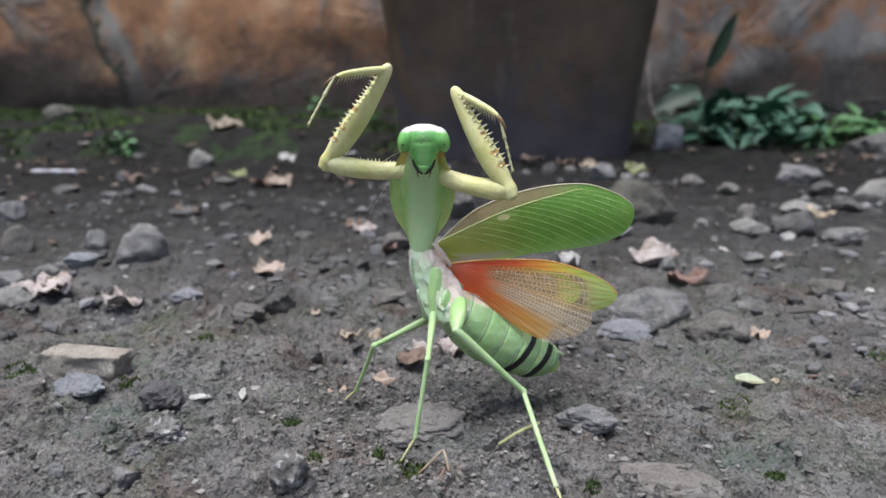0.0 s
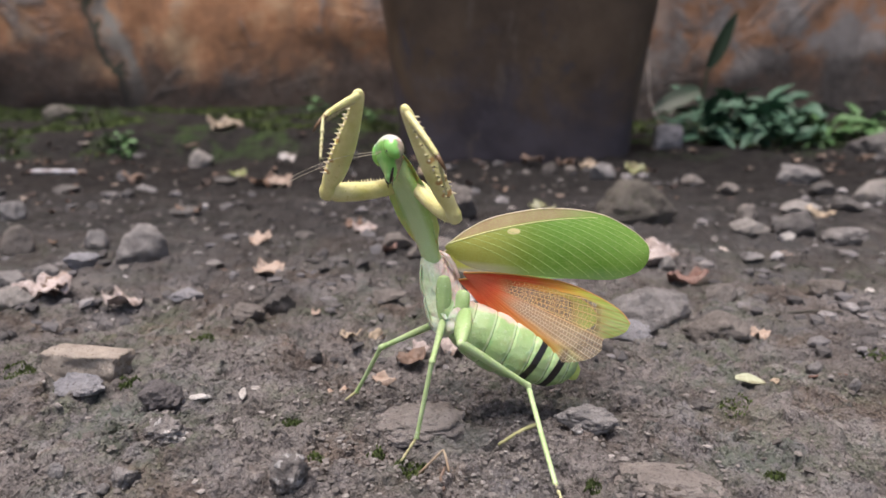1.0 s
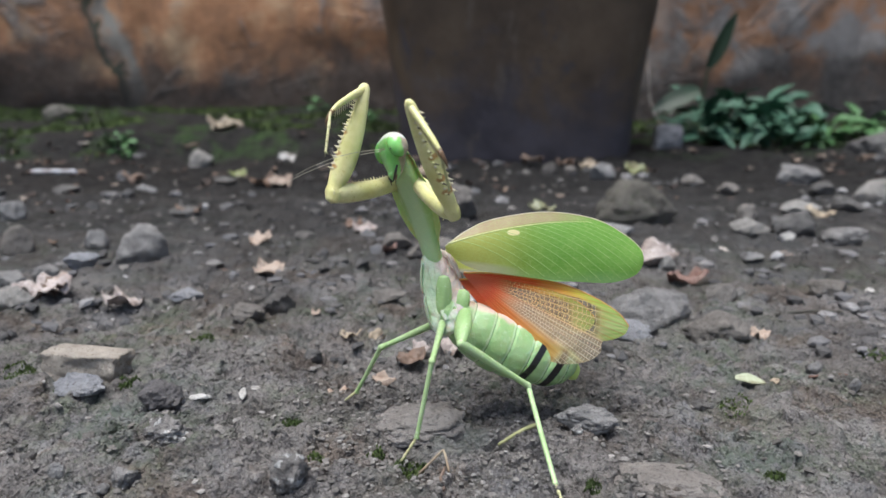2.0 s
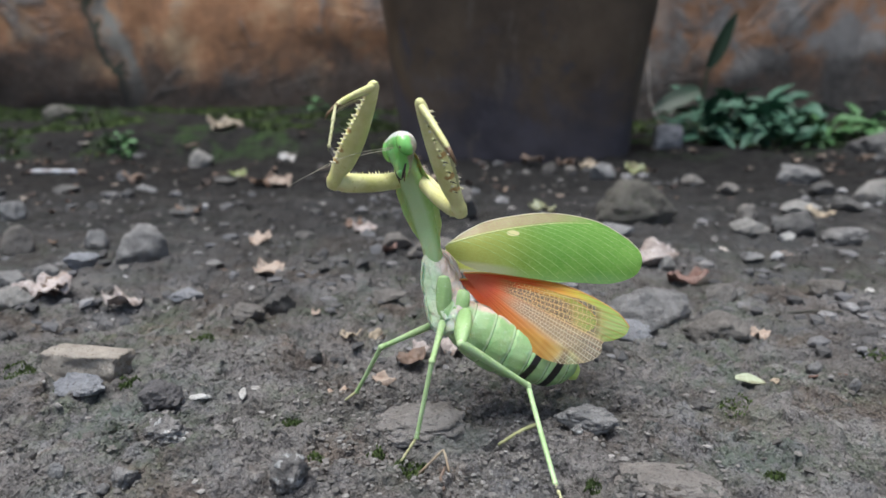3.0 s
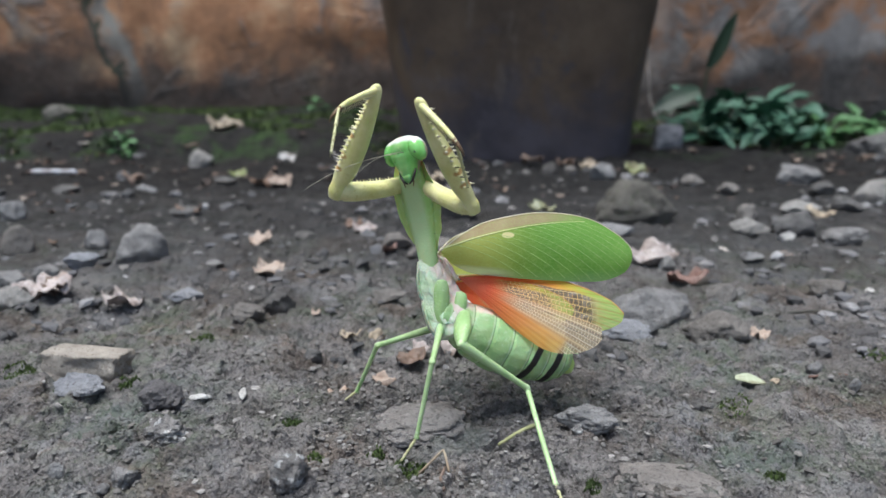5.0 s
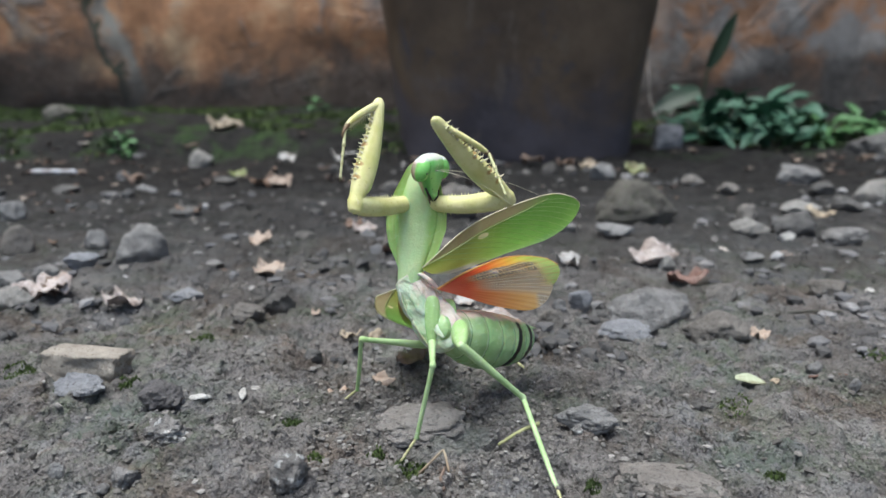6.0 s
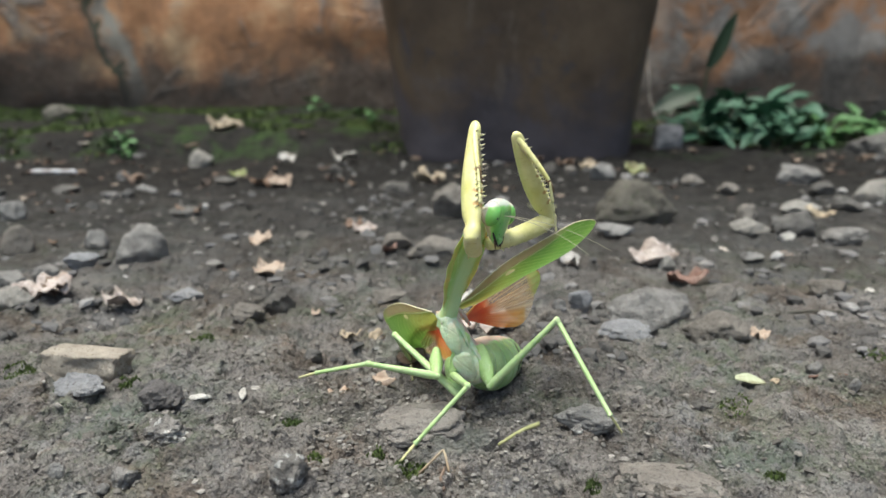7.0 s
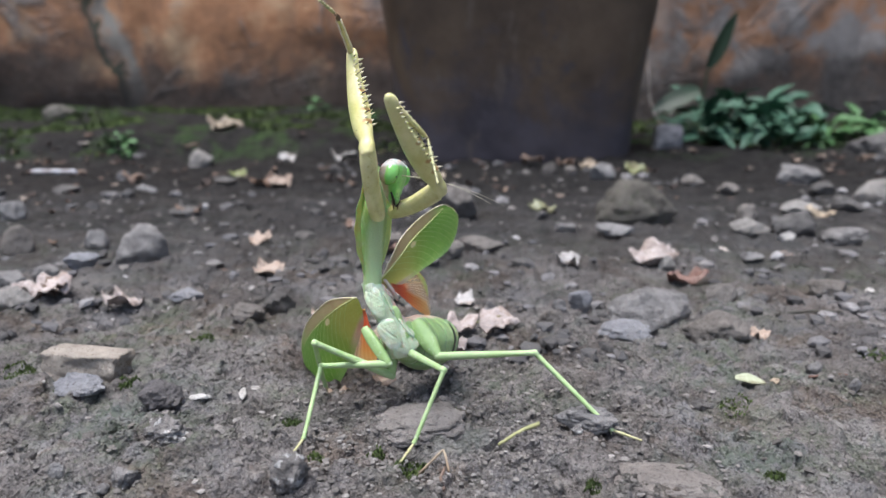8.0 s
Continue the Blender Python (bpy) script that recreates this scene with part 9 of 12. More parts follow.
    walk(PART["left_mid_tibia"], [
        (0, pose(-0.00359, -0.01930, 0.02455, -170.9, 9.6, 90.7)), (0.4, pose(-0.00359, -0.01930, 0.02455, -170.9, 9.6, 90.7)), (0.5, pose(-0.00318, -0.02099, 0.02473, -170.1, 4.9, 89.9)),
        (0.55, pose(-0.00296, -0.02138, 0.02479, -169.6, 4.2, 89.8)), (0.6, pose(-0.00280, -0.02154, 0.02481, -169.2, 4.0, 89.7)), (0.7, pose(-0.00267, -0.02130, 0.02477, -168.9, 4.7, 89.9)),
        (0.85, pose(-0.00257, -0.02083, 0.02470, -168.8, 6.0, 90.1)), (1, pose(-0.00257, -0.02083, 0.02470, -168.8, 6.0, 90.1)), (1.25, pose(-0.00257, -0.02085, 0.02471, -168.8, 6.0, 90.1)),
        (1.5, pose(-0.00258, -0.02087, 0.02471, -168.8, 6.0, 90.1)), (2, pose(-0.00257, -0.02086, 0.02471, -168.8, 6.0, 90.1)), (2.5, pose(-0.00257, -0.02085, 0.02471, -168.8, 6.0, 90.1)),
        (3, pose(-0.00257, -0.02085, 0.02471, -168.8, 6.0, 90.1)), (3.5, pose(-0.00257, -0.02085, 0.02471, -168.8, 6.0, 90.1)), (4.7, pose(-0.00257, -0.02085, 0.02471, -168.8, 6.0, 90.1)),
        (4.9, pose(-0.00255, -0.02109, 0.02472, -168.7, 5.3, 90.0)), (5.1, pose(-0.00251, -0.02165, 0.02475, -168.6, 3.6, 89.6)), (5.3, pose(-0.00245, -0.02231, 0.02476, -168.4, 1.6, 89.2)),
        (5.5, pose(-0.00240, -0.02289, 0.02474, -168.3, -0.1, 88.9)), (5.7, pose(-0.00238, -0.02319, 0.02473, -168.2, -1.0, 88.7)), (5.8, pose(-0.00238, -0.02321, 0.02473, -168.2, -1.0, 88.7)),
        (6, pose(-0.00238, -0.02326, 0.02474, -168.2, -1.1, 88.7)), (6.6, pose(-0.00238, -0.02326, 0.02474, -168.2, -1.1, 88.7)), (6.7, pose(-0.00204, -0.02181, 0.02400, -167.4, -2.0, 88.5)),
        (6.8, pose(-0.00120, -0.01935, 0.02245, -164.3, -0.3, 88.9)), (6.9, pose(0.00149, -0.01636, 0.02068, -155.1, 7.3, 91.7)), (6.95, pose(0.00430, -0.01670, 0.01869, -144.8, 7.8, 92.0)),
        (7, pose(0.00599, -0.01710, 0.01691, -137.7, 8.4, 92.5)), (7.05, pose(0.00534, -0.01710, 0.01734, -140.5, 7.7, 91.9)), (7.1, pose(0.00389, -0.01703, 0.01832, -146.1, 6.6, 91.0)),
        (7.15, pose(0.00235, -0.01690, 0.01916, -151.6, 5.6, 90.4)), (7.2, pose(0.00161, -0.01674, 0.01946, -154.1, 5.3, 90.3)), (7.25, pose(0.00162, -0.01643, 0.01938, -154.0, 6.1, 90.7)),
        (7.3, pose(0.00167, -0.01593, 0.01927, -153.7, 7.3, 91.3)), (7.35, pose(0.00173, -0.01543, 0.01914, -153.3, 8.7, 92.0)), (7.4, pose(0.00178, -0.01508, 0.01905, -153.0, 9.6, 92.5)),
        (7.45, pose(0.00189, -0.01490, 0.01940, -152.4, 11.8, 93.6)), (7.5, pose(0.00191, -0.01468, 0.01969, -151.9, 14.1, 94.9)), (7.55, pose(0.00110, -0.01415, 0.01958, -153.9, 14.8, 95.2)),
        (7.6, pose(0.00029, -0.01369, 0.01942, -155.8, 15.3, 95.4)), (7.8, pose(0.00026, -0.01324, 0.01921, -155.6, 16.3, 95.9)), (8, pose(0.00026, -0.01307, 0.01916, -155.5, 16.6, 96.1)),
    ])
    walk(PART["left_mid_tarsus"], [
        (0, pose(-0.00655, -0.02246, 0.00605, -168.3, -30.8, 172.3)), (0.4, pose(-0.00655, -0.02246, 0.00605, -168.3, -30.8, 172.3)), (0.5, pose(-0.00646, -0.02257, 0.00609, -168.4, -31.3, 172.1)),
        (0.55, pose(-0.00641, -0.02272, 0.00615, -168.9, -31.4, 172.1)), (0.6, pose(-0.00638, -0.02283, 0.00620, -169.3, -31.5, 172.1)), (0.7, pose(-0.00631, -0.02282, 0.00618, -168.8, -31.9, 172.0)),
        (0.85, pose(-0.00627, -0.02279, 0.00617, -168.4, -32.3, 171.9)), (1, pose(-0.00627, -0.02279, 0.00617, -168.4, -32.3, 171.9)), (1.25, pose(-0.00627, -0.02280, 0.00617, -168.5, -32.3, 171.9)),
        (1.5, pose(-0.00627, -0.02281, 0.00618, -168.5, -32.2, 171.9)), (2, pose(-0.00627, -0.02281, 0.00618, -168.5, -32.2, 171.9)), (2.5, pose(-0.00627, -0.02281, 0.00617, -168.5, -32.3, 171.9)),
        (3, pose(-0.00627, -0.02280, 0.00617, -168.5, -32.3, 171.9)), (3.5, pose(-0.00627, -0.02280, 0.00617, -168.5, -32.3, 171.9)), (4.7, pose(-0.00627, -0.02280, 0.00617, -168.5, -32.3, 171.9)),
        (4.9, pose(-0.00627, -0.02280, 0.00617, -168.5, -32.3, 171.9)), (5.1, pose(-0.00627, -0.02280, 0.00616, -168.6, -32.4, 171.9)), (5.3, pose(-0.00627, -0.02280, 0.00615, -168.7, -32.4, 171.9)),
        (5.5, pose(-0.00626, -0.02279, 0.00614, -168.7, -32.5, 171.9)), (5.7, pose(-0.00626, -0.02279, 0.00613, -168.8, -32.5, 171.9)), (5.8, pose(-0.00626, -0.02279, 0.00613, -168.8, -32.5, 171.9)),
        (6, pose(-0.00627, -0.02282, 0.00615, -169.0, -32.5, 171.9)), (6.6, pose(-0.00627, -0.02282, 0.00615, -169.0, -32.5, 171.9)), (6.7, pose(-0.00617, -0.02107, 0.00547, -153.7, -34.5, 171.1)),
        (6.8, pose(-0.00634, -0.01917, 0.00416, -133.8, -37.2, 168.6)), (6.9, pose(-0.00645, -0.01880, 0.00359, -125.9, -38.4, 166.8)), (6.95, pose(-0.00656, -0.01919, 0.00330, -115.2, -39.7, 163.9)),
        (7, pose(-0.00670, -0.01969, 0.00301, -105.1, -40.6, 160.6)), (7.05, pose(-0.00668, -0.01947, 0.00282, -104.8, -40.7, 160.0)), (7.1, pose(-0.00667, -0.01903, 0.00266, -107.0, -40.6, 160.7)),
        (7.15, pose(-0.00667, -0.01859, 0.00252, -109.6, -40.4, 161.6)), (7.2, pose(-0.00667, -0.01837, 0.00244, -110.6, -40.3, 162.0)), (7.25, pose(-0.00668, -0.01833, 0.00240, -110.2, -40.3, 161.8)),
        (7.3, pose(-0.00669, -0.01830, 0.00237, -109.9, -40.3, 161.8)), (7.35, pose(-0.00670, -0.01828, 0.00236, -109.8, -40.3, 161.8)), (7.4, pose(-0.00670, -0.01828, 0.00236, -109.8, -40.3, 161.9)),
        (7.45, pose(-0.00667, -0.01888, 0.00291, -115.3, -39.6, 164.1)), (7.5, pose(-0.00666, -0.01952, 0.00344, -120.5, -38.8, 166.1)), (7.55, pose(-0.00683, -0.01924, 0.00308, -115.8, -38.9, 165.7)),
        (7.6, pose(-0.00703, -0.01898, 0.00270, -110.9, -39.0, 165.3)), (7.8, pose(-0.00706, -0.01888, 0.00261, -110.0, -39.1, 165.2)), (8, pose(-0.00705, -0.01882, 0.00259, -109.9, -39.1, 165.1)),
    ])
    walk(PART["left_hind_coxa"], [
        (0, pose(0.00389, -0.00665, 0.03377, 120.4, 44.5, 18.1)), (0.4, pose(0.00389, -0.00665, 0.03377, 120.4, 44.5, 18.1)), (0.5, pose(0.00463, -0.00933, 0.03317, 117.7, 45.6, 15.1)),
        (0.55, pose(0.00479, -0.01042, 0.03293, 120.4, 44.9, 17.1)), (0.6, pose(0.00489, -0.01106, 0.03276, 122.8, 44.2, 18.7)), (0.7, pose(0.00503, -0.01130, 0.03253, 121.6, 44.5, 17.9)),
        (0.85, pose(0.00513, -0.01142, 0.03236, 120.5, 44.8, 17.2)), (1, pose(0.00513, -0.01142, 0.03236, 120.5, 44.8, 17.2)), (1.25, pose(0.00513, -0.01152, 0.03240, 120.6, 44.8, 17.3)),
        (1.5, pose(0.00513, -0.01161, 0.03244, 120.8, 44.7, 17.5)), (2, pose(0.00513, -0.01160, 0.03243, 120.8, 44.7, 17.4)), (2.5, pose(0.00513, -0.01157, 0.03242, 120.7, 44.7, 17.4)),
        (3, pose(0.00513, -0.01156, 0.03241, 120.7, 44.7, 17.4)), (3.5, pose(0.00513, -0.01156, 0.03241, 120.7, 44.7, 17.4)), (4.7, pose(0.00513, -0.01156, 0.03241, 120.7, 44.7, 17.4)),
        (4.9, pose(0.00503, -0.01125, 0.03204, 118.7, 45.1, 16.5)), (5.1, pose(0.00479, -0.01051, 0.03112, 113.7, 45.8, 14.4)), (5.3, pose(0.00449, -0.00961, 0.03000, 107.5, 46.5, 11.8)),
        (5.5, pose(0.00423, -0.00880, 0.02901, 102.2, 46.9, 9.7)), (5.7, pose(0.00409, -0.00837, 0.02846, 99.4, 47.0, 8.6)), (5.8, pose(0.00408, -0.00835, 0.02844, 99.2, 47.0, 8.5)),
        (6, pose(0.00407, -0.00845, 0.02848, 99.4, 47.0, 8.7)), (6.6, pose(0.00407, -0.00845, 0.02848, 99.4, 47.0, 8.7)), (6.7, pose(0.00438, 0.00264, 0.02421, 73.9, 44.8, -41.7)),
        (6.8, pose(0.00504, 0.01374, 0.01993, 115.2, 40.6, 22.4)), (6.9, pose(0.00614, 0.00359, 0.02081, 122.5, 34.8, 35.7)), (6.95, pose(0.00839, 0.00401, 0.01865, 132.7, 30.4, 42.5)),
        (7, pose(0.01022, 0.00443, 0.01650, 138.9, 26.7, 46.6)), (7.05, pose(0.00955, 0.00414, 0.01651, 136.9, 27.4, 45.8)), (7.1, pose(0.00797, 0.00350, 0.01654, 132.7, 29.1, 43.9)),
        (7.15, pose(0.00612, 0.00285, 0.01657, 126.8, 30.3, 42.2)), (7.2, pose(0.00463, 0.00256, 0.01660, 122.3, 30.0, 42.7)), (7.25, pose(0.00369, 0.00276, 0.01664, 121.3, 29.0, 44.7)),
        (7.3, pose(0.00293, 0.00320, 0.01667, 121.7, 27.8, 46.8)), (7.35, pose(0.00212, 0.00364, 0.01672, 122.2, 26.6, 49.0)), (7.4, pose(0.00102, 0.00384, 0.01681, 121.5, 25.5, 51.0)),
        (7.45, pose(-0.00093, 0.00327, 0.01866, 122.0, 25.5, 51.0)), (7.5, pose(-0.00313, 0.00270, 0.02131, 123.5, 25.1, 51.6)), (7.55, pose(-0.00520, 0.00314, 0.02313, 128.7, 21.5, 57.0)),
        (7.6, pose(-0.00637, 0.00358, 0.02411, 131.9, 18.2, 61.1)), (7.8, pose(-0.00636, 0.00330, 0.02428, 131.6, 18.7, 60.5)), (8, pose(-0.00634, 0.00302, 0.02432, 131.4, 19.1, 60.0)),
    ])
    walk(PART["left_hind_femur"], [
        (0, pose(0.00323, -0.01548, 0.03034, -137.4, 14.5, -90.0)), (0.4, pose(0.00323, -0.01548, 0.03034, -137.4, 14.5, -90.0)), (0.5, pose(0.00377, -0.01828, 0.03008, -135.7, 19.8, -84.7)),
        (0.55, pose(0.00395, -0.01925, 0.02952, -133.8, 22.0, -82.3)), (0.6, pose(0.00406, -0.01978, 0.02907, -132.2, 23.3, -80.8)), (0.7, pose(0.00421, -0.02007, 0.02898, -132.0, 23.9, -80.1)),
        (0.85, pose(0.00430, -0.02024, 0.02894, -131.8, 24.2, -79.8)), (1, pose(0.00430, -0.02024, 0.02894, -131.8, 24.2, -79.8)), (1.25, pose(0.00431, -0.02033, 0.02896, -131.8, 24.3, -79.7)),
        (1.5, pose(0.00432, -0.02042, 0.02898, -131.8, 24.3, -79.6)), (2, pose(0.00431, -0.02041, 0.02898, -131.8, 24.3, -79.6)), (2.5, pose(0.00431, -0.02039, 0.02897, -131.8, 24.3, -79.6)),
        (3, pose(0.00431, -0.02037, 0.02897, -131.8, 24.3, -79.6)), (3.5, pose(0.00431, -0.02037, 0.02897, -131.8, 24.3, -79.6)), (4.7, pose(0.00431, -0.02037, 0.02897, -131.8, 24.3, -79.6)),
        (4.9, pose(0.00430, -0.02016, 0.02882, -132.4, 24.0, -79.9)), (5.1, pose(0.00430, -0.01962, 0.02847, -133.7, 23.3, -80.7)), (5.3, pose(0.00431, -0.01890, 0.02803, -135.4, 22.3, -81.9)),
        (5.5, pose(0.00434, -0.01820, 0.02764, -136.9, 21.3, -83.0)), (5.7, pose(0.00437, -0.01780, 0.02741, -137.7, 20.6, -83.6)), (5.8, pose(0.00437, -0.01778, 0.02740, -137.8, 20.6, -83.6)),
        (6, pose(0.00437, -0.01789, 0.02743, -137.8, 20.7, -83.5)), (6.6, pose(0.00437, -0.01789, 0.02743, -137.8, 20.7, -83.5)), (6.7, pose(-0.00031, -0.00540, 0.02607, -123.7, -1.1, -108.6)),
        (6.8, pose(0.00588, 0.00479, 0.01686, -90.6, -13.6, -147.9)), (6.9, pose(0.00845, -0.00462, 0.01662, -64.2, -17.1, -131.8)), (6.95, pose(0.01071, -0.00334, 0.01310, -41.0, -19.7, -128.3)),
        (7, pose(0.01255, -0.00220, 0.01011, -34.9, -25.0, -123.8)), (7.05, pose(0.01198, -0.00268, 0.01035, -35.4, -26.4, -122.7)), (7.1, pose(0.01056, -0.00370, 0.01090, -39.5, -29.7, -119.8)),
        (7.15, pose(0.00911, -0.00471, 0.01166, -45.4, -33.4, -115.9)), (7.2, pose(0.00821, -0.00507, 0.01222, -49.6, -35.3, -113.3)), (7.25, pose(0.00770, -0.00469, 0.01232, -51.3, -35.8, -112.6)),
        (7.3, pose(0.00723, -0.00403, 0.01225, -52.7, -35.9, -112.4)), (7.35, pose(0.00669, -0.00334, 0.01219, -54.2, -36.0, -112.3)), (7.4, pose(0.00597, -0.00291, 0.01233, -56.0, -36.2, -111.8)),
        (7.45, pose(0.00397, -0.00348, 0.01412, -61.7, -37.5, -109.2)), (7.5, pose(0.00170, -0.00396, 0.01656, -70.3, -39.0, -105.1)), (7.55, pose(-0.00018, -0.00273, 0.01760, -78.7, -39.8, -101.3)),
        (7.6, pose(-0.00114, -0.00158, 0.01808, -84.3, -40.0, -99.0)), (7.8, pose(-0.00117, -0.00196, 0.01830, -84.6, -40.1, -98.4)), (8, pose(-0.00120, -0.00232, 0.01838, -84.5, -40.1, -98.3)),
    ])
    walk(PART["left_hind_tibia"], [
        (0, pose(0.02015, -0.01088, 0.01251, -123.5, -38.2, -145.9)), (0.4, pose(0.02015, -0.01088, 0.01251, -123.5, -38.2, -145.9)), (0.5, pose(0.02059, -0.01066, 0.01323, -126.0, -37.6, -144.9)),
        (0.55, pose(0.02098, -0.01042, 0.01349, -126.9, -37.7, -145.1)), (0.6, pose(0.02127, -0.01025, 0.01363, -127.4, -37.8, -145.3)), (0.7, pose(0.02136, -0.01023, 0.01369, -127.7, -37.8, -145.3)),
        (0.85, pose(0.02142, -0.01021, 0.01372, -127.8, -37.8, -145.3)), (1, pose(0.02142, -0.01021, 0.01372, -127.8, -37.8, -145.3)), (1.25, pose(0.02140, -0.01025, 0.01375, -127.8, -37.8, -145.2)),
        (1.5, pose(0.02138, -0.01029, 0.01379, -127.9, -37.8, -145.2)), (2, pose(0.02139, -0.01028, 0.01378, -127.9, -37.8, -145.2)), (2.5, pose(0.02139, -0.01027, 0.01377, -127.9, -37.8, -145.2)),
        (3, pose(0.02139, -0.01027, 0.01377, -127.9, -37.8, -145.2)), (3.5, pose(0.02139, -0.01027, 0.01377, -127.9, -37.8, -145.2)), (4.7, pose(0.02139, -0.01027, 0.01377, -127.9, -37.8, -145.2)),
        (4.9, pose(0.02129, -0.01017, 0.01343, -126.9, -38.0, -145.6)), (5.1, pose(0.02104, -0.00995, 0.01261, -124.7, -38.6, -146.7)), (5.3, pose(0.02074, -0.00972, 0.01158, -121.8, -39.3, -148.1)),
        (5.5, pose(0.02049, -0.00955, 0.01063, -119.1, -39.9, -149.4)), (5.7, pose(0.02036, -0.00946, 0.01010, -117.7, -40.3, -150.2)), (5.8, pose(0.02035, -0.00946, 0.01007, -117.6, -40.3, -150.2)),
        (6, pose(0.02033, -0.00950, 0.01011, -117.7, -40.2, -150.1)), (6.6, pose(0.02033, -0.00950, 0.01011, -117.7, -40.2, -150.1)), (6.7, pose(0.01932, -0.01227, 0.01220, -121.7, -38.3, -145.8)),
        (6.8, pose(0.01911, -0.01643, 0.01662, -132.0, -33.9, -138.5)), (6.9, pose(0.02737, -0.01722, 0.02702, -153.4, -8.3, -118.0)), (6.95, pose(0.02752, -0.00851, 0.03086, -146.3, -15.3, -122.1)),
        (7, pose(0.02925, -0.00297, 0.02870, -136.2, -20.8, -126.8)), (7.05, pose(0.02907, -0.00289, 0.02860, -137.3, -17.0, -123.0)), (7.1, pose(0.02912, -0.00329, 0.02764, -139.1, -13.0, -119.3)),
        (7.15, pose(0.02934, -0.00380, 0.02632, -140.6, -9.9, -116.6)), (7.2, pose(0.02940, -0.00398, 0.02543, -140.9, -8.6, -115.6)), (7.25, pose(0.02923, -0.00375, 0.02500, -140.2, -8.8, -115.7)),
        (7.3, pose(0.02901, -0.00341, 0.02451, -139.2, -9.2, -116.1)), (7.35, pose(0.02871, -0.00309, 0.02402, -138.0, -9.5, -116.3)), (7.4, pose(0.02829, -0.00296, 0.02359, -136.7, -9.5, -116.3)),
        (7.45, pose(0.02714, -0.00390, 0.02351, -136.2, -8.4, -115.3)), (7.5, pose(0.02580, -0.00498, 0.02310, -134.8, -7.0, -113.9)), (7.55, pose(0.02448, -0.00446, 0.02136, -131.5, -5.8, -112.6)),
        (7.6, pose(0.02368, -0.00388, 0.01998, -129.4, -4.9, -111.6)), (7.8, pose(0.02367, -0.00413, 0.02010, -129.6, -4.7, -111.3)), (8, pose(0.02365, -0.00437, 0.02021, -129.8, -4.4, -111.0)),
    ])
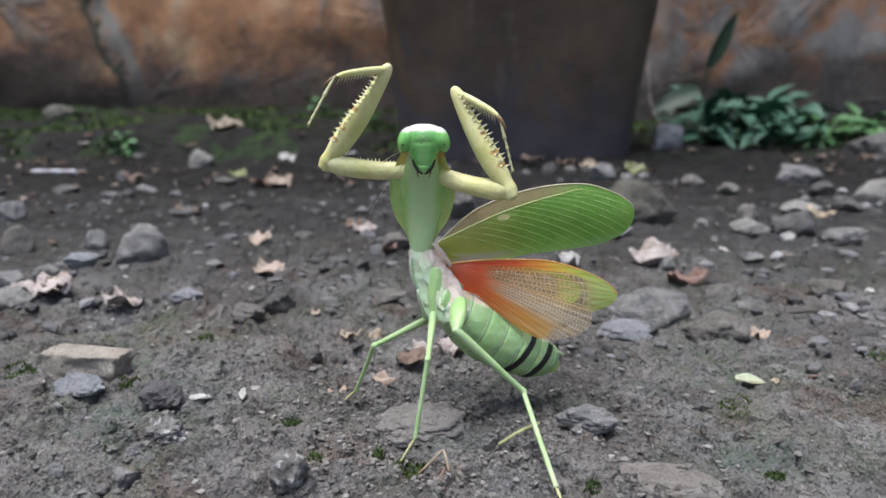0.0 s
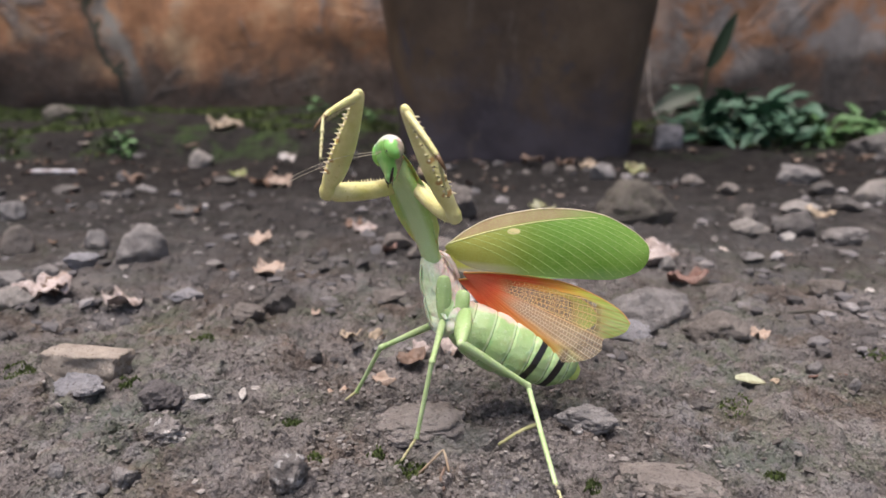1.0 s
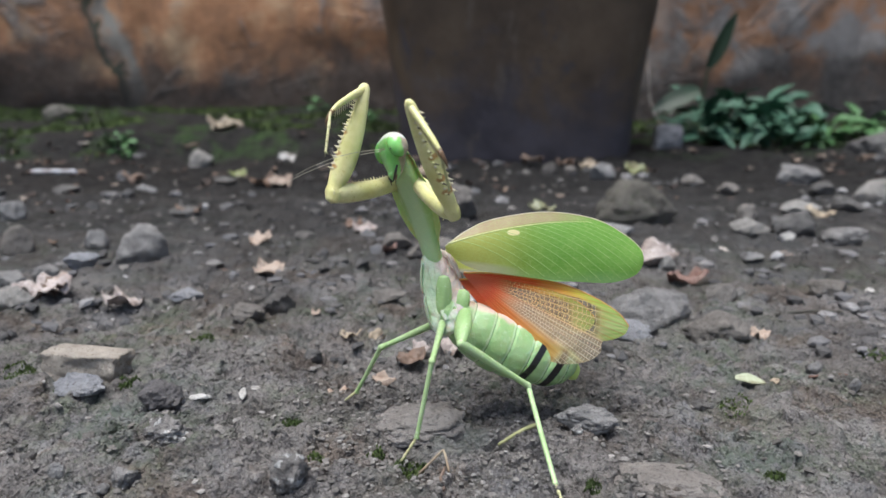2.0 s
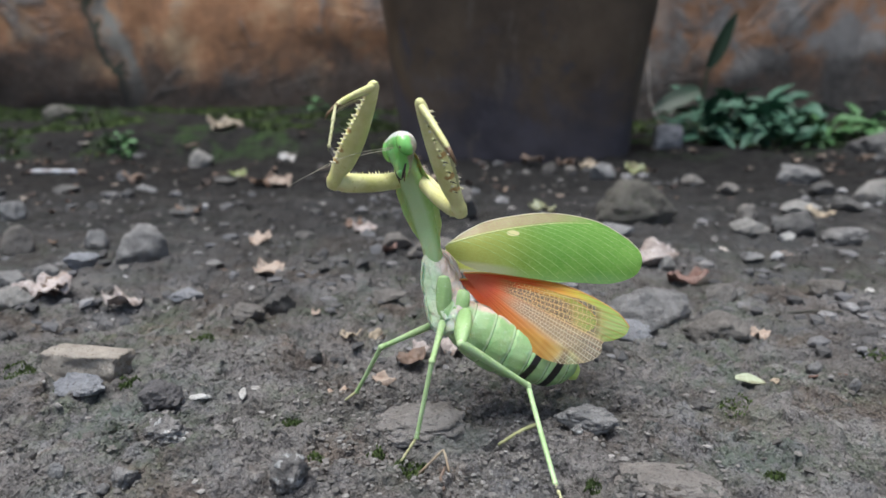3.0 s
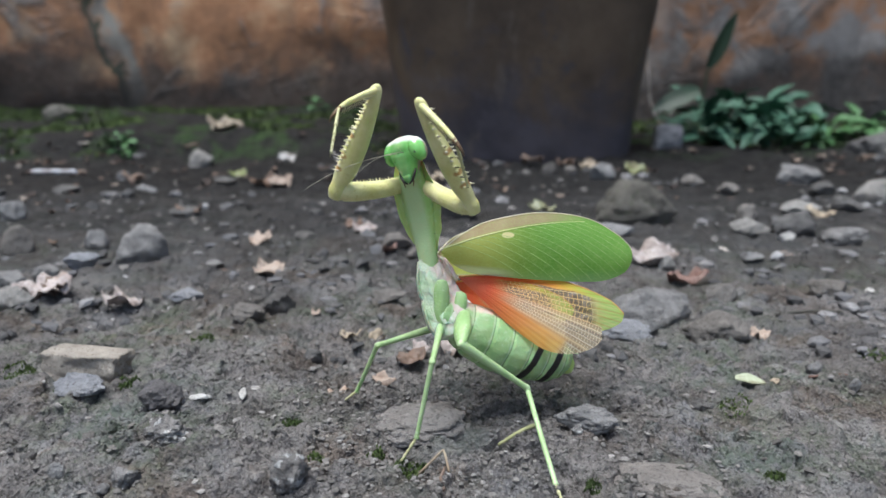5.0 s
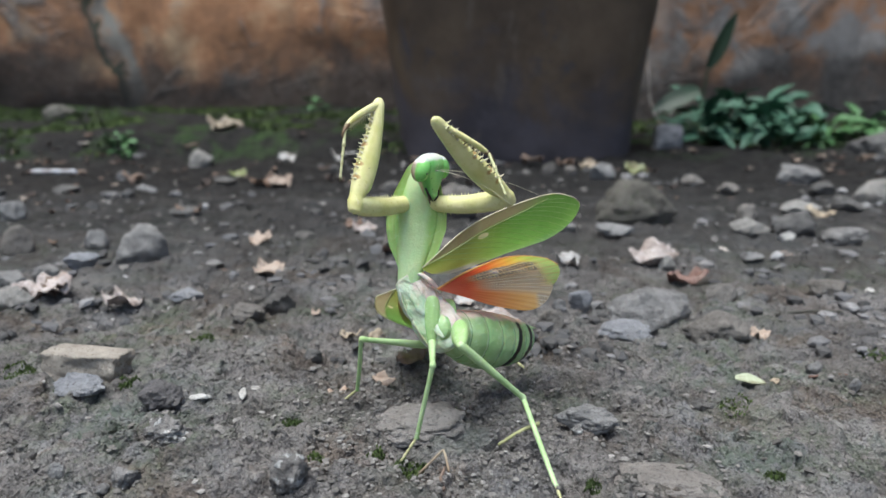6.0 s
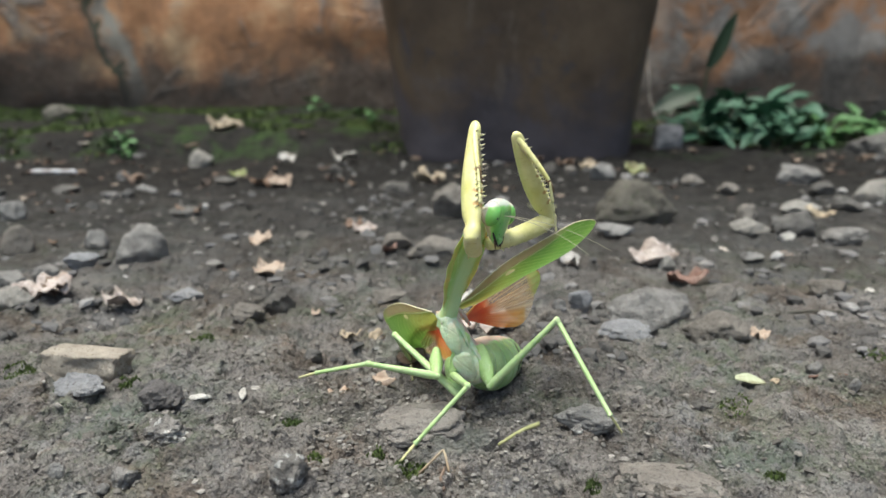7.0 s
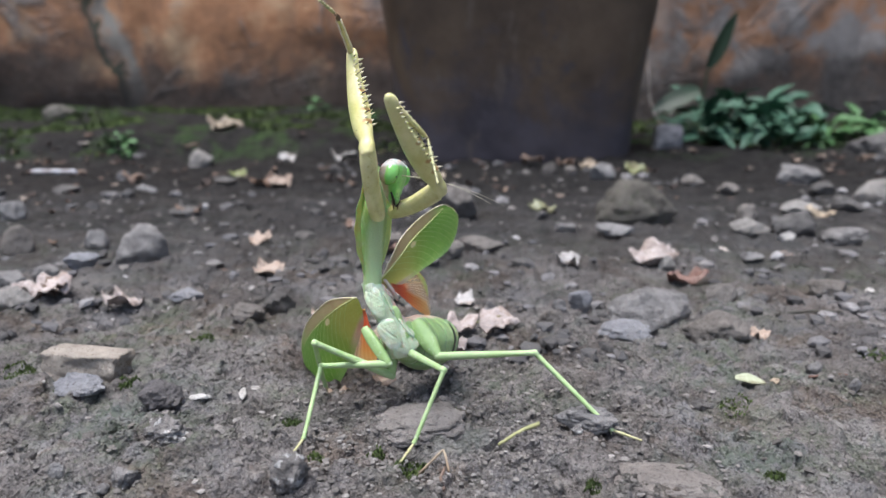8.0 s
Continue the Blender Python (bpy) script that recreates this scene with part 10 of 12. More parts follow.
    walk(PART["left_hind_tarsus"], [
        (0, pose(0.02514, -0.03469, 0.00080, -110.2, -73.9, -154.6)), (0.4, pose(0.02514, -0.03469, 0.00080, -110.2, -73.9, -154.6)), (0.5, pose(0.02522, -0.03409, 0.00064, -111.5, -73.8, -153.2)),
        (0.55, pose(0.02521, -0.03379, 0.00066, -114.5, -73.4, -149.9)), (0.6, pose(0.02520, -0.03361, 0.00067, -116.4, -73.1, -147.8)), (0.7, pose(0.02521, -0.03356, 0.00067, -116.7, -73.1, -147.6)),
        (0.85, pose(0.02522, -0.03353, 0.00065, -116.6, -73.1, -147.7)), (1, pose(0.02522, -0.03353, 0.00065, -116.6, -73.1, -147.7)), (1.25, pose(0.02522, -0.03355, 0.00066, -116.6, -73.1, -147.6)),
        (1.5, pose(0.02521, -0.03358, 0.00067, -116.7, -73.1, -147.6)), (2, pose(0.02521, -0.03357, 0.00067, -116.7, -73.1, -147.6)), (2.5, pose(0.02521, -0.03357, 0.00067, -116.7, -73.1, -147.6)),
        (3, pose(0.02521, -0.03356, 0.00067, -116.7, -73.1, -147.6)), (3.5, pose(0.02521, -0.03356, 0.00067, -116.7, -73.1, -147.6)), (4.7, pose(0.02521, -0.03356, 0.00067, -116.7, -73.1, -147.6)),
        (4.9, pose(0.02522, -0.03363, 0.00065, -115.8, -73.2, -148.5)), (5.1, pose(0.02522, -0.03378, 0.00062, -113.7, -73.5, -150.7)), (5.3, pose(0.02522, -0.03397, 0.00058, -111.0, -73.8, -153.6)),
        (5.5, pose(0.02522, -0.03414, 0.00055, -108.5, -74.1, -156.2)), (5.7, pose(0.02523, -0.03424, 0.00053, -107.1, -74.2, -157.7)), (5.8, pose(0.02523, -0.03424, 0.00053, -107.1, -74.2, -157.8)),
        (6, pose(0.02522, -0.03427, 0.00054, -107.1, -74.2, -157.7)), (6.6, pose(0.02522, -0.03427, 0.00054, -107.1, -74.2, -157.7)), (6.7, pose(0.02496, -0.03622, 0.00108, -107.2, -74.3, -158.2)),
        (6.8, pose(0.02485, -0.03814, 0.00164, -97.7, -74.9, -169.0)), (6.9, pose(0.03642, -0.02598, 0.00315, -118.0, -72.3, -141.3)), (6.95, pose(0.03707, -0.02148, 0.00919, -149.9, -27.9, -78.4)),
        (7, pose(0.04008, -0.01969, 0.01048, -142.3, 2.8, -57.7)), (7.05, pose(0.04127, -0.01770, 0.00961, -138.7, -4.2, -63.5)), (7.1, pose(0.04228, -0.01595, 0.00775, -133.0, -11.5, -70.7)),
        (7.15, pose(0.04307, -0.01467, 0.00577, -126.8, -16.9, -77.3)), (7.2, pose(0.04341, -0.01416, 0.00472, -123.0, -18.7, -80.1)), (7.25, pose(0.04342, -0.01412, 0.00451, -121.5, -18.6, -79.8)),
        (7.3, pose(0.04343, -0.01409, 0.00434, -120.4, -18.4, -79.5)), (7.35, pose(0.04344, -0.01408, 0.00424, -119.7, -18.3, -79.3)), (7.4, pose(0.04344, -0.01407, 0.00420, -119.4, -18.3, -79.3)),
        (7.45, pose(0.04283, -0.01446, 0.00423, -114.0, -21.8, -86.8)), (7.5, pose(0.04237, -0.01486, 0.00421, -107.9, -24.7, -94.9)), (7.55, pose(0.04246, -0.01389, 0.00357, -107.8, -24.5, -94.2)),
        (7.6, pose(0.04255, -0.01293, 0.00292, -107.7, -24.3, -93.4)), (7.8, pose(0.04254, -0.01299, 0.00294, -107.8, -24.2, -93.1)), (8, pose(0.04253, -0.01305, 0.00297, -107.9, -24.1, -92.8)),
    ])
    walk(PART["right_fore_coxa"], [
        (0, pose(-0.00883, 0.00149, 0.06640, 40.7, -81.4, -36.9)), (0.4, pose(-0.00883, 0.00149, 0.06640, 40.7, -81.4, -36.9)), (0.5, pose(-0.01108, 0.00234, 0.06598, 51.0, -78.7, -21.2)),
        (0.55, pose(-0.01129, 0.00604, 0.06450, 80.5, -81.1, -50.6)), (0.6, pose(-0.01144, 0.00936, 0.06295, 74.5, -80.9, -44.3)), (0.7, pose(-0.01181, 0.00919, 0.06210, 77.2, -80.9, -44.6)),
        (0.85, pose(-0.01217, 0.00888, 0.06158, 85.4, -81.0, -49.9)), (1, pose(-0.01217, 0.00888, 0.06158, 85.4, -81.0, -49.9)), (1.25, pose(-0.01214, 0.00746, 0.06221, 126.4, -79.1, -87.1)),
        (1.5, pose(-0.01208, 0.00603, 0.06287, 71.6, -80.9, -27.8)), (2, pose(-0.01151, 0.00707, 0.06295, 109.7, -80.8, -67.8)), (2.5, pose(-0.01061, 0.00900, 0.06299, 107.6, -80.5, -73.5)),
        (3, pose(-0.01013, 0.01004, 0.06300, 71.3, -80.5, -38.3)), (3.5, pose(-0.01013, 0.01004, 0.06300, 71.3, -80.5, -38.3)), (4.7, pose(-0.01013, 0.01004, 0.06300, 71.3, -80.5, -38.3)),
        (4.9, pose(-0.01006, 0.00953, 0.06248, 81.8, -80.8, -47.7)), (5.1, pose(-0.00990, 0.00829, 0.06123, 98.0, -80.8, -59.3)), (5.3, pose(-0.00969, 0.00677, 0.05970, 91.4, -81.0, -45.3)),
        (5.5, pose(-0.00951, 0.00541, 0.05833, 63.8, -79.7, -11.6)), (5.7, pose(-0.00941, 0.00468, 0.05759, 48.9, -77.4, 5.9)), (5.8, pose(-0.00940, 0.00464, 0.05755, 48.2, -77.3, 6.6)),
        (6, pose(-0.00947, 0.00560, 0.05739, 50.7, -77.7, 4.5)), (6.6, pose(-0.00947, 0.00560, 0.05739, 50.7, -77.7, 4.5)), (6.7, pose(-0.00882, 0.00360, 0.05704, 40.3, -71.8, 26.9)),
        (6.8, pose(-0.00716, -0.00000, 0.05603, 47.1, -67.8, 38.0)), (6.9, pose(-0.00241, -0.00368, 0.05001, 25.4, -53.8, 58.8)), (6.95, pose(0.00352, -0.00372, 0.04830, 26.9, -56.6, 56.3)),
        (7, pose(0.00784, -0.00376, 0.04737, 30.6, -61.0, 51.7)), (7.05, pose(0.00676, -0.00409, 0.04713, 30.9, -61.8, 50.7)), (7.1, pose(0.00428, -0.00472, 0.04696, 28.3, -61.2, 51.4)),
        (7.15, pose(0.00153, -0.00533, 0.04686, 25.4, -59.7, 52.9)), (7.2, pose(-0.00037, -0.00561, 0.04682, 24.7, -57.8, 54.6)), (7.25, pose(-0.00121, -0.00396, 0.04683, 25.0, -55.7, 56.4)),
        (7.3, pose(-0.00177, -0.00034, 0.04687, 23.7, -52.3, 59.0)), (7.35, pose(-0.00236, 0.00328, 0.04694, 19.4, -44.2, 63.8)), (7.4, pose(-0.00332, 0.00492, 0.04704, 16.9, -36.3, 67.2)),
        (7.45, pose(-0.00556, 0.00211, 0.05000, 22.0, -37.6, 66.6)), (7.5, pose(-0.00878, -0.00071, 0.05364, 13.2, -26.5, 70.8)), (7.55, pose(-0.01345, -0.00013, 0.05497, 9.6, -27.4, 70.6)),
        (7.6, pose(-0.01651, 0.00045, 0.05555, 6.3, -28.4, 70.4)), (7.8, pose(-0.01651, 0.00041, 0.05554, 6.2, -28.1, 70.4)), (8, pose(-0.01651, 0.00036, 0.05554, 6.1, -27.9, 70.5)),
    ])
    walk(PART["right_fore_femur"], [
        (0, pose(-0.02864, 0.00005, 0.06868, -16.6, -31.1, -154.7)), (0.4, pose(-0.02864, 0.00005, 0.06868, -16.6, -31.1, -154.7)), (0.5, pose(-0.02821, -0.00768, 0.06844, 14.1, -35.0, -168.7)),
        (0.55, pose(-0.02861, -0.00395, 0.06501, -6.0, -29.3, -164.6)), (0.6, pose(-0.02868, -0.00074, 0.06380, -25.4, -22.2, -163.4)), (0.7, pose(-0.02862, -0.00163, 0.06280, -26.6, -19.0, -164.7)),
        (0.85, pose(-0.02843, -0.00276, 0.06183, -25.4, -16.5, -166.1)), (1, pose(-0.02843, -0.00276, 0.06183, -25.4, -16.5, -166.1)), (1.25, pose(-0.02762, -0.00500, 0.05997, 1.9, -18.0, -168.9)),
        (1.5, pose(-0.02645, -0.00784, 0.06387, 32.5, -19.4, -174.0)), (2, pose(-0.02644, -0.00620, 0.06188, 16.9, -19.3, -171.2)), (2.5, pose(-0.02718, -0.00215, 0.06199, -11.8, -20.3, -166.7)),
        (3, pose(-0.02684, -0.00090, 0.06407, -25.4, -19.8, -164.5)), (3.5, pose(-0.02684, -0.00090, 0.06407, -25.4, -19.8, -164.5)), (4.7, pose(-0.02684, -0.00090, 0.06407, -25.4, -19.8, -164.5)),
        (4.9, pose(-0.02661, -0.00170, 0.06294, -21.1, -20.0, -163.5)), (5.1, pose(-0.02554, -0.00417, 0.06079, -10.0, -20.7, -161.0)), (5.3, pose(-0.02356, -0.00765, 0.05962, 4.1, -22.6, -158.0)),
        (5.5, pose(-0.02163, -0.01042, 0.05990, 16.4, -25.5, -156.5)), (5.7, pose(-0.02065, -0.01162, 0.06046, 22.9, -27.5, -156.4)), (5.8, pose(-0.02060, -0.01167, 0.06049, 23.2, -27.6, -156.4)),
        (6, pose(-0.02058, -0.01081, 0.06009, 23.0, -24.4, -155.1)), (6.6, pose(-0.02058, -0.01081, 0.06009, 23.0, -24.4, -155.1)), (6.7, pose(-0.01589, -0.01449, 0.06181, 27.1, -27.4, -147.1)),
        (6.8, pose(-0.00805, -0.01931, 0.06118, 14.8, -36.5, -107.9)), (6.9, pose(-0.00262, -0.02059, 0.06068, -9.6, -39.3, -65.0)), (6.95, pose(0.00279, -0.02113, 0.05812, -24.6, -29.7, -43.4)),
        (7, pose(0.00650, -0.02188, 0.05573, -28.4, -21.9, -38.0)), (7.05, pose(0.00511, -0.02229, 0.05524, -25.0, -21.4, -39.7)), (7.1, pose(0.00205, -0.02269, 0.05544, -21.2, -22.0, -41.1)),
        (7.15, pose(-0.00105, -0.02295, 0.05597, -17.2, -22.3, -42.7)), (7.2, pose(-0.00248, -0.02298, 0.05650, -13.5, -21.3, -44.4)), (7.25, pose(-0.00245, -0.02111, 0.05706, -8.0, -16.7, -46.3)),
        (7.3, pose(-0.00233, -0.01691, 0.05806, 0.8, -8.5, -46.6)), (7.35, pose(-0.00222, -0.01146, 0.06046, 12.6, 2.2, -43.4)), (7.4, pose(-0.00236, -0.00778, 0.06246, 22.7, 9.8, -37.3)),
        (7.45, pose(-0.00318, -0.01125, 0.06470, -3.8, -14.2, -38.5)), (7.5, pose(-0.00733, -0.01042, 0.07106, -31.8, -25.2, -23.9)), (7.55, pose(-0.01331, -0.00979, 0.07248, -28.3, -26.5, -25.2)),
        (7.6, pose(-0.01761, -0.00918, 0.07304, -25.0, -27.3, -26.6)), (7.8, pose(-0.01762, -0.00915, 0.07308, -25.2, -27.4, -26.4)), (8, pose(-0.01763, -0.00912, 0.07311, -25.5, -27.5, -26.3)),
    ])
    walk(PART["right_fore_tibia"], [
        (0, pose(-0.01325, -0.00119, 0.09083, -104.7, 63.8, 111.7)), (0.4, pose(-0.01325, -0.00119, 0.09083, -104.8, 63.8, 111.6)), (0.5, pose(-0.01476, 0.00171, 0.08989, -165.6, 75.1, 41.0)),
        (0.55, pose(-0.01521, -0.00319, 0.08844, -137.7, 62.4, 80.6)), (0.6, pose(-0.01652, -0.00920, 0.08637, -123.5, 49.1, 110.6)), (0.7, pose(-0.01783, -0.01120, 0.08563, -121.7, 53.0, 120.0)),
        (0.85, pose(-0.01892, -0.01235, 0.08521, -122.3, 57.2, 124.6)), (1, pose(-0.01892, -0.01235, 0.08521, -122.3, 57.2, 124.6)), (1.25, pose(-0.01960, -0.00254, 0.08563, -144.7, 65.7, 98.2)),
        (1.5, pose(-0.02044, 0.00737, 0.08535, -171.5, 70.6, 67.5)), (2, pose(-0.01923, 0.00287, 0.08626, -168.6, 69.1, 71.1)), (2.5, pose(-0.01697, -0.00544, 0.08677, -126.4, 60.6, 115.7)),
        (3, pose(-0.01581, -0.00986, 0.08702, -117.1, 55.1, 125.8)), (3.5, pose(-0.01581, -0.00986, 0.08702, -117.1, 55.1, 125.8)), (4.7, pose(-0.01581, -0.00986, 0.08702, -117.1, 55.1, 125.8)),
        (4.9, pose(-0.01560, -0.00856, 0.08662, -118.1, 57.3, 124.2)), (5.1, pose(-0.01514, -0.00554, 0.08567, -123.3, 63.7, 117.5)), (5.3, pose(-0.01470, -0.00200, 0.08450, -140.9, 71.7, 98.6)),
        (5.5, pose(-0.01443, 0.00102, 0.08327, -174.2, 75.8, 64.4)), (5.7, pose(-0.01431, 0.00260, 0.08252, 162.6, 75.3, 40.5)), (5.8, pose(-0.01430, 0.00267, 0.08248, 156.3, 74.7, 34.0)),
        (6, pose(-0.01572, 0.00309, 0.08272, 155.2, 69.6, 32.7)), (6.6, pose(-0.01572, 0.00309, 0.08272, 153.2, 69.2, 30.6)), (6.7, pose(-0.01328, 0.00184, 0.08315, 155.3, 57.1, 43.5)),
        (6.8, pose(-0.00986, -0.00241, 0.08216, 152.7, 38.9, 56.7)), (6.9, pose(-0.00565, -0.00340, 0.08128, 154.3, 37.4, 57.6)), (6.95, pose(0.00168, -0.00460, 0.07944, 152.5, 41.0, 55.3)),
        (7, pose(0.00744, -0.00633, 0.07778, 149.7, 45.0, 52.3)), (7.05, pose(0.00556, -0.00781, 0.07802, 149.5, 44.9, 52.3)), (7.1, pose(0.00139, -0.00913, 0.07878, 149.5, 44.2, 52.9)),
        (7.15, pose(-0.00283, -0.01043, 0.07983, 149.4, 43.7, 53.5)), (7.2, pose(-0.00486, -0.01181, 0.08096, 151.6, 45.8, 58.1)), (7.25, pose(-0.00508, -0.01296, 0.08266, 162.4, 57.2, 75.1)),
        (7.3, pose(-0.00533, -0.01424, 0.08476, 160.8, 71.6, 76.2)), (7.35, pose(-0.00556, -0.01644, 0.08679, 105.5, 81.2, 23.1)), (7.4, pose(-0.00530, -0.01864, 0.08701, 31.8, 68.2, -49.4)),
        (7.45, pose(-0.00726, -0.00572, 0.09081, 19.0, 67.9, -63.8)), (7.5, pose(-0.01051, 0.00653, 0.09183, 10.8, 57.8, -77.1)), (7.55, pose(-0.01745, 0.00631, 0.09376, 16.8, 54.5, -74.4)),
        (7.6, pose(-0.02255, 0.00604, 0.09478, 20.4, 52.7, -72.6)), (7.8, pose(-0.02257, 0.00615, 0.09477, 20.3, 52.5, -72.7)), (8, pose(-0.02257, 0.00627, 0.09474, 20.3, 52.3, -72.7)),
    ])
    walk(PART["right_fore_tarsus"], [
        (0, pose(-0.02466, -0.00916, 0.08926, 174.7, 34.7, 31.4)), (0.4, pose(-0.02466, -0.00916, 0.08926, 174.7, 34.7, 31.4)), (0.5, pose(-0.02695, -0.00424, 0.08640, 158.1, 37.1, 30.7)),
        (0.55, pose(-0.02601, -0.01069, 0.08363, 145.6, 40.2, 28.6)), (0.6, pose(-0.02540, -0.01877, 0.08132, 133.9, 40.4, 28.4)), (0.7, pose(-0.02521, -0.02224, 0.08120, 134.7, 37.2, 32.5)),
        (0.85, pose(-0.02511, -0.02424, 0.08116, 135.2, 35.2, 35.0)), (1, pose(-0.02511, -0.02424, 0.08116, 135.2, 35.2, 35.0)), (1.25, pose(-0.02612, -0.01401, 0.08094, 139.3, 34.2, 36.2)),
        (1.5, pose(-0.02735, -0.00390, 0.08076, 143.4, 32.3, 38.0)), (2, pose(-0.02600, -0.00836, 0.08137, 142.2, 34.1, 36.3)), (2.5, pose(-0.02399, -0.01684, 0.08269, 140.0, 35.7, 34.8)),
        (3, pose(-0.02285, -0.02139, 0.08337, 138.8, 36.7, 33.7)), (3.5, pose(-0.02285, -0.02139, 0.08337, 138.8, 36.7, 33.7)), (4.7, pose(-0.02285, -0.02139, 0.08337, 138.8, 36.7, 33.7)),
        (4.9, pose(-0.02271, -0.02009, 0.08306, 141.9, 35.7, 34.7)), (5.1, pose(-0.02234, -0.01706, 0.08226, 149.3, 33.2, 36.8)), (5.3, pose(-0.02188, -0.01353, 0.08109, 158.2, 29.9, 38.7)),
        (5.5, pose(-0.02154, -0.01054, 0.07986, 165.6, 26.7, 39.9)), (5.7, pose(-0.02142, -0.00898, 0.07913, 169.5, 24.6, 40.4)), (5.8, pose(-0.02141, -0.00890, 0.07909, 169.6, 24.5, 40.4)),
        (6, pose(-0.02257, -0.00829, 0.07829, 163.1, 21.3, 41.3)), (6.6, pose(-0.02257, -0.00829, 0.07829, 163.1, 21.3, 41.3)), (6.7, pose(-0.01702, -0.00975, 0.07624, 143.5, 30.3, 36.3)),
        (6.8, pose(-0.00878, -0.01246, 0.07248, 117.8, 38.8, 24.4)), (6.9, pose(-0.00464, -0.01312, 0.07126, 121.2, 38.7, 24.5)), (6.95, pose(0.00236, -0.01498, 0.07006, 122.9, 39.1, 23.6)),
        (7, pose(0.00780, -0.01741, 0.06923, 123.6, 39.6, 22.8)), (7.05, pose(0.00598, -0.01889, 0.06948, 123.5, 39.1, 23.7)), (7.1, pose(0.00196, -0.02012, 0.07013, 122.9, 38.2, 25.4)),
        (7.15, pose(-0.00205, -0.02136, 0.07112, 122.4, 37.8, 26.3)), (7.2, pose(-0.00387, -0.02282, 0.07237, 122.2, 38.4, 24.9)), (7.25, pose(-0.00386, -0.02488, 0.07543, 116.4, 41.1, 18.9)),
        (7.3, pose(-0.00384, -0.02752, 0.08059, 101.1, 44.0, 7.1)), (7.35, pose(-0.00368, -0.03030, 0.08621, 82.3, 44.3, -8.2)), (7.4, pose(-0.00372, -0.03183, 0.09142, 71.9, 42.7, -18.0)),
        (7.45, pose(-0.00595, -0.01875, 0.09579, 66.7, 41.7, -21.6)), (7.5, pose(-0.01048, -0.00540, 0.09916, 66.2, 42.3, -19.8)), (7.55, pose(-0.01839, -0.00529, 0.10154, 72.6, 42.9, -17.8)),
        (7.6, pose(-0.02408, -0.00538, 0.10274, 76.5, 42.9, -17.6)), (7.8, pose(-0.02411, -0.00524, 0.10277, 76.5, 42.9, -17.7)), (8, pose(-0.02412, -0.00510, 0.10277, 76.5, 42.8, -17.8)),
    ])
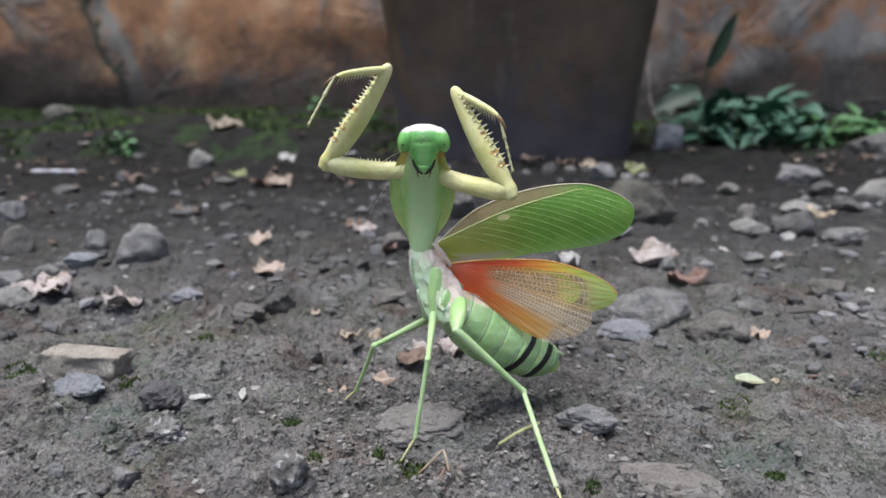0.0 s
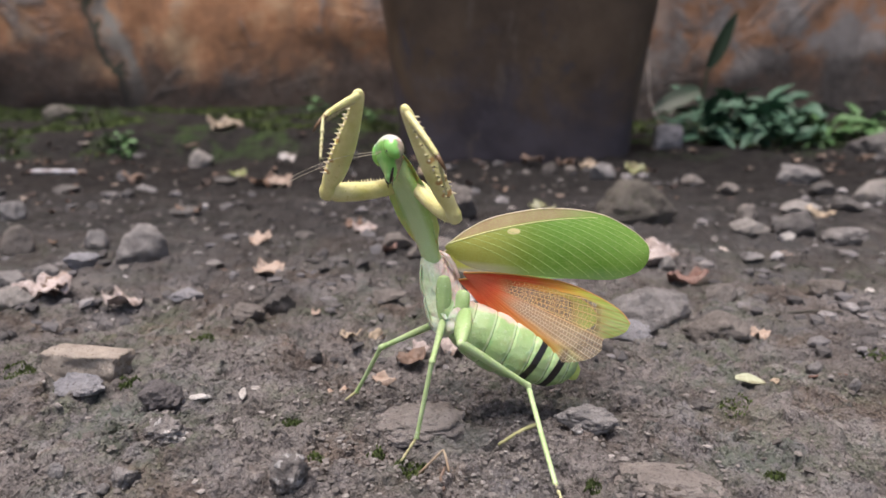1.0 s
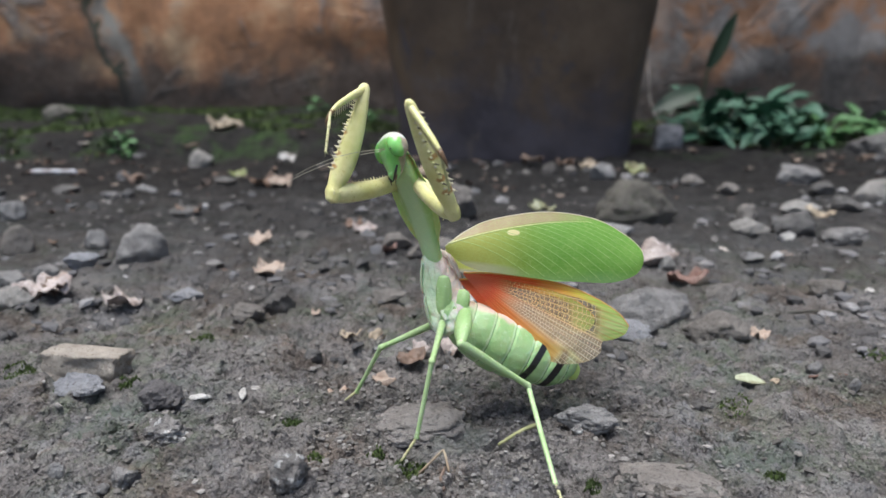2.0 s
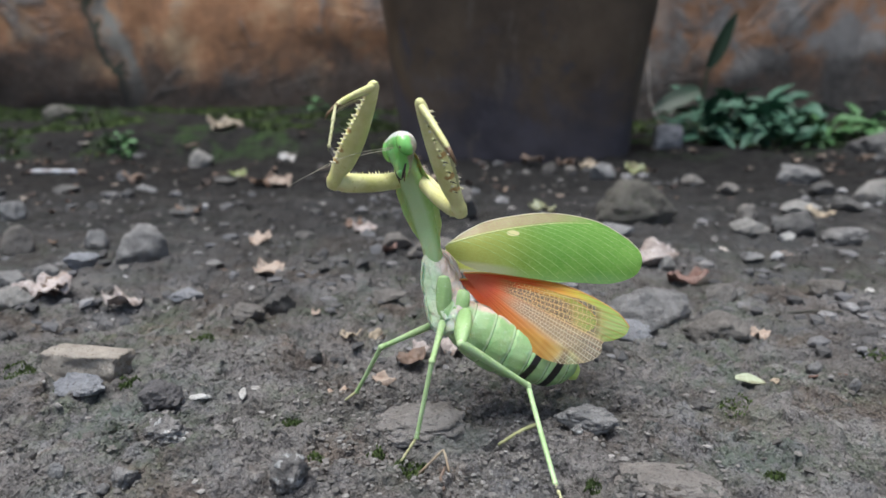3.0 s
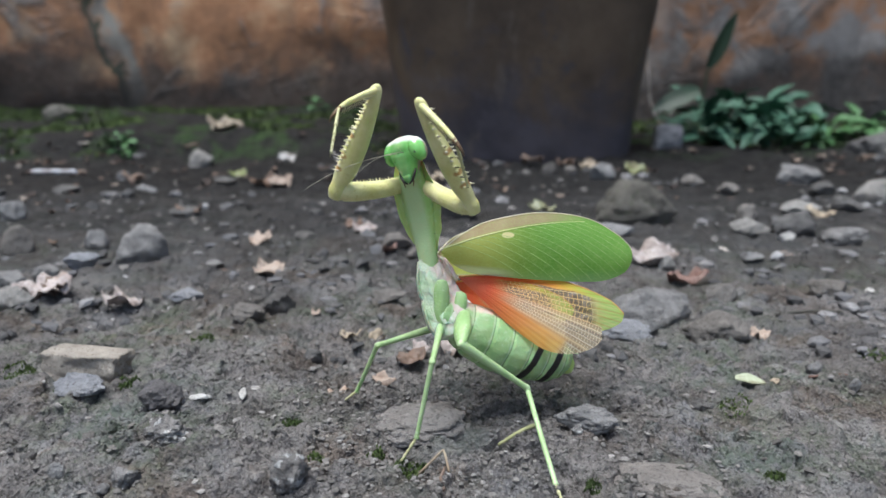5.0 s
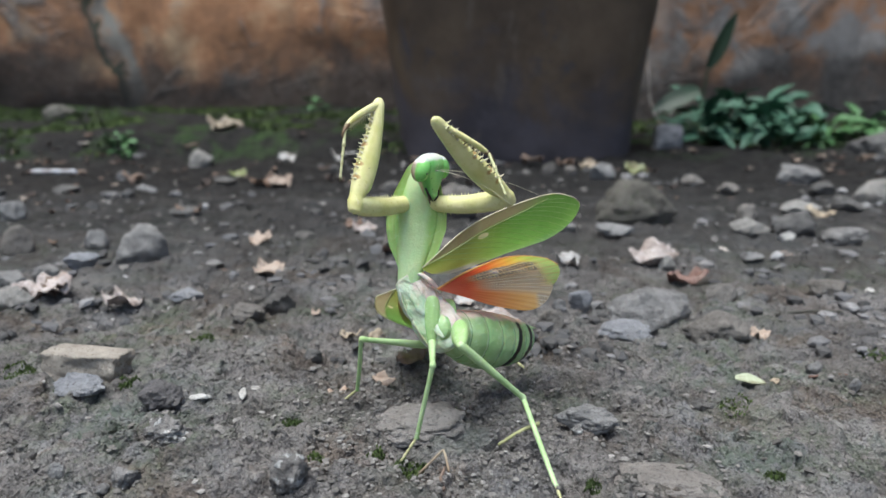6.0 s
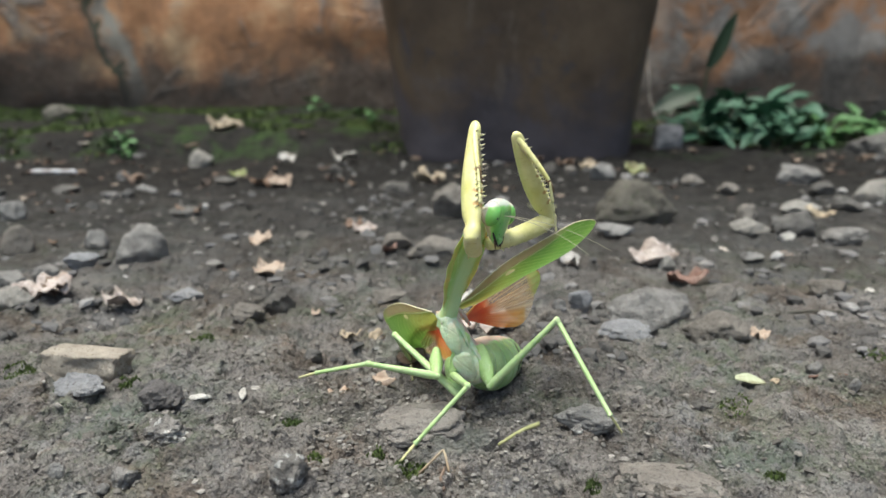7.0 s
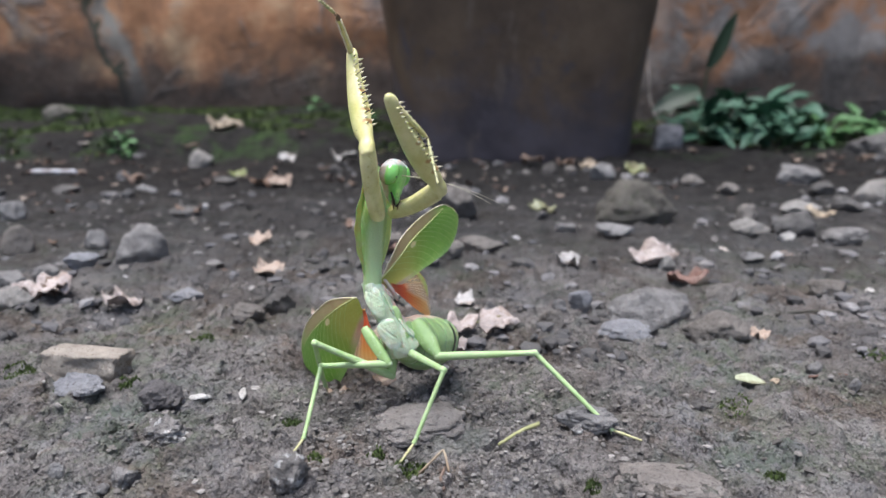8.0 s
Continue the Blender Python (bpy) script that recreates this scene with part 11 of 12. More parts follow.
    walk(PART["right_mid_coxa"], [
        (0, pose(-0.00460, 0.00641, 0.03394, 171.7, 8.1, -138.5)), (0.4, pose(-0.00460, 0.00641, 0.03394, 171.7, 8.1, -138.5)), (0.5, pose(-0.00373, 0.00540, 0.03360, 171.1, 8.8, -138.6)),
        (0.55, pose(-0.00250, 0.00534, 0.03324, 168.4, 7.7, -138.4)), (0.6, pose(-0.00150, 0.00530, 0.03297, 165.9, 7.0, -138.2)), (0.7, pose(-0.00121, 0.00515, 0.03290, 164.8, 7.3, -138.3)),
        (0.85, pose(-0.00107, 0.00498, 0.03287, 163.8, 7.8, -138.4)), (1, pose(-0.00107, 0.00498, 0.03287, 163.8, 7.8, -138.4)), (1.25, pose(-0.00115, 0.00476, 0.03290, 163.6, 8.7, -138.7)),
        (1.5, pose(-0.00123, 0.00454, 0.03294, 163.4, 9.6, -139.0)), (2, pose(-0.00122, 0.00457, 0.03294, 163.5, 9.5, -138.9)), (2.5, pose(-0.00120, 0.00463, 0.03293, 163.6, 9.2, -138.9)),
        (3, pose(-0.00119, 0.00466, 0.03293, 163.6, 9.1, -138.8)), (3.5, pose(-0.00119, 0.00466, 0.03293, 163.6, 9.1, -138.8)), (4.7, pose(-0.00119, 0.00466, 0.03293, 163.6, 9.1, -138.8)),
        (4.9, pose(-0.00176, 0.00458, 0.03246, 166.1, 10.7, -139.3)), (5.1, pose(-0.00314, 0.00440, 0.03134, 172.4, 13.5, -139.8)), (5.3, pose(-0.00482, 0.00418, 0.02997, -179.8, 14.9, -139.9)),
        (5.5, pose(-0.00632, 0.00398, 0.02875, -173.6, 14.5, -139.9)), (5.7, pose(-0.00714, 0.00387, 0.02808, -170.6, 13.9, -140.0)), (5.8, pose(-0.00718, 0.00387, 0.02805, -170.5, 13.8, -140.0)),
        (6, pose(-0.00728, 0.00358, 0.02804, -171.1, 15.2, -139.8)), (6.6, pose(-0.00728, 0.00358, 0.02804, -171.1, 15.2, -139.8)), (6.7, pose(-0.00766, 0.00660, 0.02687, -152.7, 7.1, -142.5)),
        (6.8, pose(-0.00805, 0.00961, 0.02435, -127.4, -0.3, -148.7)), (6.9, pose(-0.00621, 0.00324, 0.02004, -98.1, -4.7, -159.3)), (6.95, pose(-0.00370, 0.00329, 0.01776, -97.6, -5.7, -166.6)),
        (7, pose(-0.00184, 0.00334, 0.01646, -102.1, -7.6, -177.7)), (7.05, pose(-0.00298, 0.00282, 0.01653, -103.9, -5.8, -169.7)), (7.1, pose(-0.00555, 0.00167, 0.01668, -105.4, -4.1, -163.1)),
        (7.15, pose(-0.00831, 0.00053, 0.01686, -105.9, -3.1, -159.5)), (7.2, pose(-0.00998, 0.00001, 0.01703, -107.0, -2.3, -156.8)), (7.25, pose(-0.01051, 0.00036, 0.01713, -108.0, -2.3, -156.8)),
        (7.3, pose(-0.01082, 0.00112, 0.01722, -108.9, -2.4, -157.1)), (7.35, pose(-0.01115, 0.00189, 0.01734, -110.1, -2.4, -157.1)), (7.4, pose(-0.01174, 0.00223, 0.01755, -112.1, -2.1, -156.4)),
        (7.45, pose(-0.01386, 0.00151, 0.02032, -122.6, 0.7, -150.9)), (7.5, pose(-0.01632, 0.00069, 0.02296, -132.5, 3.4, -147.5)), (7.55, pose(-0.01770, 0.00058, 0.02262, -134.4, 18.3, -131.6)),
        (7.6, pose(-0.01849, 0.00051, 0.02229, -155.3, 16.7, -132.8)), (7.8, pose(-0.01930, 0.00028, 0.02289, -143.2, 14.8, -133.9)), (8, pose(-0.01956, 0.00018, 0.02350, -134.0, 10.2, -138.1)),
    ])
    walk(PART["right_mid_femur"], [
        (0, pose(-0.00451, 0.00832, 0.02463, -107.4, 56.9, 116.5)), (0.4, pose(-0.00451, 0.00832, 0.02463, -107.4, 56.9, 116.5)), (0.5, pose(-0.00363, 0.00746, 0.02433, -106.6, 56.7, 115.5)),
        (0.55, pose(-0.00283, 0.00760, 0.02402, -104.8, 56.8, 116.1)), (0.6, pose(-0.00220, 0.00777, 0.02383, -103.7, 56.8, 116.2)), (0.7, pose(-0.00200, 0.00779, 0.02381, -104.4, 56.7, 115.3)),
        (0.85, pose(-0.00190, 0.00778, 0.02383, -105.7, 56.5, 114.2)), (1, pose(-0.00190, 0.00778, 0.02383, -105.7, 56.5, 114.2)), (1.25, pose(-0.00188, 0.00768, 0.02389, -106.0, 56.5, 113.8)),
        (1.5, pose(-0.00186, 0.00757, 0.02396, -106.2, 56.4, 113.4)), (2, pose(-0.00187, 0.00759, 0.02395, -106.2, 56.4, 113.4)), (2.5, pose(-0.00187, 0.00761, 0.02394, -106.1, 56.4, 113.5)),
        (3, pose(-0.00187, 0.00763, 0.02393, -106.1, 56.4, 113.5)), (3.5, pose(-0.00187, 0.00763, 0.02393, -106.1, 56.4, 113.5)), (4.7, pose(-0.00187, 0.00763, 0.02393, -106.1, 56.4, 113.5)),
        (4.9, pose(-0.00195, 0.00743, 0.02340, -101.9, 56.7, 115.5)), (5.1, pose(-0.00226, 0.00678, 0.02219, -92.2, 57.0, 119.3)), (5.3, pose(-0.00294, 0.00573, 0.02079, -81.4, 56.9, 122.6)),
        (5.5, pose(-0.00383, 0.00469, 0.01961, -72.7, 56.6, 124.9)), (5.7, pose(-0.00442, 0.00413, 0.01899, -68.3, 56.4, 125.9)), (5.8, pose(-0.00445, 0.00410, 0.01896, -68.1, 56.4, 125.9)),
        (6, pose(-0.00444, 0.00405, 0.01898, -68.2, 56.4, 125.7)), (6.6, pose(-0.00444, 0.00405, 0.01898, -68.2, 56.4, 125.7)), (6.7, pose(-0.00418, 0.00378, 0.01849, -69.9, 56.6, 124.9)),
        (6.8, pose(-0.00414, 0.00315, 0.01858, -77.5, 57.3, 120.4)), (6.9, pose(-0.00298, -0.00559, 0.01871, -80.9, 59.5, 98.9)), (6.95, pose(-0.00164, -0.00590, 0.01652, -68.8, 57.7, 111.4)),
        (7, pose(-0.00174, -0.00595, 0.01449, -69.1, 58.4, 107.9)), (7.05, pose(-0.00156, -0.00630, 0.01426, -64.1, 56.7, 115.3)), (7.1, pose(-0.00306, -0.00714, 0.01417, -58.5, 54.4, 122.7)),
        (7.15, pose(-0.00523, -0.00808, 0.01427, -60.9, 55.2, 120.5)), (7.2, pose(-0.00651, -0.00839, 0.01426, -64.2, 56.0, 117.7)), (7.25, pose(-0.00706, -0.00799, 0.01421, -64.0, 55.8, 118.2)),
        (7.3, pose(-0.00744, -0.00721, 0.01415, -63.5, 55.6, 119.1)), (7.35, pose(-0.00781, -0.00639, 0.01407, -62.5, 55.3, 120.0)), (7.4, pose(-0.00834, -0.00589, 0.01397, -61.0, 55.2, 120.5)),
        (7.45, pose(-0.00991, -0.00545, 0.01520, -62.1, 55.5, 119.4)), (7.5, pose(-0.01223, -0.00501, 0.01656, -74.2, 58.0, 107.9)), (7.55, pose(-0.01123, -0.00237, 0.01632, -97.1, 59.2, 78.1)),
        (7.6, pose(-0.01389, -0.00037, 0.01402, -129.6, 53.5, 54.5)), (7.8, pose(-0.01385, -0.00227, 0.01554, -112.3, 57.1, 65.1)), (8, pose(-0.01412, -0.00412, 0.01700, -98.3, 58.9, 76.9)),
    ])
    walk(PART["right_mid_tibia"], [
        (0, pose(-0.01788, -0.00337, 0.02170, -148.4, -5.1, 43.8)), (0.4, pose(-0.01788, -0.00337, 0.02170, -148.4, -5.1, 43.8)), (0.5, pose(-0.01735, -0.00384, 0.02151, -147.5, -4.1, 44.4)),
        (0.55, pose(-0.01678, -0.00350, 0.02151, -147.7, -2.1, 45.7)), (0.6, pose(-0.01633, -0.00314, 0.02150, -147.8, -0.4, 46.8)), (0.7, pose(-0.01616, -0.00305, 0.02136, -147.4, -0.2, 46.9)),
        (0.85, pose(-0.01605, -0.00301, 0.02115, -146.6, -0.2, 46.9)), (1, pose(-0.01605, -0.00301, 0.02115, -146.6, -0.2, 46.9)), (1.25, pose(-0.01606, -0.00307, 0.02116, -146.6, -0.3, 46.9)),
        (1.5, pose(-0.01607, -0.00313, 0.02117, -146.6, -0.3, 46.8)), (2, pose(-0.01607, -0.00312, 0.02117, -146.6, -0.3, 46.8)), (2.5, pose(-0.01606, -0.00310, 0.02117, -146.6, -0.3, 46.8)),
        (3, pose(-0.01606, -0.00309, 0.02117, -146.6, -0.3, 46.8)), (3.5, pose(-0.01606, -0.00309, 0.02117, -146.6, -0.3, 46.8)), (4.7, pose(-0.01606, -0.00309, 0.02117, -146.6, -0.3, 46.8)),
        (4.9, pose(-0.01652, -0.00294, 0.02137, -147.8, -1.1, 46.3)), (5.1, pose(-0.01766, -0.00252, 0.02181, -150.7, -3.0, 45.2)), (5.3, pose(-0.01913, -0.00199, 0.02225, -154.3, -5.6, 43.8)),
        (5.5, pose(-0.02049, -0.00147, 0.02255, -157.4, -8.0, 42.8)), (5.7, pose(-0.02122, -0.00118, 0.02267, -159.1, -9.3, 42.2)), (5.8, pose(-0.02126, -0.00116, 0.02268, -159.2, -9.3, 42.2)),
        (6, pose(-0.02127, -0.00117, 0.02268, -159.2, -9.4, 42.2)), (6.6, pose(-0.02127, -0.00117, 0.02268, -159.2, -9.4, 42.2)), (6.7, pose(-0.02100, -0.00168, 0.02190, -156.4, -10.7, 41.7)),
        (6.8, pose(-0.02096, -0.00292, 0.02069, -151.8, -13.9, 40.0)), (6.9, pose(-0.02092, -0.00592, 0.02015, -149.2, -16.7, 38.4)), (6.95, pose(-0.01928, -0.00692, 0.01999, -130.1, -7.2, 46.7)),
        (7, pose(-0.01942, -0.00592, 0.01785, -110.8, -0.8, 57.5)), (7.05, pose(-0.01901, -0.00725, 0.01858, -117.3, -0.8, 57.5)), (7.1, pose(-0.02010, -0.00901, 0.01964, -132.7, -2.4, 55.2)),
        (7.15, pose(-0.02243, -0.00987, 0.01926, -147.4, -3.5, 54.3)), (7.2, pose(-0.02387, -0.01018, 0.01864, -154.6, -3.3, 54.4)), (7.25, pose(-0.02440, -0.00989, 0.01864, -156.8, -2.7, 54.7)),
        (7.3, pose(-0.02473, -0.00925, 0.01869, -158.7, -1.4, 55.2)), (7.35, pose(-0.02506, -0.00845, 0.01879, -160.7, 0.3, 55.9)), (7.4, pose(-0.02554, -0.00771, 0.01896, -162.8, 2.0, 56.4)),
        (7.45, pose(-0.02718, -0.00721, 0.01997, -149.0, 14.5, 62.0)), (7.5, pose(-0.02999, -0.00640, 0.01915, -133.9, 27.9, 73.4)), (7.55, pose(-0.02910, -0.00056, 0.01517, -144.9, 46.6, 93.2)),
        (7.6, pose(-0.03054, 0.00016, 0.00719, -138.6, 65.4, 119.2)), (7.8, pose(-0.03137, -0.00046, 0.01183, -157.4, 53.6, 104.7)), (8, pose(-0.03197, -0.00225, 0.01565, -166.1, 40.1, 98.2)),
    ])
    walk(PART["right_mid_tarsus"], [
        (0, pose(-0.02373, 0.00482, 0.00558, 148.3, -34.5, -164.7)), (0.4, pose(-0.02373, 0.00482, 0.00558, 148.3, -34.5, -164.7)), (0.5, pose(-0.02367, 0.00426, 0.00552, 145.7, -34.6, -164.6)),
        (0.55, pose(-0.02364, 0.00402, 0.00546, 144.3, -34.8, -164.5)), (0.6, pose(-0.02361, 0.00388, 0.00541, 143.3, -35.1, -164.2)), (0.7, pose(-0.02361, 0.00397, 0.00535, 142.6, -35.4, -164.0)),
        (0.85, pose(-0.02364, 0.00417, 0.00528, 141.7, -35.5, -163.8)), (1, pose(-0.02364, 0.00417, 0.00528, 141.7, -35.5, -163.8)), (1.25, pose(-0.02363, 0.00413, 0.00529, 141.8, -35.5, -163.9)),
        (1.5, pose(-0.02363, 0.00410, 0.00531, 141.9, -35.4, -163.9)), (2, pose(-0.02363, 0.00410, 0.00531, 141.9, -35.4, -163.9)), (2.5, pose(-0.02363, 0.00411, 0.00530, 141.9, -35.5, -163.9)),
        (3, pose(-0.02363, 0.00412, 0.00530, 141.8, -35.5, -163.9)), (3.5, pose(-0.02363, 0.00412, 0.00530, 141.8, -35.5, -163.9)), (4.7, pose(-0.02363, 0.00412, 0.00530, 141.8, -35.5, -163.9)),
        (4.9, pose(-0.02363, 0.00427, 0.00529, 142.4, -35.6, -163.8)), (5.1, pose(-0.02364, 0.00465, 0.00526, 143.6, -36.0, -163.4)), (5.3, pose(-0.02364, 0.00512, 0.00522, 145.1, -36.4, -163.0)),
        (5.5, pose(-0.02365, 0.00554, 0.00518, 146.5, -36.8, -162.7)), (5.7, pose(-0.02366, 0.00577, 0.00516, 147.3, -37.1, -162.5)), (5.8, pose(-0.02366, 0.00578, 0.00515, 147.3, -37.1, -162.5)),
        (6, pose(-0.02366, 0.00577, 0.00516, 147.3, -37.0, -162.5)), (6.6, pose(-0.02366, 0.00577, 0.00516, 147.3, -37.0, -162.5)), (6.7, pose(-0.02364, 0.00616, 0.00479, 144.7, -38.7, -161.1)),
        (6.8, pose(-0.02364, 0.00655, 0.00444, 142.1, -40.2, -159.7)), (6.9, pose(-0.02330, 0.00461, 0.00451, 134.4, -39.7, -160.2)), (6.95, pose(-0.02880, 0.00417, 0.00784, 129.6, -44.1, -153.6)),
        (7, pose(-0.03434, 0.00372, 0.01110, 126.7, -47.9, -146.7)), (7.05, pose(-0.03318, 0.00192, 0.00987, 130.0, -51.6, -139.5)), (7.1, pose(-0.03126, -0.00059, 0.00677, 132.6, -60.5, -121.5)),
        (7.15, pose(-0.03018, -0.00311, 0.00329, 126.6, -69.6, -96.0)), (7.2, pose(-0.02993, -0.00465, 0.00150, 115.0, -73.5, -75.4)), (7.25, pose(-0.03003, -0.00488, 0.00120, 106.1, -74.7, -63.8)),
        (7.3, pose(-0.03015, -0.00496, 0.00099, 97.8, -75.3, -53.3)), (7.35, pose(-0.03031, -0.00501, 0.00086, 90.9, -75.5, -44.0)), (7.4, pose(-0.03056, -0.00514, 0.00081, 85.7, -75.4, -35.9)),
        (7.45, pose(-0.03773, -0.00622, 0.00420, 125.4, -71.6, -81.7)), (7.5, pose(-0.04487, -0.00841, 0.00750, 141.4, -60.7, -109.6)), (7.55, pose(-0.03937, -0.01244, 0.00448, 134.2, -74.7, -77.0)),
        (7.6, pose(-0.03519, -0.01728, 0.00127, 78.0, -81.1, 7.7)), (7.8, pose(-0.03485, -0.01597, 0.00141, 106.9, -80.8, -26.7)), (8, pose(-0.03477, -0.01466, 0.00154, 117.4, -79.9, -40.6)),
    ])
    walk(PART["right_hind_coxa"], [
        (0, pose(0.00335, 0.00334, 0.03445, 168.7, 26.6, 47.2)), (0.4, pose(0.00335, 0.00334, 0.03445, 168.7, 26.6, 47.2)), (0.5, pose(0.00385, 0.00056, 0.03464, 172.7, 21.8, 48.1)),
        (0.55, pose(0.00440, -0.00050, 0.03434, 176.5, 21.6, 48.1)), (0.6, pose(0.00482, -0.00111, 0.03400, 179.1, 22.0, 48.1)), (0.7, pose(0.00488, -0.00136, 0.03384, 179.2, 22.0, 48.1)),
        (0.85, pose(0.00491, -0.00149, 0.03375, 179.1, 21.9, 48.1)), (1, pose(0.00491, -0.00149, 0.03375, 179.1, 21.9, 48.1)), (1.25, pose(0.00492, -0.00159, 0.03384, 179.1, 21.6, 48.1)),
        (1.5, pose(0.00492, -0.00170, 0.03392, 179.1, 21.3, 48.1)), (2, pose(0.00492, -0.00168, 0.03391, 179.1, 21.4, 48.1)), (2.5, pose(0.00492, -0.00165, 0.03389, 179.2, 21.5, 48.1)),
        (3, pose(0.00492, -0.00164, 0.03388, 179.2, 21.6, 48.1)), (3.5, pose(0.00492, -0.00164, 0.03388, 179.2, 21.6, 48.1)), (4.7, pose(0.00492, -0.00164, 0.03388, 179.2, 21.6, 48.1)),
        (4.9, pose(0.00459, -0.00138, 0.03355, 177.0, 22.5, 48.1)), (5.1, pose(0.00378, -0.00074, 0.03277, 171.7, 24.2, 47.9)), (5.3, pose(0.00280, 0.00003, 0.03180, 165.0, 25.3, 47.6)),
        (5.5, pose(0.00192, 0.00072, 0.03094, 159.1, 25.8, 47.5)), (5.7, pose(0.00144, 0.00110, 0.03047, 156.0, 26.0, 47.4)), (5.8, pose(0.00142, 0.00112, 0.03045, 155.9, 26.0, 47.4)),
        (6, pose(0.00133, 0.00098, 0.03053, 155.9, 25.3, 47.7)), (6.6, pose(0.00133, 0.00098, 0.03053, 155.9, 25.3, 47.7)), (6.7, pose(-0.00162, 0.00651, 0.02419, 148.5, 35.1, 41.8)),
        (6.8, pose(-0.00458, 0.01205, 0.01786, 143.1, 35.0, 41.8)), (6.9, pose(-0.00175, 0.00973, 0.02042, 127.7, 38.9, 37.1)), (6.95, pose(0.00076, 0.00889, 0.01594, 109.3, 40.2, 33.9)),
        (7, pose(0.00243, 0.00816, 0.01146, 131.5, 37.6, 39.6)), (7.05, pose(0.00151, 0.00736, 0.01198, 135.2, 34.3, 43.8)), (7.1, pose(-0.00062, 0.00653, 0.01312, 138.7, 26.8, 52.0)),
        (7.15, pose(-0.00301, 0.00587, 0.01427, 140.8, 19.6, 58.6)), (7.2, pose(-0.00473, 0.00561, 0.01479, 142.2, 16.2, 61.5)), (7.25, pose(-0.00557, 0.00596, 0.01469, 145.3, 15.1, 62.3)),
        (7.3, pose(-0.00616, 0.00675, 0.01448, 150.4, 13.6, 63.3)), (7.35, pose(-0.00678, 0.00754, 0.01426, 155.6, 12.4, 63.9)), (7.4, pose(-0.00773, 0.00790, 0.01417, 158.8, 11.4, 64.4)),
        (7.45, pose(-0.00991, 0.00717, 0.01699, 163.0, 18.2, 61.9)), (7.5, pose(-0.01230, 0.00640, 0.01981, 163.5, 13.9, 63.2)), (7.55, pose(-0.01395, 0.00637, 0.01965, 166.2, 14.3, 63.1)),
        (7.6, pose(-0.01481, 0.00634, 0.01949, 168.1, 15.2, 62.9)), (7.8, pose(-0.01494, 0.00586, 0.01968, 166.1, 15.5, 62.9)), (8, pose(-0.01497, 0.00547, 0.01986, 164.3, 16.4, 62.6)),
    ])
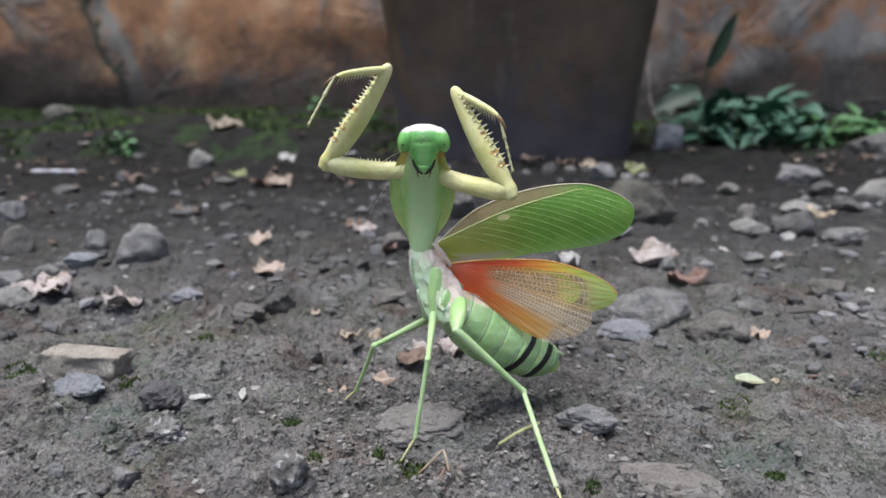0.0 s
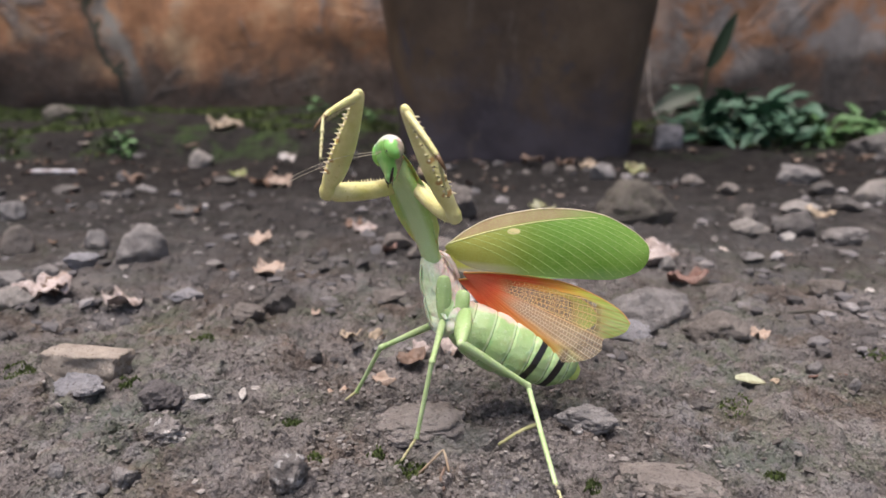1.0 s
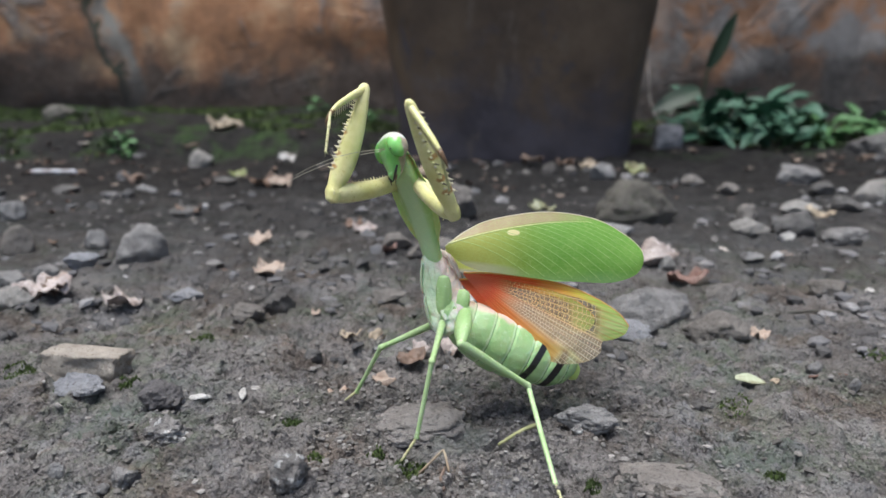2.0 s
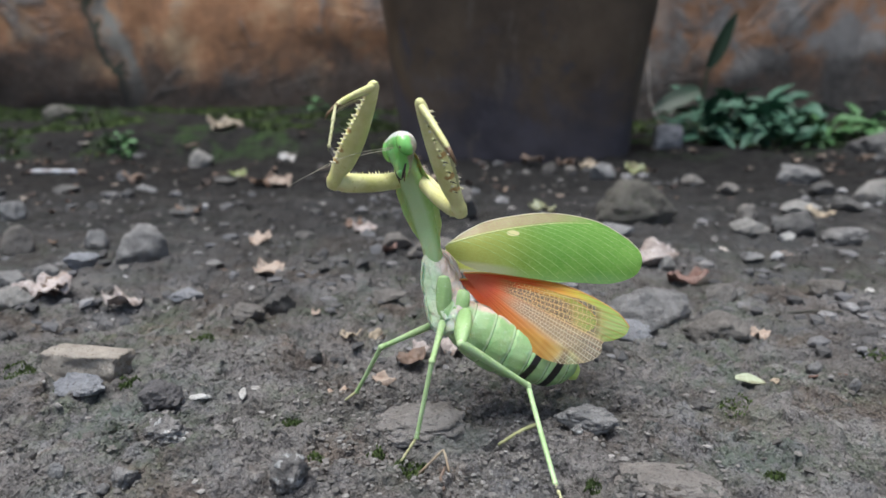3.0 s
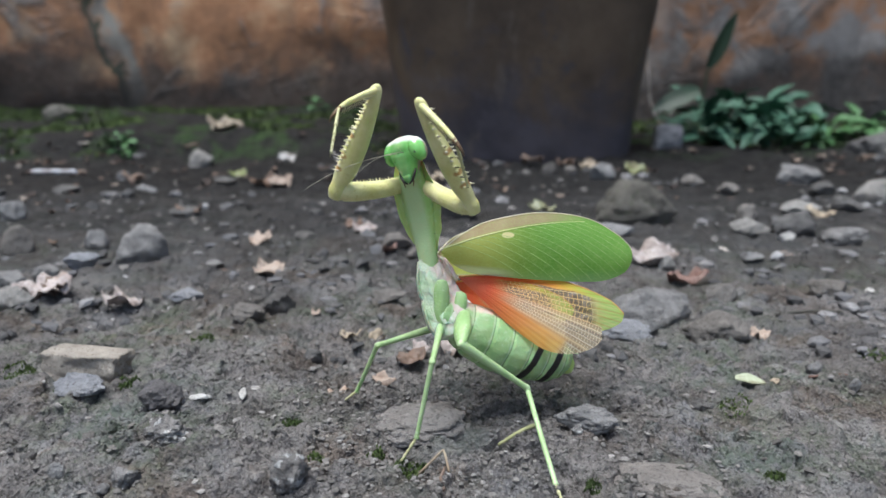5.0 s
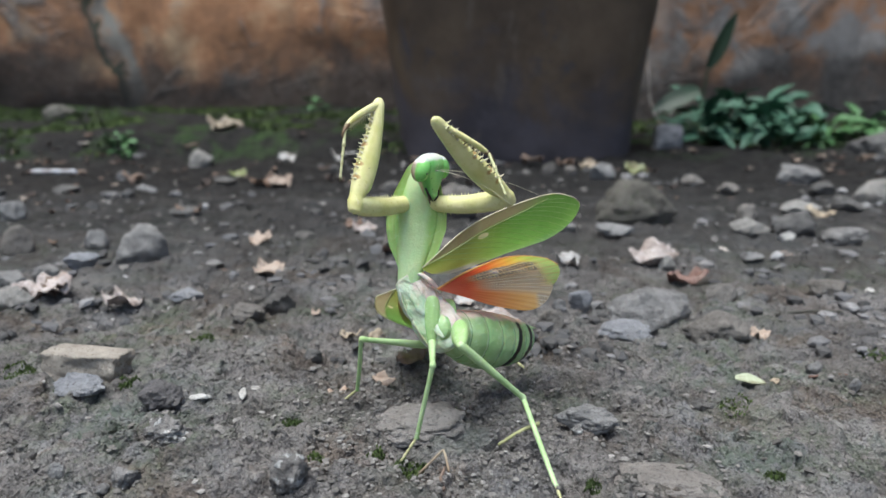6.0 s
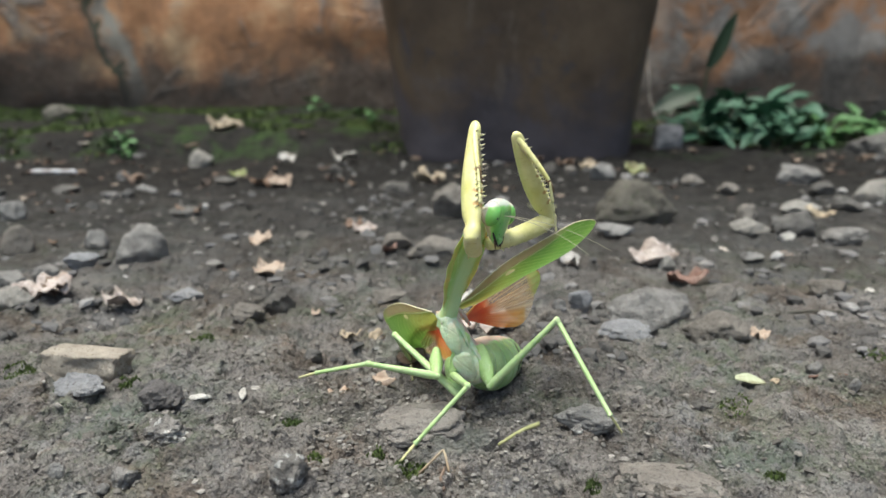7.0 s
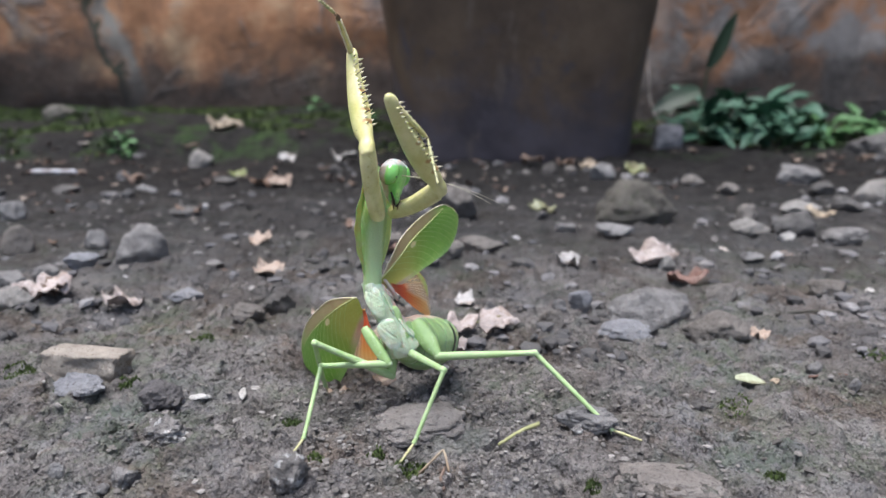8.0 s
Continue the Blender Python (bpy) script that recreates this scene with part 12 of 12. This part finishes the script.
    walk(PART["right_hind_femur"], [
        (0, pose(0.00189, -0.00098, 0.02612, 115.4, 24.7, 149.2)), (0.4, pose(0.00189, -0.00098, 0.02612, 115.4, 24.7, 149.2)), (0.5, pose(0.00241, -0.00285, 0.02589, 113.1, 24.9, 148.6)),
        (0.55, pose(0.00251, -0.00348, 0.02553, 112.7, 25.3, 147.7)), (0.6, pose(0.00255, -0.00386, 0.02520, 112.3, 25.5, 147.2)), (0.7, pose(0.00261, -0.00409, 0.02503, 111.8, 25.4, 147.3)),
        (0.85, pose(0.00265, -0.00423, 0.02494, 111.5, 25.4, 147.4)), (1, pose(0.00265, -0.00423, 0.02494, 111.5, 25.4, 147.4)), (1.25, pose(0.00269, -0.00430, 0.02500, 111.6, 25.3, 147.5)),
        (1.5, pose(0.00273, -0.00437, 0.02507, 111.8, 25.3, 147.7)), (2, pose(0.00272, -0.00436, 0.02507, 111.7, 25.3, 147.7)), (2.5, pose(0.00270, -0.00434, 0.02505, 111.7, 25.3, 147.6)),
        (3, pose(0.00269, -0.00433, 0.02505, 111.7, 25.3, 147.6)), (3.5, pose(0.00269, -0.00433, 0.02505, 111.7, 25.3, 147.6)), (4.7, pose(0.00269, -0.00433, 0.02505, 111.7, 25.3, 147.6)),
        (4.9, pose(0.00253, -0.00441, 0.02479, 112.5, 25.2, 148.0)), (5.1, pose(0.00222, -0.00452, 0.02419, 114.5, 24.7, 149.1)), (5.3, pose(0.00197, -0.00453, 0.02351, 117.3, 24.0, 150.7)),
        (5.5, pose(0.00180, -0.00442, 0.02295, 120.0, 23.3, 152.2)), (5.7, pose(0.00171, -0.00432, 0.02267, 121.5, 22.9, 152.9)), (5.8, pose(0.00170, -0.00431, 0.02266, 121.6, 22.9, 153.0)),
        (6, pose(0.00171, -0.00438, 0.02269, 121.7, 22.8, 153.1)), (6.6, pose(0.00171, -0.00438, 0.02269, 121.7, 22.8, 153.1)), (6.7, pose(-0.00179, -0.00029, 0.01756, 118.4, 27.0, 145.1)),
        (6.8, pose(-0.00402, 0.00489, 0.01164, 113.8, 27.8, 143.2)), (6.9, pose(-0.00013, 0.00153, 0.01589, 123.0, 7.8, -179.6)), (6.95, pose(0.00409, 0.00032, 0.01354, 95.3, -4.9, -144.1)),
        (7, pose(0.00400, 0.00023, 0.00647, 61.3, -1.1, -125.9)), (7.05, pose(0.00340, -0.00010, 0.00642, 60.0, 4.5, -115.9)), (7.1, pose(0.00233, 0.00013, 0.00675, 59.6, 10.1, -106.2)),
        (7.15, pose(0.00083, 0.00064, 0.00733, 60.0, 14.8, -98.1)), (7.2, pose(-0.00060, 0.00099, 0.00758, 60.0, 17.2, -93.6)), (7.25, pose(-0.00171, 0.00166, 0.00715, 58.9, 18.4, -91.5)),
        (7.3, pose(-0.00284, 0.00291, 0.00645, 57.4, 20.0, -88.9)), (7.35, pose(-0.00407, 0.00415, 0.00581, 56.2, 21.5, -86.3)), (7.4, pose(-0.00538, 0.00484, 0.00549, 56.0, 22.6, -84.6)),
        (7.45, pose(-0.00880, 0.00335, 0.00836, 52.0, 27.2, -77.7)), (7.5, pose(-0.01087, 0.00323, 0.01097, 55.0, 28.6, -75.4)), (7.55, pose(-0.01295, 0.00331, 0.01071, 53.8, 27.5, -77.2)),
        (7.6, pose(-0.01418, 0.00328, 0.01052, 52.6, 26.5, -78.7)), (7.8, pose(-0.01403, 0.00263, 0.01079, 52.7, 26.3, -79.0)), (8, pose(-0.01388, 0.00200, 0.01109, 53.2, 26.3, -79.0)),
    ])
    walk(PART["right_hind_tibia"], [
        (0, pose(0.01729, 0.01614, 0.01639, 122.4, 13.5, 170.4)), (0.4, pose(0.01729, 0.01614, 0.01639, 122.4, 13.5, 170.4)), (0.5, pose(0.01792, 0.01462, 0.01698, 123.6, 12.2, 172.5)),
        (0.55, pose(0.01830, 0.01383, 0.01680, 123.0, 11.6, 173.4)), (0.6, pose(0.01852, 0.01335, 0.01662, 122.5, 11.3, 174.0)), (0.7, pose(0.01852, 0.01327, 0.01664, 122.5, 11.2, 174.0)),
        (0.85, pose(0.01851, 0.01324, 0.01666, 122.6, 11.2, 174.0)), (1, pose(0.01851, 0.01324, 0.01666, 122.6, 11.2, 174.0)), (1.25, pose(0.01849, 0.01319, 0.01667, 122.6, 11.2, 174.0)),
        (1.5, pose(0.01848, 0.01315, 0.01669, 122.6, 11.2, 174.0)), (2, pose(0.01848, 0.01315, 0.01669, 122.6, 11.2, 174.0)), (2.5, pose(0.01848, 0.01315, 0.01669, 122.6, 11.2, 174.0)),
        (3, pose(0.01848, 0.01315, 0.01669, 122.6, 11.2, 174.0)), (3.5, pose(0.01848, 0.01315, 0.01669, 122.6, 11.2, 174.0)), (4.7, pose(0.01848, 0.01315, 0.01669, 122.6, 11.2, 174.0)),
        (4.9, pose(0.01823, 0.01302, 0.01615, 121.2, 11.2, 174.0)), (5.1, pose(0.01762, 0.01277, 0.01478, 117.8, 11.3, 173.8)), (5.3, pose(0.01691, 0.01258, 0.01304, 113.8, 11.6, 173.3)),
        (5.5, pose(0.01628, 0.01244, 0.01148, 110.3, 11.8, 172.6)), (5.7, pose(0.01593, 0.01236, 0.01064, 108.5, 12.0, 172.2)), (5.8, pose(0.01591, 0.01235, 0.01060, 108.4, 12.0, 172.2)),
        (6, pose(0.01587, 0.01228, 0.01057, 108.3, 12.0, 172.2)), (6.6, pose(0.01587, 0.01228, 0.01057, 108.3, 12.0, 172.2)), (6.7, pose(0.01524, 0.01464, 0.00696, 100.4, 10.0, -179.8)),
        (6.8, pose(0.01345, 0.02039, 0.00272, 91.5, 8.6, -166.3)), (6.9, pose(0.00157, 0.02251, 0.00239, 91.0, 8.8, -175.2)), (6.95, pose(-0.01066, 0.02037, 0.01123, 115.7, 12.0, 171.0)),
        (7, pose(-0.01362, 0.01329, 0.01847, 128.3, 8.1, 177.3)), (7.05, pose(-0.01650, 0.00845, 0.01889, 129.3, 7.0, 178.7)), (7.1, pose(-0.01900, 0.00403, 0.01920, 129.7, 5.9, -179.9)),
        (7.15, pose(-0.02106, 0.00052, 0.01941, 129.7, 4.7, -178.5)), (7.2, pose(-0.02244, -0.00133, 0.01952, 129.7, 3.2, -176.7)), (7.25, pose(-0.02322, -0.00185, 0.01941, 130.1, 1.3, -174.4)),
        (7.3, pose(-0.02381, -0.00210, 0.01910, 130.8, -0.6, -172.2)), (7.35, pose(-0.02448, -0.00229, 0.01875, 131.2, -2.0, -170.6)), (7.4, pose(-0.02551, -0.00246, 0.01839, 131.0, -2.4, -170.1)),
        (7.45, pose(-0.02655, -0.00773, 0.02204, 120.2, -1.9, -170.8)), (7.5, pose(-0.02897, -0.00857, 0.02355, 133.7, -0.2, -173.1)), (7.55, pose(-0.03109, -0.00784, 0.02382, 135.9, 1.1, -174.4)),
        (7.6, pose(-0.03233, -0.00726, 0.02409, 137.8, 1.7, -175.0)), (7.8, pose(-0.03229, -0.00775, 0.02435, 137.8, 1.8, -175.0)), (8, pose(-0.03225, -0.00834, 0.02452, 137.6, 1.9, -175.1)),
    ])
    walk(PART["right_hind_tarsus"], [
        (0, pose(0.02441, 0.03806, 0.00234, -106.3, -33.7, -116.3)), (0.4, pose(0.02441, 0.03806, 0.00234, -106.3, -33.7, -116.3)), (0.5, pose(0.02397, 0.03651, 0.00238, -106.3, -32.2, -110.0)),
        (0.55, pose(0.02381, 0.03599, 0.00240, -106.3, -31.4, -107.0)), (0.6, pose(0.02374, 0.03570, 0.00240, -106.3, -31.0, -105.4)), (0.7, pose(0.02372, 0.03562, 0.00241, -106.3, -30.9, -104.9)),
        (0.85, pose(0.02370, 0.03557, 0.00241, -106.3, -30.8, -104.6)), (1, pose(0.02370, 0.03557, 0.00241, -106.3, -30.8, -104.6)), (1.25, pose(0.02369, 0.03552, 0.00241, -106.3, -30.7, -104.3)),
        (1.5, pose(0.02368, 0.03547, 0.00241, -106.3, -30.7, -104.0)), (2, pose(0.02368, 0.03547, 0.00241, -106.3, -30.7, -104.0)), (2.5, pose(0.02368, 0.03547, 0.00241, -106.3, -30.7, -104.0)),
        (3, pose(0.02368, 0.03547, 0.00241, -106.3, -30.7, -104.0)), (3.5, pose(0.02368, 0.03547, 0.00241, -106.3, -30.7, -104.0)), (4.7, pose(0.02368, 0.03547, 0.00241, -106.3, -30.7, -104.0)),
        (4.9, pose(0.02335, 0.03570, 0.00242, -106.5, -31.3, -106.6)), (5.1, pose(0.02266, 0.03625, 0.00242, -106.9, -33.0, -113.3)), (5.3, pose(0.02196, 0.03686, 0.00238, -107.0, -35.2, -121.9)),
        (5.5, pose(0.02143, 0.03730, 0.00231, -106.8, -37.1, -129.7)), (5.7, pose(0.02116, 0.03748, 0.00226, -106.6, -38.1, -133.8)), (5.8, pose(0.02115, 0.03749, 0.00226, -106.6, -38.2, -134.0)),
        (6, pose(0.02111, 0.03743, 0.00226, -106.6, -38.2, -134.2)), (6.6, pose(0.02111, 0.03743, 0.00226, -106.6, -38.2, -134.2)), (6.7, pose(0.01598, 0.04120, 0.00216, -106.0, -38.7, -136.2)),
        (6.8, pose(0.00716, 0.04664, 0.00200, -105.1, -39.8, -141.6)), (6.9, pose(-0.00061, 0.04941, 0.00190, -104.9, -41.7, -150.7)), (6.95, pose(-0.00445, 0.04403, -0.00021, -96.2, -44.6, -172.0)),
        (7, pose(-0.01025, 0.03435, 0.00192, -130.3, -35.9, -146.0)), (7.05, pose(-0.01393, 0.02930, 0.00193, -127.8, -38.4, -149.8)), (7.1, pose(-0.01725, 0.02481, 0.00205, -121.2, -41.4, -155.5)),
        (7.15, pose(-0.02017, 0.02133, 0.00223, -114.1, -43.5, -160.9)), (7.2, pose(-0.02266, 0.01947, 0.00232, -108.5, -44.5, -164.5)), (7.25, pose(-0.02483, 0.01874, 0.00202, -101.5, -45.0, -167.4)),
        (7.3, pose(-0.02675, 0.01812, 0.00146, -92.2, -45.4, -171.2)), (7.35, pose(-0.02839, 0.01765, 0.00097, -84.5, -45.3, -175.0)), (7.4, pose(-0.02976, 0.01749, 0.00070, -80.8, -44.9, -178.8)),
        (7.45, pose(-0.03073, 0.01525, 0.00848, -170.5, -10.1, -128.5)), (7.5, pose(-0.03137, 0.01078, 0.00488, 133.7, 36.0, -143.7)), (7.55, pose(-0.03258, 0.01091, 0.00444, 132.6, 36.7, -144.8)),
        (7.6, pose(-0.03333, 0.01086, 0.00410, 131.3, 38.1, -146.7)), (7.8, pose(-0.03324, 0.01036, 0.00435, 132.6, 37.6, -146.0)), (8, pose(-0.03315, 0.00986, 0.00460, 133.8, 37.1, -145.3)),
    ])


motions()
